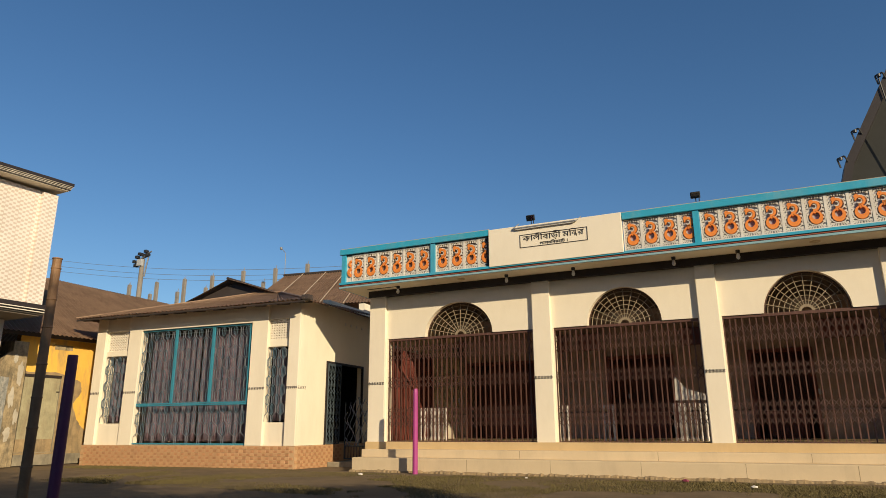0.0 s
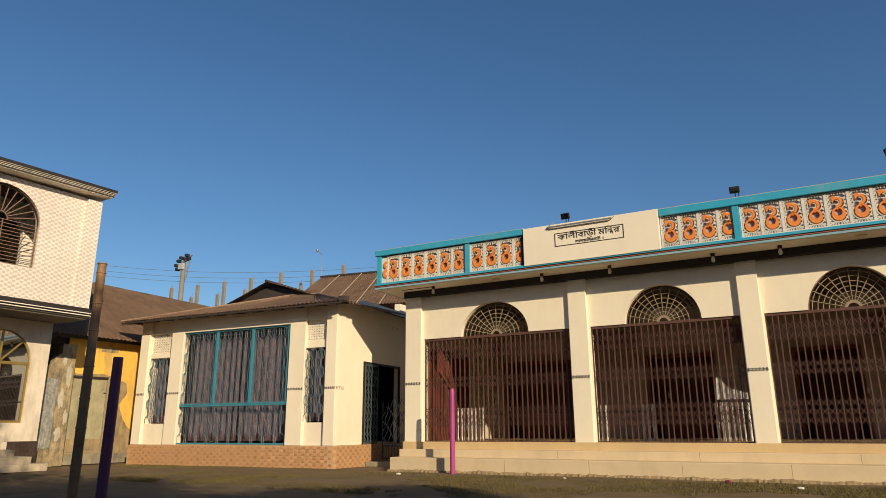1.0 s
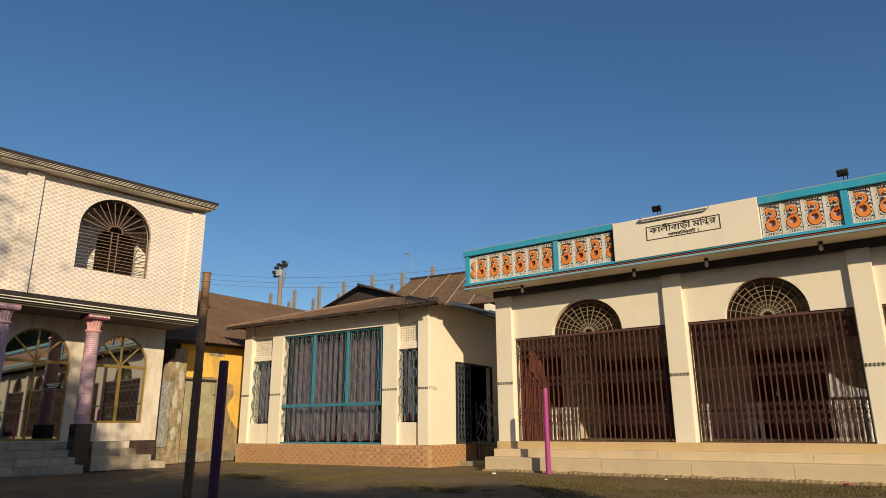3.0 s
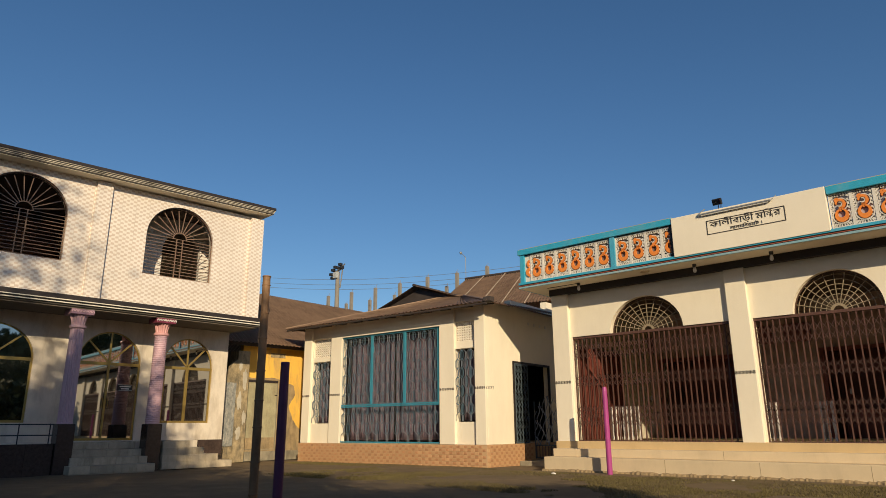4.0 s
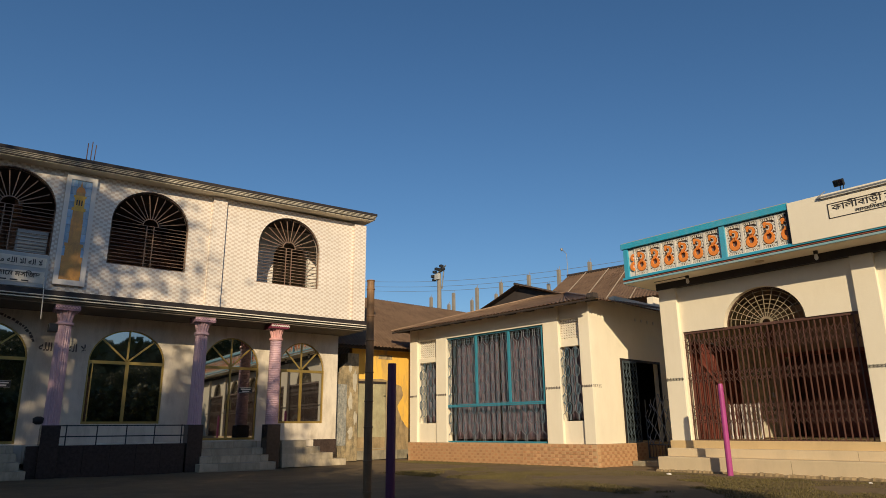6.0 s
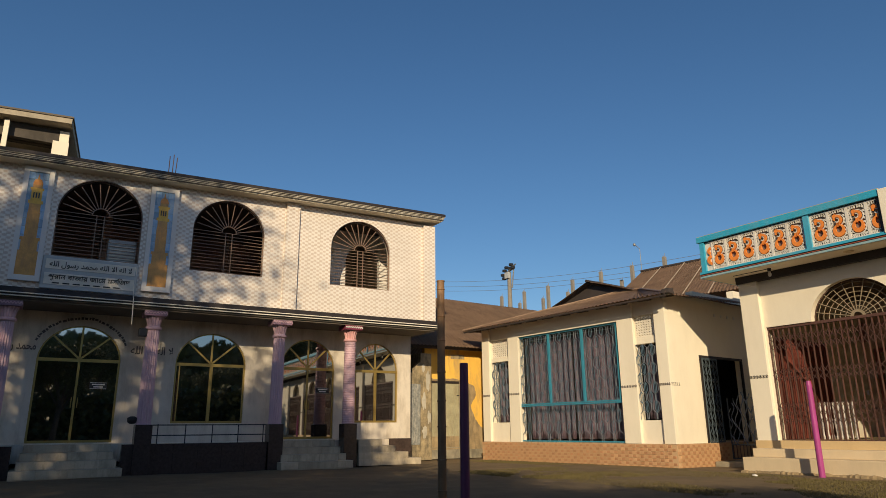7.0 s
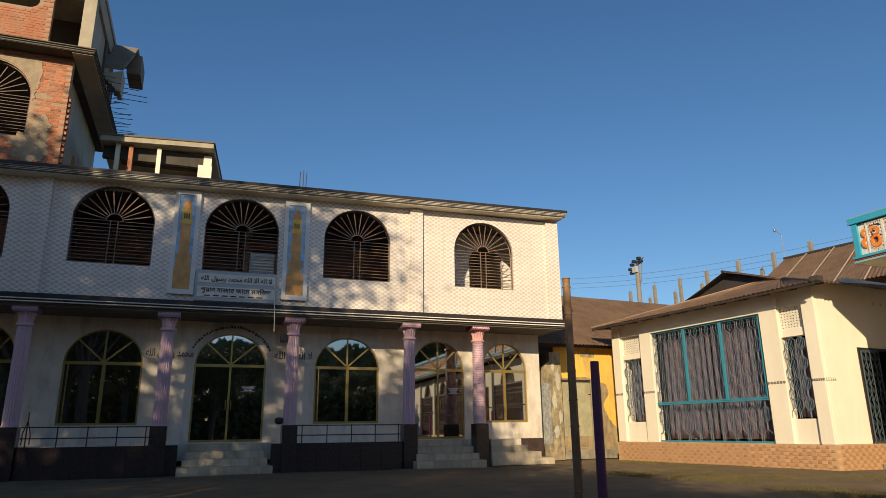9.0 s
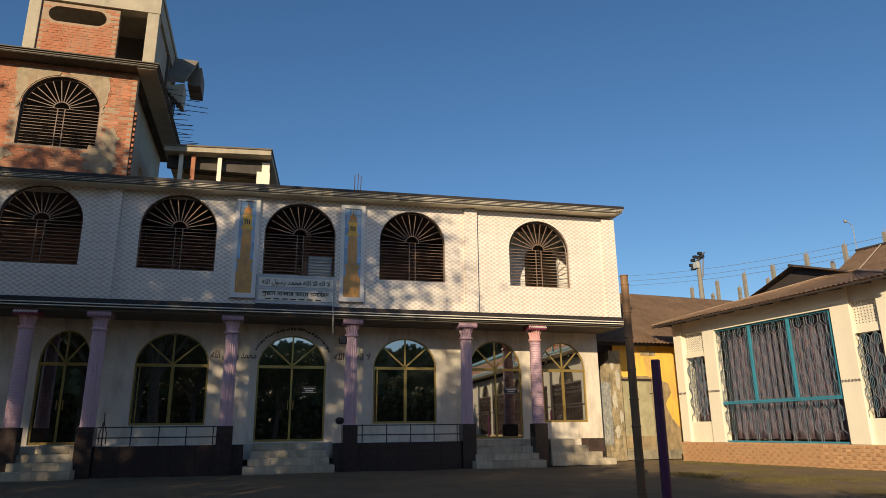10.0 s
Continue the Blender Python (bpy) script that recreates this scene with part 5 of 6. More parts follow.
lettering("board_lettering", "\uFEFB \uFE8D\uFEDF\uFEEA \uFE8D\uFEFB \uFE8D\uFEDF\uFEE0\uFEEA \uFEE3\uFEA4\uFEE4\uFEAA \uFEAD\uFEB3\uFEEE\uFEDD \uFE8D\uFEDF\uFEE0\uFEEA"[::-1], 0.18, 1.8, INK, nb, (0.78, MU - 0.084, 4.84), "dark Arabic lettering", 0.003)
bm = bmesh.new()
for k in range(7):
    box(bm, -0.02 + k * 0.22, 0.13 + k * 0.22, MU - 0.086, MU - 0.082, 4.425, 4.455)
part("small_line", bm, INK, nb)
single("hanging_wire", rods([((1.75, MU - 0.15, 4.55), (1.78, MU - 0.22, 4.1)), ((1.78, MU - 0.22, 4.1), (1.80, MU - 0.2, 3.55))], 0.012), LINEPAINT, FM, "thin pale wire hanging from the name board", "wire")

# arched inscription over the main door, unreadable: plain dark bars
ins = bmesh.new()
rng = random.Random(9)
a = 156.0
while a > 26:
    w = rng.uniform(2.0, 5.0)
    r, hb_ = 1.12 + rng.uniform(-0.012, 0.012), rng.uniform(0.045, 0.075)
    n = 3
    for k in range(n):
        p = [(0.84 + r * math.cos(radians(a - w * q / n)), 2.80 + (r - 0.08) * math.sin(radians(a - w * q / n))) for q in (k, k + 1)]
        flat_bar(ins, *p[0], *p[1], ML - 0.006, hb_, 0.006)
    a -= w + rng.uniform(0.7, 1.8)
single("arched_inscription", ins, INKFADE, FM, "faded dark inscription bars round the main door arch", "inscription", kind="stuff")
for words, width, u in (("\uFEE3\uFEA4\uFEE4\uFEAA \uFEAD\uFEB3\uFEEE\uFEDD \uFE8D\uFEDF\uFEE0\uFEEA", 1.20, -0.75), ("\uFEFB \uFE8D\uFEDF\uFEEA \uFE8D\uFEFB \uFE8D\uFEDF\uFEE0\uFEEA", 1.06, 2.53)):
    wi = thing("wall_inscription", FM, (u, ML, 3.0), "faded dark Arabic lettering on the marble beside the main door", "inscription", "door inscriptions")
    lettering("wall_lettering", words[::-1], 0.28, width, INKFADE, wi, (u, ML - 0.004, 2.99), "", 0.006)


# columns
def mosque_column(c, y, style, rail_side=0):
    t = thing("fluted_column", FM, (c, y, 0), "lilac-pink fluted column with wavy capital on a dark granite pedestal" if style == "flute" else "pink ringed column with wavy capital on a dark granite pedestal", "column", "veranda columns")
    part("pedestal", bevelled(boxes((c - 0.195, c + 0.195, y - 0.195, y + 0.195, -0.03, 1.16)), 0.01), GRANITE, t, "dark granite pedestal")
    z0, z1 = 1.16, 3.50
    if style == "flute":
        bm = lathe([(0.185, z0), (0.185, z0 + 0.02), (0.172, z0 + 0.04), (0.17, z0 + 0.8), (0.158, z1)], 72, (c, y), 0.13, 18)
    else:
        prof = []
        n = 46
        for k in range(n):
            z = z0 + (z1 - z0) * k / n
            d = (z1 - z0) / n
            r = 0.182 - 0.016 * k / n
            prof += [(r - 0.012, z), (r, z + d * 0.25), (r, z + d * 0.75), (r - 0.012, z + d * 0.99)]
        bm = lathe(prof, 28, (c, y))
    part("shaft", bm, PINK, t, smooth=False)
    part("neck_ring", lathe([(0.165, z1 - 0.01), (0.195, z1 + 0.01), (0.20, z1 + 0.04), (0.19, z1 + 0.07), (0.16, z1 + 0.08)], 32, (c, y)), CORAL if style == "ring" else PINK, t)
    part("capital", lathe([(0.155, z1 + 0.08), (0.165, z1 + 0.16), (0.19, z1 + 0.26), (0.225, z1 + 0.33)], 64, (c, y), 0.16, 14), CORAL if style == "ring" else PINK, t)
    part("abacus", bevelled(boxes((c - 0.27, c + 0.27, y - 0.27, y + 0.27, z1 + 0.33, ZS - 0.30)), 0.015), CRIMSON if style == "ring" else LILAC, t, "crimson capital block" if style == "ring" else "dull lilac capital block")
    bm = bmesh.new()
    n = 8
    for k in range(n):
        u0, u1 = c - 0.27 + 0.54 * k / n, c - 0.27 + 0.54 * (k + 0.5) / n
        u2 = c - 0.27 + 0.54 * (k + 1) / n
        flat_bar(bm, u0, z1 + 0.38, u1, z1 + 0.43, y - 0.285, 0.022, 0.016)
        flat_bar(bm, u1, z1 + 0.43, u2, z1 + 0.38, y - 0.285, 0.022, 0.016)
    part("zigzag_trim", bm, WHITE if style == "ring" else PINK, t, "white zigzag trim" if style == "ring" else "lilac zigzag trim")


CY = MU + 0.22
for c, st in ((-5.62, "ring"), (-3.99, "flute"), (-0.80, "flute"), (2.36, "flute"), (5.65, "flute"), (7.79, "ring"), (-8.6, "flute")):
    mosque_column(c, CY, st)

# granite faced veranda edge, railings and steps
for x0, x1 in ((-3.78, -0.32), (1.92, 5.44), (-9.5, -5.9)):
    vb = part("veranda_base", boxes((x0, x1, CY + 0.1, ML, 0.3, 0.715)), MARBLE, mosque, "veranda base faced with polished dark granite")
    n = max(1, round((x1 - x0) / 0.6))
    for k in range(n):
        u0, u1 = x0 + (x1 - x0) * k / n, x0 + (x1 - x0) * (k + 1) / n
        part("granite_slab", bevelled(boxes((u0 + 0.002, u1 - 0.002, CY - 0.10, CY + 0.1, -0.04, 0.70)), 0.004, 1), GRANITE, vb)
part("veranda_floor", boxes((-0.32, 1.92, CY + 0.6, ML, 0.3, 0.72)), MARBLE, mosque)
part("veranda_floor", boxes((5.44, 9.4, CY + 0.6, ML, 0.3, 0.72)), MARBLE, mosque)
part("veranda_floor", boxes((-5.9, -3.78, CY + 0.6, ML, 0.3, 0.72)), MARBLE, mosque)
for x0, x1, posts in ((-3.75, -1.0, 5), (2.58, 5.42, 5), (-8.3, -5.9, 4)):
    rl = thing("veranda_railing", FM, ((x0 + x1) / 2, CY, 0.71), "low thin steel pipe railing along the veranda", "railing", "veranda railings")
    for z in (0.90, 1.15):
        part("rail_pipe", rods([((x0, CY - 0.02, z), (x1, CY - 0.02, z))], 0.014, 8), LAMPBLACK, rl)
    for k in range(posts):
        u = x0 + 0.12 + (x1 - x0 - 0.2) * k / (posts - 1)
        part("rail_post", rods([((u, CY - 0.02, 0.70), (u, CY - 0.02, 1.17))], 0.014, 8), LAMPBLACK, rl)
single("iron_finial", rods([((-3.62, CY - 0.05, 0.72), (-3.62, CY - 0.05, 1.5)), ((-3.70, CY - 0.05, 1.0), (-3.62, CY - 0.05, 1.3)), ((-3.54, CY - 0.05, 1.0), (-3.62, CY - 0.05, 1.3)), ((-3.70, CY - 0.05, 1.0), (-3.70, CY - 0.05, 0.75)), ((-3.54, CY - 0.05, 1.0), (-3.54, CY - 0.05, 0.75))], 0.012), LAMPBLACK, FM, "small pointed iron finial on the veranda edge", "finial")


def stone_steps(x0, x1, rises, run, y_top, wide_first=0.0):
    st = thing("marble_steps", FM, ((x0 + x1) / 2, y_top - run * rises, 0), "pale marble clad entrance steps with dark joints", "steps", "entrance steps")
    for k in range(rises):
        z0, z1 = 0.72 * k / rises, 0.72 * (k + 1) / rises
        y0 = y_top - run * (rises - k)
        d = 0.05 * (rises - 1 - k) + (wide_first if k == 0 else 0)
        core = part("tread", boxes((x0 - d, x1 + d, y0 + 0.012, y_top + 0.02, z0 - 0.03, z1 - 0.012)), CONCRETE, st)
        n = max(2, round((x1 - x0) / 0.62))
        off = 0.5 if k % 2 else 0.0
        cuts = [x0 - d] + [x0 + (x1 - x0) * (j + 0.5 + off * 0.5) / n for j in range(n) if x0 + 0.1 < x0 + (x1 - x0) * (j + 0.5 + off * 0.5) / n < x1 - 0.1] + [x1 + d]
        for u0, u1 in zip(cuts, cuts[1:]):
            part("marble_slab", bevelled(boxes((u0 + 0.003, u1 - 0.003, y0, y_top + 0.02, z0 + 0.004, z1)), 0.004, 1), STEPMARBLE, st)


stone_steps(-0.10, 1.72, 4, 0.30, 18.9, 0.06)
stone_steps(5.90, 7.55, 4, 0.30, 18.95, 0.04)
stone_steps(-5.42, -4.25, 4, 0.30, 18.9, 0.0)
sd = thing("side_steps", FM, (8.7, 18.6, 0), "pale marble steps descending sideways at the veranda end", "steps")
for k in range(4):
    z1 = 0.72 * (k + 1) / 4
    part("marble_slab", bevelled(boxes((8.05, 10.05 - 0.42 * k, 18.05 + 0.02 * k, 19.35, 0.72 * k / 4, z1)), 0.005, 1), STEPMARBLE, sd)
single("loudspeaker", bevelled(boxes((2.02, 2.22, CY - 0.1, CY + 0.1, 3.32, 3.52)), 0.02), LAMPBLACK, FM, "small dark loudspeaker fixed under the veranda soffit", "loudspeaker")
bm = lathe([(0.05, 1.18), (0.11, 1.22), (0.12, 1.32), (0.05, 1.36)], 14, (2.10, CY + 0.02))
single("bundled_cloth", bm, BLACK, FM, "dark bundle resting on a pedestal", "bundle", smooth=True)

# brick stair tower on the roof
SIDEPLASTER = material("weathered_grey_plaster", (0.42, 0.37, 0.29), 0.9, var=0.15, scale=1.2, bump=0.2, dirt=(0.22, 0.19, 0.15), dirt_amount=0.6)
MORTAR = material("rough_brick_mortar", (0.36, 0.25, 0.17), 0.95, var=0.3, scale=5, bump=0.5, dirt=(0.36, 0.27, 0.18), dirt_amount=0.6)
PATCH = material("mortar_patch", (0.34, 0.27, 0.185), 0.95, var=0.35, scale=5, bump=0.6, dirt=(0.30, 0.15, 0.09), dirt_amount=0.7, dscale=3.5)
tw = thing("brick_tower", FM, (-5.6, 19.5, ZR + 0.25), "unfinished exposed brick tower storey with arched window on the mosque roof", "tower")
TY = 18.32
TZ0, TZ1 = 7.68, 10.78
TL, TR = -9.4, -3.82
part("tower_wall", plate(rect(TL, TR, TZ0, TZ1), [arch(-5.63, 0.965, 8.36, 9.50, 0.92)], TY + 0.012, TY + 0.25), MORTAR, tw, "mortared wall of exposed red brick")
side_w = plate([(18.57, TZ0), (24.6, TZ0), (24.6, TZ1), (18.57, TZ1)], [arch(21.3, 0.35, 8.2, 8.7, 0.4)], 0, 0.2)
bmesh.ops.transform(side_w, verts=side_w.verts, matrix=Matrix.Translation((TR - 0.22, 0, 0)) @ Matrix.Rotation(radians(90), 4, "Z"))
part("tower_side_wall", side_w, SIDEPLASTER, tw, "plastered side wall with a small arched window")
part("tower_back", boxes((TL, TR - 0.6, 24.4, 24.6, TZ0, TZ1)), DARKROOM, tw)
part("tower_floor", boxes((TL, TR - 0.6, TY + 0.25, 24.4, TZ0 - 0.02, TZ0 + 0.02)), DARKROOM, tw)
for k in range(12):
    part("toothed_brick", boxes((TR, TR + 0.07, TY + 0.05, TY + 0.17, TZ0 + 0.1 + 0.158 * k, TZ0 + 0.178 + 0.158 * k)), BRICKPIECE, tw)


def patch(cx, cz, rx, rz, seed, lift):
    """A thin smear of mortar with a ragged outline."""
    pts = []
    for k in range(90):
        a = 2 * math.pi * k / 90
        r = 1 + 0.45 * noise.noise((2.2 * math.cos(a), 2.2 * math.sin(a), seed)) + 0.20 * noise.noise((7 * math.cos(a), 7 * math.sin(a), seed)) + 0.10 * noise.noise((19 * math.cos(a), 19 * math.sin(a), seed))
        pts.append((cx + rx * r * math.cos(a), cz + rz * r * math.sin(a)))
    return plate(pts, [], TY - 0.003 - lift, TY + 0.02)


def spandrel(sgn, reach, seed):
    """Mortar left round one shoulder of the arch, ragged on its outer side."""
    pts = [(-5.63 + sgn * 0.99 * math.cos(radians(a)), 9.50 + 0.95 * math.sin(radians(a))) for a in range(-2, 84, 6)]
    pts.append((-5.63 + sgn * 0.08, 10.58))
    pts.append((-5.63 + sgn * (reach - 0.10), 10.58))
    for k in range(56):
        z = 10.54 - 0.021 * k
        step_ = 0.07 * round(1.5 * noise.noise((math.floor(z / 0.078) * 1.7, seed, 9.0)))
        pts.append((-5.63 + sgn * (reach + step_ + 0.12 * noise.noise((z * 3.0, seed, 0.0)) + 0.04 * noise.noise((z * 21.0, seed, 4.0)) - 0.16 * max(0.0, k / 55 - 0.35)), z))
    return plate(pts, [], TY - 0.004, TY + 0.02)


part("mortar_patch", spandrel(1, 1.13, 1.0), PATCH, tw, "rough mortar round the arch")
part("mortar_patch", spandrel(-1, 1.16, 5.0), PATCH, tw)
for n_, q in enumerate(((-4.52, 8.10, 0.42, 0.40, 1.0), (-4.34, 8.62, 0.20, 0.42, 2.0), (-6.9, 8.05, 0.3, 0.14, 7.0))):
    part("mortar_patch", patch(*q, 0.002 * n_), PATCH, tw)
part("tower_slab", bevelled(boxes((TL, -3.28, TY - 0.45, 24.9, 10.74, 10.92)), 0.01), DIRTYSHADESLAB, tw, "stained concrete slab")
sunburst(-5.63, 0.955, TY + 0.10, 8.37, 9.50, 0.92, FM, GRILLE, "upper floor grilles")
part("slab_soffit", boxes((TR + 0.02, -3.30, TY - 0.40, 24.8, 10.715, 10.738)), SIDEPLASTER, tw, "bare plaster underside of the slab")
for k, o in enumerate((0.015, 0.03, 0.05)):
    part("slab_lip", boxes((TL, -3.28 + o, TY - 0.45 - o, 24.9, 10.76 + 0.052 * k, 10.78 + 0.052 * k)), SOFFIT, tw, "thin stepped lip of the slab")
# open top storey
part("corner_post", bevelled(boxes((-6.80, -6.50, TY, TY + 0.3, 10.95, 13.1)), 0.01), CONCRETE, tw, "bare concrete post")
part("corner_post", bevelled(boxes((-3.77, -3.45, TY, TY + 0.3, 10.95, 13.1)), 0.01), CONCRETE, tw, "bare concrete post")
part("corner_post", bevelled(boxes((-3.77, -3.45, 22.0, 22.3, 10.95, 13.1)), 0.01), CONCRETE, tw, "bare concrete post")
part("top_beam", boxes((-6.82, -3.43, TY - 0.02, TY + 0.32, 12.74, 13.3)), CONCRETE, tw)
part("top_slab", boxes((-7.0, -3.40, TY - 0.06, 22.35, 13.3, 13.46)), CONCRETE, tw)
ov = [(-5.57 + 0.49 * (1 if -90 < a < 90 else -1) + 0.25 * math.cos(radians(a)), 12.36 + 0.24 * math.sin(radians(a))) for a in list(range(-89, 90, 22)) + list(range(91, 270, 22))]
part("infill_wall", plate(rect(-6.5, -4.50, 10.95, 12.74), [ov], TY + 0.06, TY + 0.2), MORTAR, tw, "brick infill with a long oval opening")
part("room_back", boxes((-6.8, -3.45, 20.6, 20.7, 10.95, 13.2)), DARKROOM, tw)
part("side_infill", boxes((-3.72, -3.52, 18.62, 22.0, 10.95, 12.75)), SIDEPLASTER, tw)
part("side_beam", boxes((-3.75, -3.44, 18.64, 22.3, 12.75, 13.3)), CONCRETE, tw)
# cantilevered stair flight, seen from below, its landing beam and saw-tooth treads
def prism(low, up):
    """A slab over four corners, raised by a vector."""
    bm = bmesh.new()
    a = [bm.verts.new(q) for q in low]
    b = [bm.verts.new(Vector(q) + Vector(up)) for q in low]
    bm.faces.new(a[::-1])
    bm.faces.new(b)
    for i in range(4):
        bm.faces.new((a[i], a[(i + 1) % 4], b[(i + 1) % 4], b[i]))
    return bm


# weathered stair concrete, coloured darker still for the shade beside the tower
STAIRSHADE = material("weathered_shaded_concrete", (0.20, 0.165, 0.13), 0.9, var=0.3, scale=2.5, bump=0.35, dirt=(0.09, 0.08, 0.07), dirt_amount=0.6)
part("stair_flight", prism([(-3.70, 20.8, 11.93), (-2.95, 20.8, 11.93), (-2.70, 21.75, 13.18), (-3.47, 21.75, 13.18)], (0, 0, 0.14)), STAIRSHADE, tw, "sloping concrete stair flight")
part("stair_landing", bevelled(boxes((-3.47, -2.70, 21.76, 23.0, 13.16, 13.34)), 0.015, 1), STAIRSHADE, tw, "cantilevered concrete landing")
part("landing_edge", boxes((-3.0, -2.58, 21.9, 23.0, 12.46, 13.15)), STAIRSHADE, tw)
saw = [(-2.94, 11.92), (-3.58, 11.74)]
for k in range(5):
    saw += [(-3.52 + 0.11 * k, 11.66 - 0.115 * k), (-3.44 + 0.11 * k, 11.66 - 0.115 * k)]
saw += [(-2.96, 11.20)]
part("landing_bracket", plate(saw, [], 20.8, 21.4), SIDEPLASTER, tw, "saw-tooth concrete stair bracket")
for k in range(7):
    part("upright_rod", rods([((-3.42 + 0.025 * k, 21.3 + 0.12 * (k % 3), 10.95), (-3.36 + 0.02 * k, 21.3 + 0.12 * (k % 3), 12.0))], 0.012, 5), GRILLE, tw)
for k, (z, e) in enumerate(((12.42, -2.62), (12.22, -2.60), (12.05, -2.58), (11.86, -2.32), (11.66, -2.30), (11.52, -2.85))):
    part("steel_rod", rods([((-3.3, 22.2, z), (e, 22.2 + 0.05 * (k % 2), z - 0.03))], 0.012, 5), GRILLE, tw)
rng = random.Random(3)
for k in range(22):
    yy = 19.3 + 0.235 * k
    bm = bmesh.new()
    bar(bm, (-3.4, yy, 10.90), (-2.85 + rng.uniform(-0.15, 0.25), yy + rng.uniform(-0.15, 0.15), 10.90 + rng.uniform(-0.06, 0.08)), 0.011, 5)
    part("steel_rod", bm, GRILLE, tw)

# roof shed and starter bars
sh = thing("roof_shed", FM, (-1.5, 21, ZR + 0.25), "low open concrete shed on the mosque roof", "shed")
# beam colour is dark to stand for shade below the shed roof
part("shed_front_beam", boxes((-3.2, -0.16, 20.72, 20.9, 8.98, 9.40)), DIRTYSHADESLAB, sh, "concrete beam coloured dark for the shade under the shed roof")
part("shed_roof", prism([(-3.25, 20.3, 9.34), (-0.10, 20.3, 9.50), (0.24, 23.5, 9.52), (-3.25, 23.5, 9.36)], (0, 0, 0.17)), CONCRETE, sh, "sloping concrete roof slab")
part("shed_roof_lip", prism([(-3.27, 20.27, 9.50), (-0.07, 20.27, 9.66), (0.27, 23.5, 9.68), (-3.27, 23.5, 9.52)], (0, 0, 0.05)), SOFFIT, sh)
part("shed_beam", boxes((-2.8, -0.15, 21.6, 21.8, 9.2, 9.42)), DIRTYSHADESLAB, sh)
for u, m in ((-2.78, CREAM), (-2.42, BRICKPIECE), (-1.64, CREAM)):
    part("shed_post", boxes((u - 0.06, u + 0.06, 20.5, 20.68, 7.67, 9.36)), m, sh)
part("shed_side_wall", boxes((-0.36, -0.12, 20.7, 23.4, 7.67, 9.38)), CREAM, sh)
part("shed_block", boxes((-0.50, -0.10, 20.42, 20.69, 7.67, 8.95)), CREAM, sh, "sunlit plaster block at the shed end")
part("shed_back_wall", boxes((-3.1, -0.4, 23.2, 23.4, 7.67, 9.42)), DARKROOM, sh)
for grp, pts in enumerate(((2.33, 2.42, 2.5), (5.1, 5.25, 5.4), (7.0, 7.15), (9.2, 9.3))):
    b = bmesh.new()
    for k, u in enumerate(pts):
        bar(b, (u, 18.3, ZR + 0.2), (u + 0.01 * k, 18.3, ZR + (0.85 if grp == 0 else 0.38) + 0.07 * (k % 2)), 0.012, 5)
    single("starter_bars", b, GRILLE, FM, "rusty steel starter bars on the roof edge", "rebar", "roof starter bars")

# ---- yellow house between mosque and shrine ----
yh = thing("yellow_house", FM, (12.8, 20.8, 0), "low yellow limewashed house with stained walls and a rusty tin roof", "house")
YY = 20.5
part("house_wall", plate(rect(11.55, 16.5, 0.0, 3.95), [rect(11.72, 12.96, 0.35, 2.55)], YY, YY + 0.2), YELLOW, yh, "yellow wall with damp stains")
PEEL = material("peeling_blue_grey_paint", (0.22, 0.225, 0.215), 0.85, var=0.6, scale=11.0, bump=0.6, dirt=(0.50, 0.46, 0.38), dirt_amount=0.95, dscale=8.0)
part("old_pier", boxes((11.12, 11.54, 20.02, YY + 0.2, 0.0, 3.5)), PIER, yh, "mossy flaking plaster pier")
part("old_wall", plate([(10.45, 0.0), (11.12, 0.0), (11.12, 3.22), (10.95, 3.08), (10.84, 2.88), (10.74, 2.82), (10.66, 2.6), (10.45, 2.55)], [], 20.03, 20.2), PIER, yh, "peeling patched wall with a broken top")
part("peeling_panel", plate([(10.66, 0.52), (10.86, 0.49), (11.10, 0.50), (11.105, 1.6), (11.11, 2.45), (10.9, 2.47), (10.70, 2.45), (10.69, 1.4)], [], 20.005, 20.03), PEEL, yh, "blue-grey painted panel, flaking white")
rng = random.Random(5)
damp = [(11.56, 0.0), (16.48, 0.0)]
for a, b in (((16.48, 0.9), (13.95, 1.0)), ((13.95, 1.0), (13.62, 1.3)), ((13.62, 1.3), (13.46, 1.8)), ((13.46, 1.8), (13.68, 2.2)), ((13.68, 2.2), (13.62, 2.46)), ((13.62, 2.46), (13.12, 2.66)), ((13.12, 2.66), (11.58, 2.72))):
    for k in range(14):
        f = k / 14
        x, z = a[0] + (b[0] - a[0]) * f, a[1] + (b[1] - a[1]) * f
        damp.append((x + 0.05 * noise.noise((z * 5.0, x * 3.0, 1.0)) + rng.uniform(-0.006, 0.006), z + 0.07 * noise.noise((x * 5.0, z * 2.0, 0)) + rng.uniform(-0.012, 0.012)))
damp.append((11.56, 2.70))
part("damp_plaster", plate(damp, [rect(11.72, 12.96, 0.35, 2.55)], YY - 0.006, YY + 0.004), DAMP, yh, "damp grey plaster where the limewash has gone")
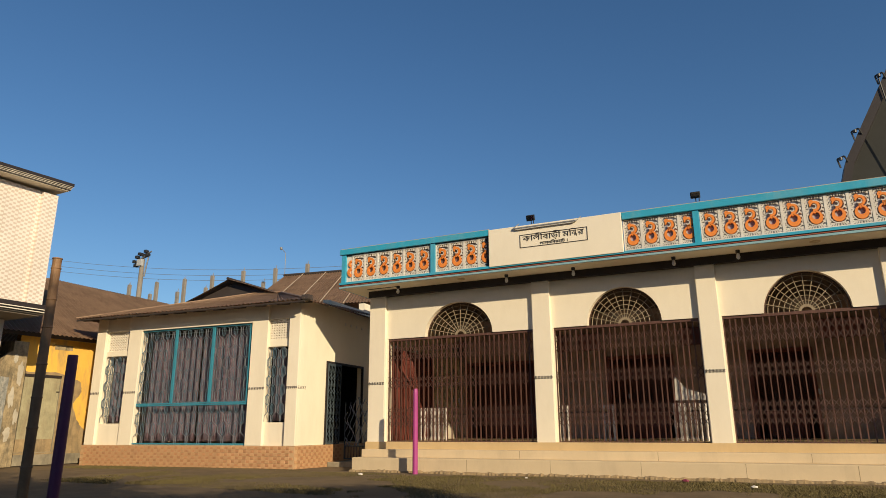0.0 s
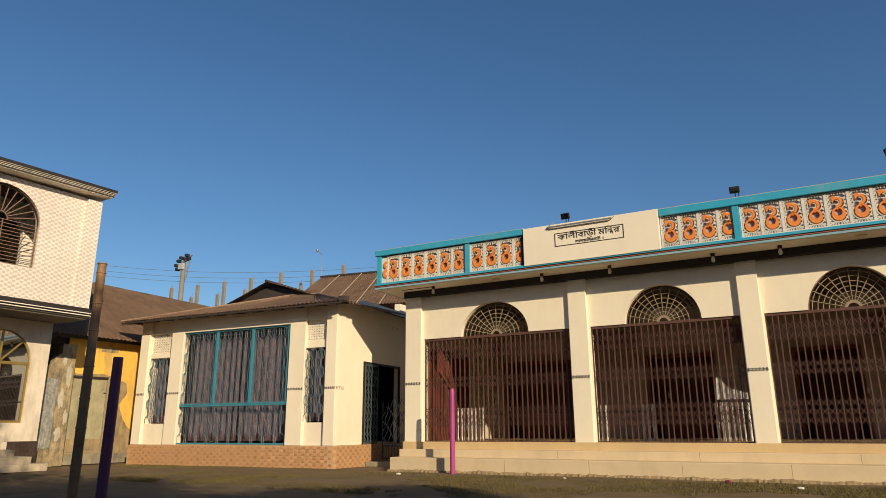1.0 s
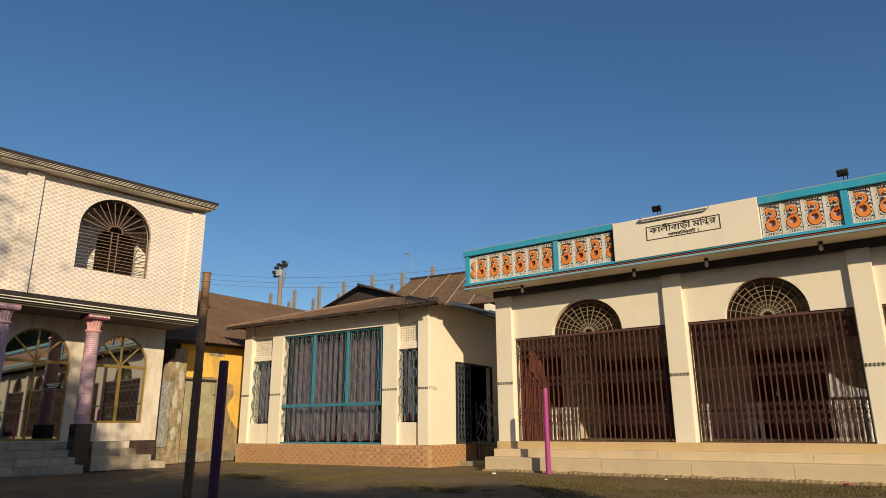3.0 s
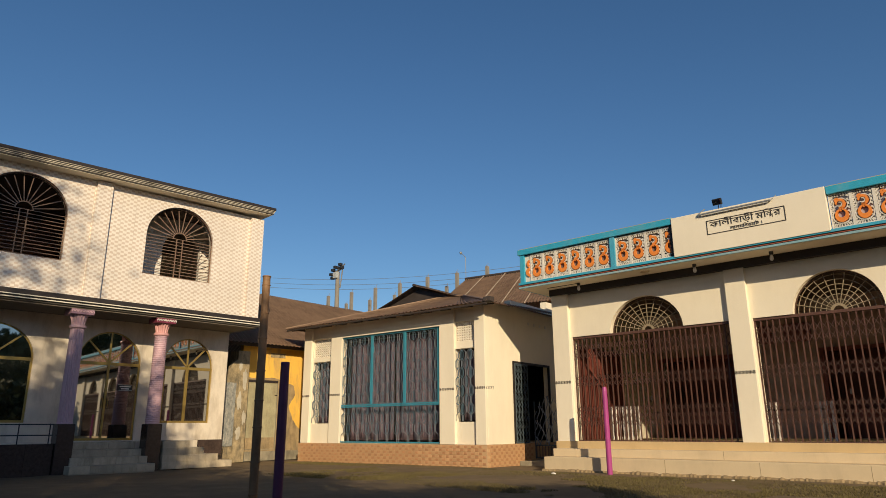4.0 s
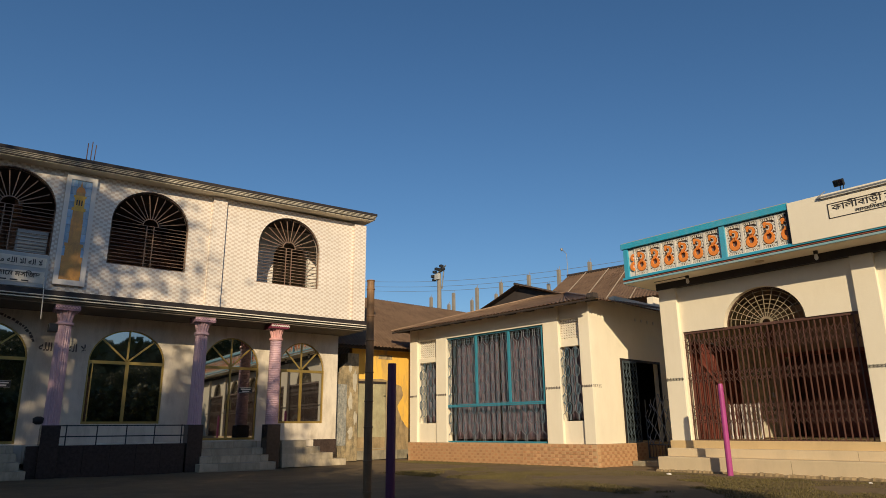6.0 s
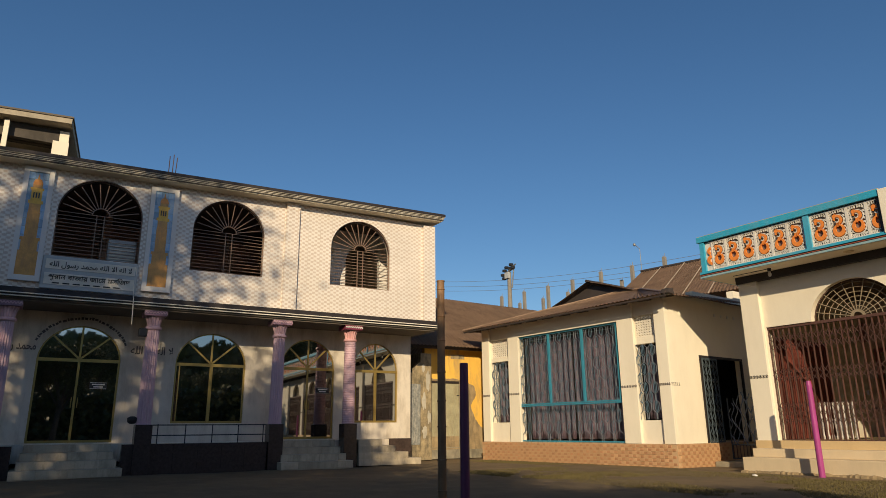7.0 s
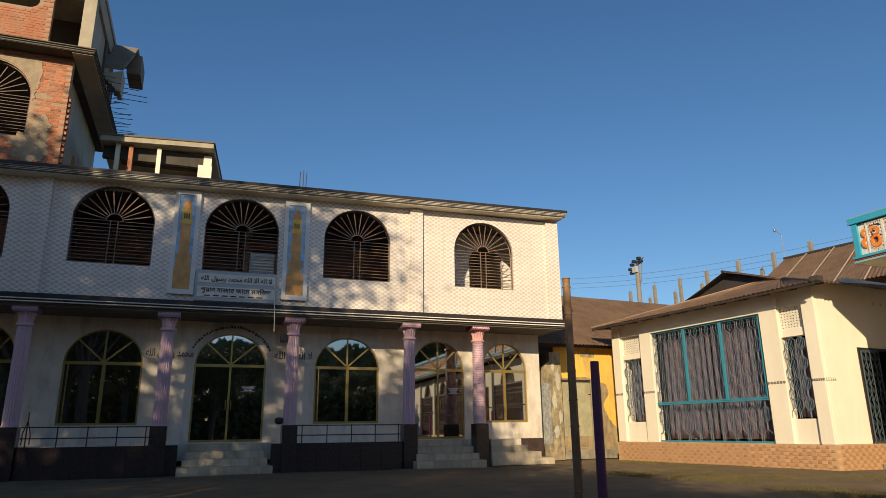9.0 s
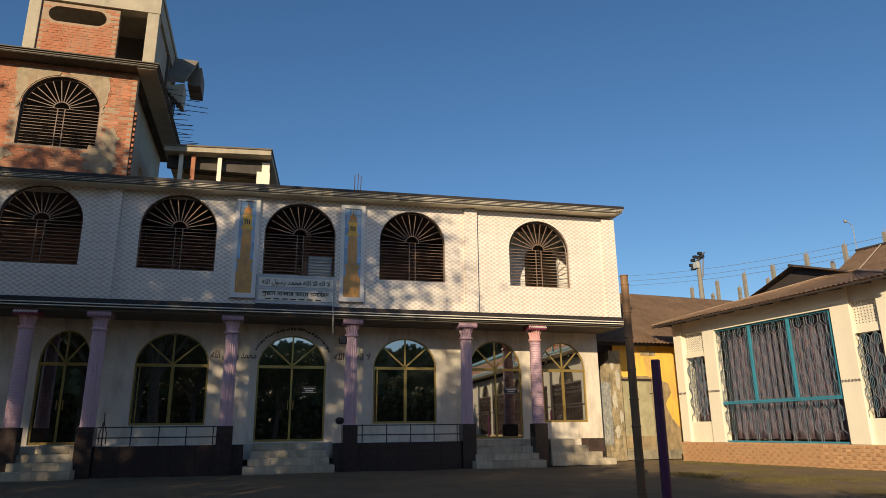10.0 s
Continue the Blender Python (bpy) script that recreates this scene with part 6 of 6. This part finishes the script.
for n_, (cx, cz, rx, rz) in enumerate(((11.26, 1.9, 0.09, 0.25), (11.40, 2.6, 0.08, 0.3), (11.28, 0.9, 0.10, 0.18), (11.44, 1.35, 0.06, 0.22), (11.22, 3.0, 0.06, 0.12))):
    pts = [(cx + rx * (1 + 0.5 * noise.noise((1.7 * math.cos(k * 0.21), 1.7 * math.sin(k * 0.21), n_ * 3.0))) * math.cos(k * 0.21), cz + rz * (1 + 0.5 * noise.noise((1.7 * math.cos(k * 0.21), 1.7 * math.sin(k * 0.21), n_ * 3.0))) * math.sin(k * 0.21)) for k in range(30)]
    part("plaster_flake", plate(pts, [], 20.012 - 0.002 * n_, 20.022), FLAKE, yh, "whitish flake of old plaster")
dr = part("tin_door", boxes((11.722, 12.958, YY + 0.008, YY + 0.05, 0.352, 2.548)), TINDOOR, yh, "closed faded tin door in two leaves")
part("door_seam", boxes((12.325, 12.345, YY + 0.002, YY + 0.008, 0.74, 2.54)), MOSSY, dr)
part("door_board", boxes((11.75, 12.93, YY - 0.004, YY + 0.008, 0.37, 0.74)), DAMP, dr, "stained board across the door foot")
for k in range(9):
    part("door_rib", boxes((11.80 + 0.13 * k, 11.83 + 0.13 * k, YY + 0.003, YY + 0.008, 0.76, 2.52)), TINDOOR, dr)
part("door_bolt", boxes((12.86, 12.95, YY - 0.02, YY + 0.003, 2.12, 2.15)), BLACK, dr)
part("door_frame", boxes((11.715, 11.74, YY - 0.01, YY + 0.06, 0.35, 2.55), (12.94, 12.965, YY - 0.01, YY + 0.06, 0.35, 2.55), (11.74, 12.94, YY - 0.004, YY + 0.06, 0.335, 0.37)), MOSSY, yh)
part("door_lintel", boxes((11.68, 12.96, YY - 0.02, YY + 0.06, 2.55, 2.63)), BLACK, yh)
part("wall_foot", boxes((11.05, 16.5, YY - 0.06, YY, 0.0, 0.3)), MOSSY, yh)
part("wall_vent", boxes((12.62, 13.20, YY - 0.01, YY + 0.005, 3.42, 3.57)), PIER, yh, "blocked wall vent")
part("roof_sheet", sheet((10.2, 19.9, 3.78), (19.5, 19.9, 3.78), (19.5, 24.0, 6.26), (10.2, 24.0, 6.44), 64, 0.02), TIN, yh, "rusty corrugated tin roof")
part("roof_sheet", sheet((10.2, 28.0, 4.0), (19.5, 28.0, 4.0), (19.5, 24.0, 6.26), (10.2, 24.0, 6.44), 64, 0.02), TIN, yh)
# dark strip added for the shadow line at the top of the wall
part("eave_shadow_strip", boxes((10.6, 17.3, 20.1, 20.16, 3.70, 3.90)), DARKTIN, yh)
# black colour here stands for shade in the gap beside the mosque
part("side_wall", boxes((10.6, 10.75, 20.25, 24, 0, 4.2)), SHADEBLACK, yh, "side wall coloured black for the shaded gap")
part("back_wall", boxes((10.6, 17.3, 27.0, 27.2, 0, 4.3)), MOSSY, yh)
# dark rod added to draw the shadow line along the shrine's edge
single("edge_shadow_rod", rods([((13.62, YY - 0.6, 0.0), (13.62, YY - 0.6, 3.9))], 0.04, 8), LAMPBLACK, FM, "dark upright rod standing for the shadow line at the shrine corner", "pipe")

STUMP = material("grey_old_concrete", (0.24, 0.215, 0.185), 0.9, var=0.2, scale=2, bump=0.3)
# ---- far unfinished building, pole and wires ----
fb = thing("unfinished_building", FS, (-26, 32, 0), "unfinished concrete building with a row of bare columns on its roof", "building")
part("main_block", boxes((-36, -17, 30.5, 40, 0, 7.2)), CONCRETE, fb)
for u, v, d in ((-33.1, 9.65, 0), (-30.9, 9.62, 0), (-28.76, 9.63, 0), (-26.7, 9.63, 0), (-24.5, 9.73, 0), (-22.3, 9.66, 0), (-20.2, 9.72, 0), (-33.44, 9.45, 2), (-31.17, 9.42, 2), (-28.93, 9.5, 2), (-24.6, 9.5, 2)):
    bm = boxes((u - 0.085, u + 0.085, 30 + d, 30.17 + d, 7.2, v))
    for k in (-0.05, 0.04):
        bar(bm, (u + k, 30.1 + d, v), (u + k * 1.3, 30.1 + d, v + 0.16 + k), 0.014, 5)
    part("bare_column", bm, STUMP, fb)
ant = thing("roof_antenna", FS, (-21.6, 30, 7.2), "thin pale pole with a small cup on top", "antenna")
part("mast", rods([((-21.6, 30, 7.0), (-21.62, 30, 10.45)), ((-21.62, 30, 10.45), (-21.9, 30, 10.75))], 0.018), GREYMETAL, ant)
part("cup", lathe([(0.03, 10.68), (0.07, 10.74), (0.08, 10.82), (0.03, 10.85)], 10, (-21.95, 30)), GREYMETAL, ant)
up_ = thing("utility_pole", FS, (-32.1, 29.5, 0), "concrete utility pole with a cluster of lamps on top", "utility pole")
part("pole", lathe([(0.21, 0), (0.13, 11.0)], 14, (-31.65, 29.5)), STUMP, up_)
part("cable_box", bevelled(boxes((-31.85, -31.5, 29.25, 29.45, 10.55, 10.95)), 0.02), GREYBOARD, up_)
part("cross_arm", rods([((-32.20, 29.5, 10.9), (-31.10, 29.5, 11.2)), ((-31.20, 29.5, 11.1), (-31.40, 29.5, 9.9)), ((-32.10, 29.4, 10.8), (-30.90, 29.4, 11.4))], 0.045), GREYMETAL, up_)
for a, z in ((-32.12, 10.85), (-31.95, 11.12), (-31.75, 11.3), (-31.5, 11.22), (-31.3, 11.42), (-31.15, 11.2), (-32.0, 10.6)):
    part("lamp_head", bevelled(boxes((a - 0.10, a + 0.10, 29.25, 29.5, z - 0.09, z + 0.09)), 0.03), LAMPBLACK, up_)
for z, z2 in ((11.3, 9.5), (10.9, 9.2), (10.55, 8.95)):
    pts = []
    for k in range(25):
        f = k / 24
        pts.append((-46 + 34 * f, 29.6 + 1.0 * f, (z + 1.7) + (z2 - 0.2 - z - 1.7) * f - 0.9 * math.sin(math.pi * f)))
    bm = tube(pts, 0.011, 5)
    single("overhead_wire", bm, GREYMETAL, FS, "dull overhead wire sagging past the utility pole", "wire", "overhead wires")

# ---- poles on the lawn ----
bm = bmesh.new()
prof = []
z = -0.2
k = 0
while z < 3.16:
    h = 0.36 + 0.05 * (k % 3)
    r = 0.062 - 0.006 * z / 3
    e = min(z + h, 3.16)
    prof += [(r, z + 0.012), (r * 0.97, (z + e) / 2), (r, e - 0.012), (r * 1.14, e - 0.004), (r * 1.10, e + 0.006)]
    z = e
    k += 1
bp = single("bamboo_pole", lathe(prof, 14, (-8.45, 5.05)), BAMBOO, FW, "dark upright bamboo pole with knobbed joints standing in the lawn", "pole")
bm = lathe([(0.066, -0.2), (0.064, 1.2), (0.060, 1.875), (0.054, 1.89)], 16, (0, 0))
pp = single("purple_pole", bm, PURPLE, FW, "dark purple painted pole standing in the lawn", "pole", "painted poles")
pp.matrix_world = Matrix.Translation((-7.97, 5.12, -0.2)) @ Matrix.Rotation(radians(0.6), 4, "Y")
bm = lathe([(0.062, -0.15), (0.060, 1.0), (0.056, 1.80), (0.045, 1.89)], 16, (-7.48, 14.16))
single("magenta_pole", bm, MAGENTA, FT, "bright magenta painted pole in front of the temple steps", "pole", "painted poles")
single("magenta_pole", lathe([(0.062, -0.15), (0.060, 1.0), (0.056, 1.80), (0.045, 1.89)], 16, (3.45, 14.16)), MAGENTA, FT, "bright magenta painted pole in front of the temple steps", "pole", "painted poles")


# ---- trees behind the walker, which shade the courtyard ----
def tree_meshes(seed, h, spread, leaves):
    rng = random.Random(seed)
    tb = bmesh.new()
    tips = []

    def limb(a, b, r0, r1):
        a, b = Vector(a), Vector(b)
        q = (b - a).to_track_quat("Z", "Y").to_matrix()
        rings = [[tb.verts.new(p + q @ Vector((r * math.cos(math.pi * i / 4), r * math.sin(math.pi * i / 4), 0))) for i in range(8)] for p, r in ((a, r0), (b, r1))]
        for i in range(8):
            tb.faces.new((rings[0][i], rings[0][(i + 1) % 8], rings[1][(i + 1) % 8], rings[1][i]))

    top = Vector((rng.uniform(-0.4, 0.4), rng.uniform(-0.4, 0.4), h * 0.45))
    limb((0, 0, -0.2), top, 0.38, 0.24)
    for k in range(9):
        an = k * 2.4 + rng.uniform(-0.3, 0.3)
        e = top + Vector((math.cos(an), math.sin(an), 0)) * spread * rng.uniform(0.35, 0.75) + Vector((0, 0, h * rng.uniform(0.08, 0.42)))
        limb(top + Vector((0, 0, rng.uniform(-1.5, 0))), e, 0.16, 0.06)
        tips.append(e)
        for j in range(3):
            e2 = e + Vector((rng.uniform(-1, 1), rng.uniform(-1, 1), rng.uniform(-0.3, 0.9))) * spread * 0.38
            limb(e, e2, 0.06, 0.02)
            tips.append(e2)
    vs, fs = [], []
    while len(fs) < leaves:
        t = rng.choice(tips)
        p = t + Vector((rng.gauss(0, 1), rng.gauss(0, 1), rng.gauss(0, 0.75))) * spread * 0.19
        if p.z < 0.76 * h and rng.random() < 0.73:
            continue
        s = rng.uniform(0.07, 0.15)
        u = Vector((rng.uniform(-1, 1), rng.uniform(-1, 1), rng.uniform(-0.6, 0.6))).normalized() * s
        w = u.cross(Vector((rng.uniform(-1, 1), rng.uniform(-1, 1), rng.uniform(-1, 1)))).normalized() * s * 0.55
        b0 = len(vs)
        vs += [p - u, p + w, p + u, p - w]
        fs.append((b0, b0 + 1, b0 + 2, b0 + 3))
    me = bpy.data.meshes.new("crown")
    me.from_pydata([tuple(v) for v in vs], [], fs)
    me.materials.append(LEAF)
    return finish(tb, "trunk", BARK, True), me


TREES = [tree_meshes(11, 13.5, 4.2, 20000), tree_meshes(23, 12.0, 3.8, 20000)]


def tree(x, y, k, s, turn):
    ob = new("shade_tree")
    ob.matrix_world = Matrix.Translation((x, y, 0)) @ Matrix.Rotation(turn, 4, "Z") @ Matrix.Scale(s, 4)
    tagged(ob, "tall leafy shade tree with dense dark green crown by the courtyard", "tree", "courtyard trees")
    for n, me in zip(("trunk", "crown"), TREES[k]):
        o = new(n, me)
        o.parent = ob


SHADE_ROW = ((1.0, -8.9, 1, 0.87, 0.3), (1.3, -5.5, 1, 0.94, 2.6), (0.5, -12.7, 0, 1.20, 1.4), (1.0, -17.2, 0, 1.04, 2.2), (-0.5, -20.8, 1, 1.22, 0.9), (1, -24.8, 0, 1.12, 3.0), (0, -28.8, 1, 1.25, 4.4))
LAWN_TREES = ((5.3, 1.0, 1, 0.50, 1.2), (5.6, -1.4, 0, 0.48, 3.6))
FAR_TREES = ((11, -8, 1, 0.90, 2.0), (12.5, -4.5, 0, 0.66, 0.7), (14, -12, 0, 0.9, 4.0), (15, -17, 1, 1.0, 0.2), (13, -22, 0, 1.0, 5.1),
                         (20, -6, 0, 0.70, 3.3), (22, 0.5, 1, 0.60, 5.0), (24, 9, 0, 0.50, 1.1), (25, 3.5, 1, 0.70, 0.1), (26, 15, 1, 0.56, 2.5), (25, 21, 0, 0.8, 4.1), (19, -13, 1, 1.0, 1.9), (22, -19, 0, 1.0, 2.8), (30, 27, 1, 1.1, 0.5))
for x, y, k, s, turn in SHADE_ROW + LAWN_TREES + FAR_TREES:
    tree(x, y, k, s, turn)

# ---- plain boundary wall closing the courtyard behind the walker ----
rng = random.Random(31)
vs, fs = [], []
for k in range(26000):
    p = Vector((15.4 + rng.gauss(0, 0.55), rng.uniform(-33, 25), 0))
    p.z = rng.uniform(0.1, 1) ** 0.8 * (3.9 + 1.0 * noise.noise((p.y * 0.35, 3, 0)) + 0.6 * noise.noise((p.y * 1.3, 7, 0)))
    q = rng.uniform(0.16, 0.32)
    a = Vector((rng.uniform(-1, 1), rng.uniform(-1, 1), rng.uniform(-0.7, 0.7))).normalized() * q
    b = a.cross(Vector((rng.uniform(-1, 1), rng.uniform(-1, 1), rng.uniform(-1, 1)))).normalized() * q * 0.6
    n = len(vs)
    vs += [p - a, p + b, p + a, p - b]
    fs.append((n, n + 1, n + 2, n + 3))
for k in range(26000):
    p = Vector((44 + rng.gauss(0, 2.5), rng.uniform(-70, 80), 0))
    p.z = rng.uniform(0.0, 1) ** 0.8 * (10.5 + 3.0 * noise.noise((p.y * 0.12, 3, 0)) + 1.5 * noise.noise((p.y * 0.6, 7, 0)))
    q = rng.uniform(0.5, 0.9)
    a = Vector((rng.uniform(-0.4, 0.4), rng.uniform(-1, 1), rng.uniform(-0.9, 0.9))).normalized() * q
    b = a.cross(Vector((1, rng.uniform(-0.5, 0.5), rng.uniform(-0.5, 0.5)))).normalized() * q * 0.7
    n = len(vs)
    vs += [p - a, p + b, p + a, p - b]
    fs.append((n, n + 1, n + 2, n + 3))
me = bpy.data.meshes.new("hedge")
me.from_pydata([tuple(v) for v in vs], [], fs)
me.materials.append(LEAF)
tagged(new("hedge", me), "dense green hedge and far woods beyond the courtyard boundary", "hedge", kind="stuff")
single("wall_east", boxes((17.0, 17.25, -34.0, 26.0, -0.1, 2.6)), MOSSY, FW, "plain weathered courtyard boundary wall", "wall", kind="structure")
single("wall_south", boxes((-30.0, 17.0, -34.25, -34.0, -0.1, 2.6)), MOSSY, FW, "plain weathered courtyard boundary wall", "wall", kind="structure")


# ---- short grass on the lawn ----
rng = random.Random(17)
vs, fs = [], []
while len(fs) < 112000:
    x, y = rng.uniform(-19, 6), rng.uniform(9.0, 14.4)
    foot = 14.0 + (x + 11.97) * 0.1075 - 0.06
    near_shrine = x < -11.5 and foot - 1.0 - 0.5 * noise.noise((x * 0.6, 2, 8.0)) < y < foot
    if not near_shrine and (noise.noise((x * 0.5, y * 0.5, 2.0)) + 0.35 * noise.noise((x * 2.1, y * 2.1, 5.0)) < -0.12 or x < -14.5 and y < 12.5 or y - x * 0.0489 > 14.05 - 0.5 * noise.noise((x * 0.9, 0, 8.0))):
        continue
    hgt = rng.uniform(0.004, 0.026)
    an = rng.uniform(0, 6.28)
    dx, dy = 0.007 * math.cos(an), 0.007 * math.sin(an)
    n = len(vs)
    z = -0.03
    vs += [(x - dx, y - dy, z), (x + dx, y + dy, z), (x + rng.uniform(-0.03, 0.03), y + rng.uniform(-0.03, 0.03), z + 0.02 + hgt)]
    fs.append((n, n + 1, n + 2))
me = bpy.data.meshes.new("grass")
me.from_pydata(vs, [], fs)
me.materials.append(GRASS)
tagged(new("grass", me), "short patchy dry grass on the courtyard lawn", "grass", kind="stuff")
for (x, y, m, sz) in ((-1.6, 13.9, CRIMSON, 0.06), (-0.4, 12.9, WHITE, 0.05), (-8.4, 13.3, WHITE, 0.05), (-4.6, 13.5, WHITE, 0.03)):
    bm = bmesh.new()
    bmesh.ops.create_icosphere(bm, subdivisions=1, radius=sz)
    for v in bm.verts:
        v.co = Vector((v.co.x * 1.3 + x, v.co.y + y, max(0.0, v.co.z * 0.5 + 0.015) + 0.01 * noise.noise(v.co * 40)))
    single("paper_scrap", bm, m, FT, "crumpled scrap of litter lying on the grass", "litter", "lawn litter")


# ---- bricks of the shrine base, each its own piece ----
bl, bh = 0.238, 0.0840
BP = finish(bevelled(boxes((0.004, 0.134, -0.012, 0.012, 0.003, bh - 0.003)), 0.003, 1), "brick", CLAD)
BD = finish(bevelled(boxes((0.138, bl - 0.002, -0.012, 0.012, 0.012, bh - 0.012)), 0.003, 1), "brick", CLADDARK)
base_ob = [o for o in shrine.children if o.name.startswith("base")][0]
pale = bmesh.new()
for r in range(7):
    z = -0.02 + r * bh
    x = -17.30 + (0.119 if r % 2 else 0)
    while x < -10.0 - bl:
        share("brick", BD, base_ob, (x, SF + 0.012, z))
        if x > -12.4:
            share("brick", BP, base_ob, (x, SF + 0.012, z))
        else:
            box(pale, x + 0.004, x + 0.134, SF, SF + 0.024, z + 0.003, z + bh - 0.003)
        x += bl
part("pale_bricks", pale, CLAD, base_ob)["kind"] = "stuff"
side_bricks, side_pale = bmesh.new(), bmesh.new()
for r in range(7):
    z = -0.02 + r * bh
    y = SF + 0.02 + (0.119 if r % 2 else 0)
    while y < 16.8:
        box(side_pale, -10.005, -9.985, y + 0.004, y + 0.134, z + 0.003, z + bh - 0.003)
        box(side_bricks, -10.005, -9.985, y + 0.138, min(y + bl - 0.002, 17.0), z + 0.012, z + bh - 0.012)
        y += bl
part("side_bricks", side_pale, CLAD, base_ob)["kind"] = "stuff"
part("side_bricks", side_bricks, CLADDARK, base_ob)["kind"] = "stuff"

# ---- bricks of the roof tower: the nearer ones each a piece, the rest joined ----
TB = finish(bevelled(boxes((-0.118, 0.118, -0.02, 0.02, 0.004, 0.070)), 0.004, 1), "brick", BRICKPIECE)
tower_face = [o for o in tw.children if o.name.startswith("tower_wall")][0]
infill = [o for o in tw.children if o.name.startswith("infill_wall")][0]
rng = random.Random(41)
rest = bmesh.new()
count = 0


def in_arch(x, z, c, w, z0, zs, h):
    if z + 0.07 < z0 or abs(x - c) > w + 0.11:
        return False
    if z < zs:
        return True
    return ((abs(x - c) - 0.08) / w) ** 2 + ((z - zs) / h) ** 2 < 1.0


row = 0
z = TZ0 + 0.01
while z < TZ1 - 0.07:
    x = TR - 0.12 - (0.125 if row % 2 else 0.0)
    while x > -8.7:
        if not in_arch(x, z, -5.63, 0.97, 8.36, 9.50, 0.93) and rng.random() > 0.02:
            dy = rng.uniform(-0.001, 0.009)
            if x > -5.2 and count < 295:
                share("brick", TB, tower_face, (x, TY + 0.022 + dy, z))
                count += 1
            else:
                box(rest, x - 0.118, x + 0.118, TY + 0.002 + dy, TY + 0.04, z + 0.004, z + 0.070)
        x -= 0.25
    z += 0.078
    row += 1
part("brickwork", rest, BRICKREST, tower_face, "weathered red bricks in mortar")["kind"] = "stuff"
rest = bmesh.new()
row = 0
z = 10.96
while z < 12.66:
    x = -4.63 - (0.125 if row % 2 else 0.0)
    while x > -6.40:
        dx, dz = max(abs(x + 5.57) - 0.49, 0.0), z + 0.035 - 12.36
        if math.hypot(max(dx - 0.10, 0), dz) > 0.29:
            dy = rng.uniform(-0.001, 0.009)
            box(rest, x - 0.118, x + 0.118, TY + 0.048 + dy, TY + 0.08, z + 0.004, z + 0.070)
        x -= 0.25
    z += 0.078
    row += 1
part("brickwork", rest, BRICKREST, infill, "weathered red bricks in mortar")["kind"] = "stuff"
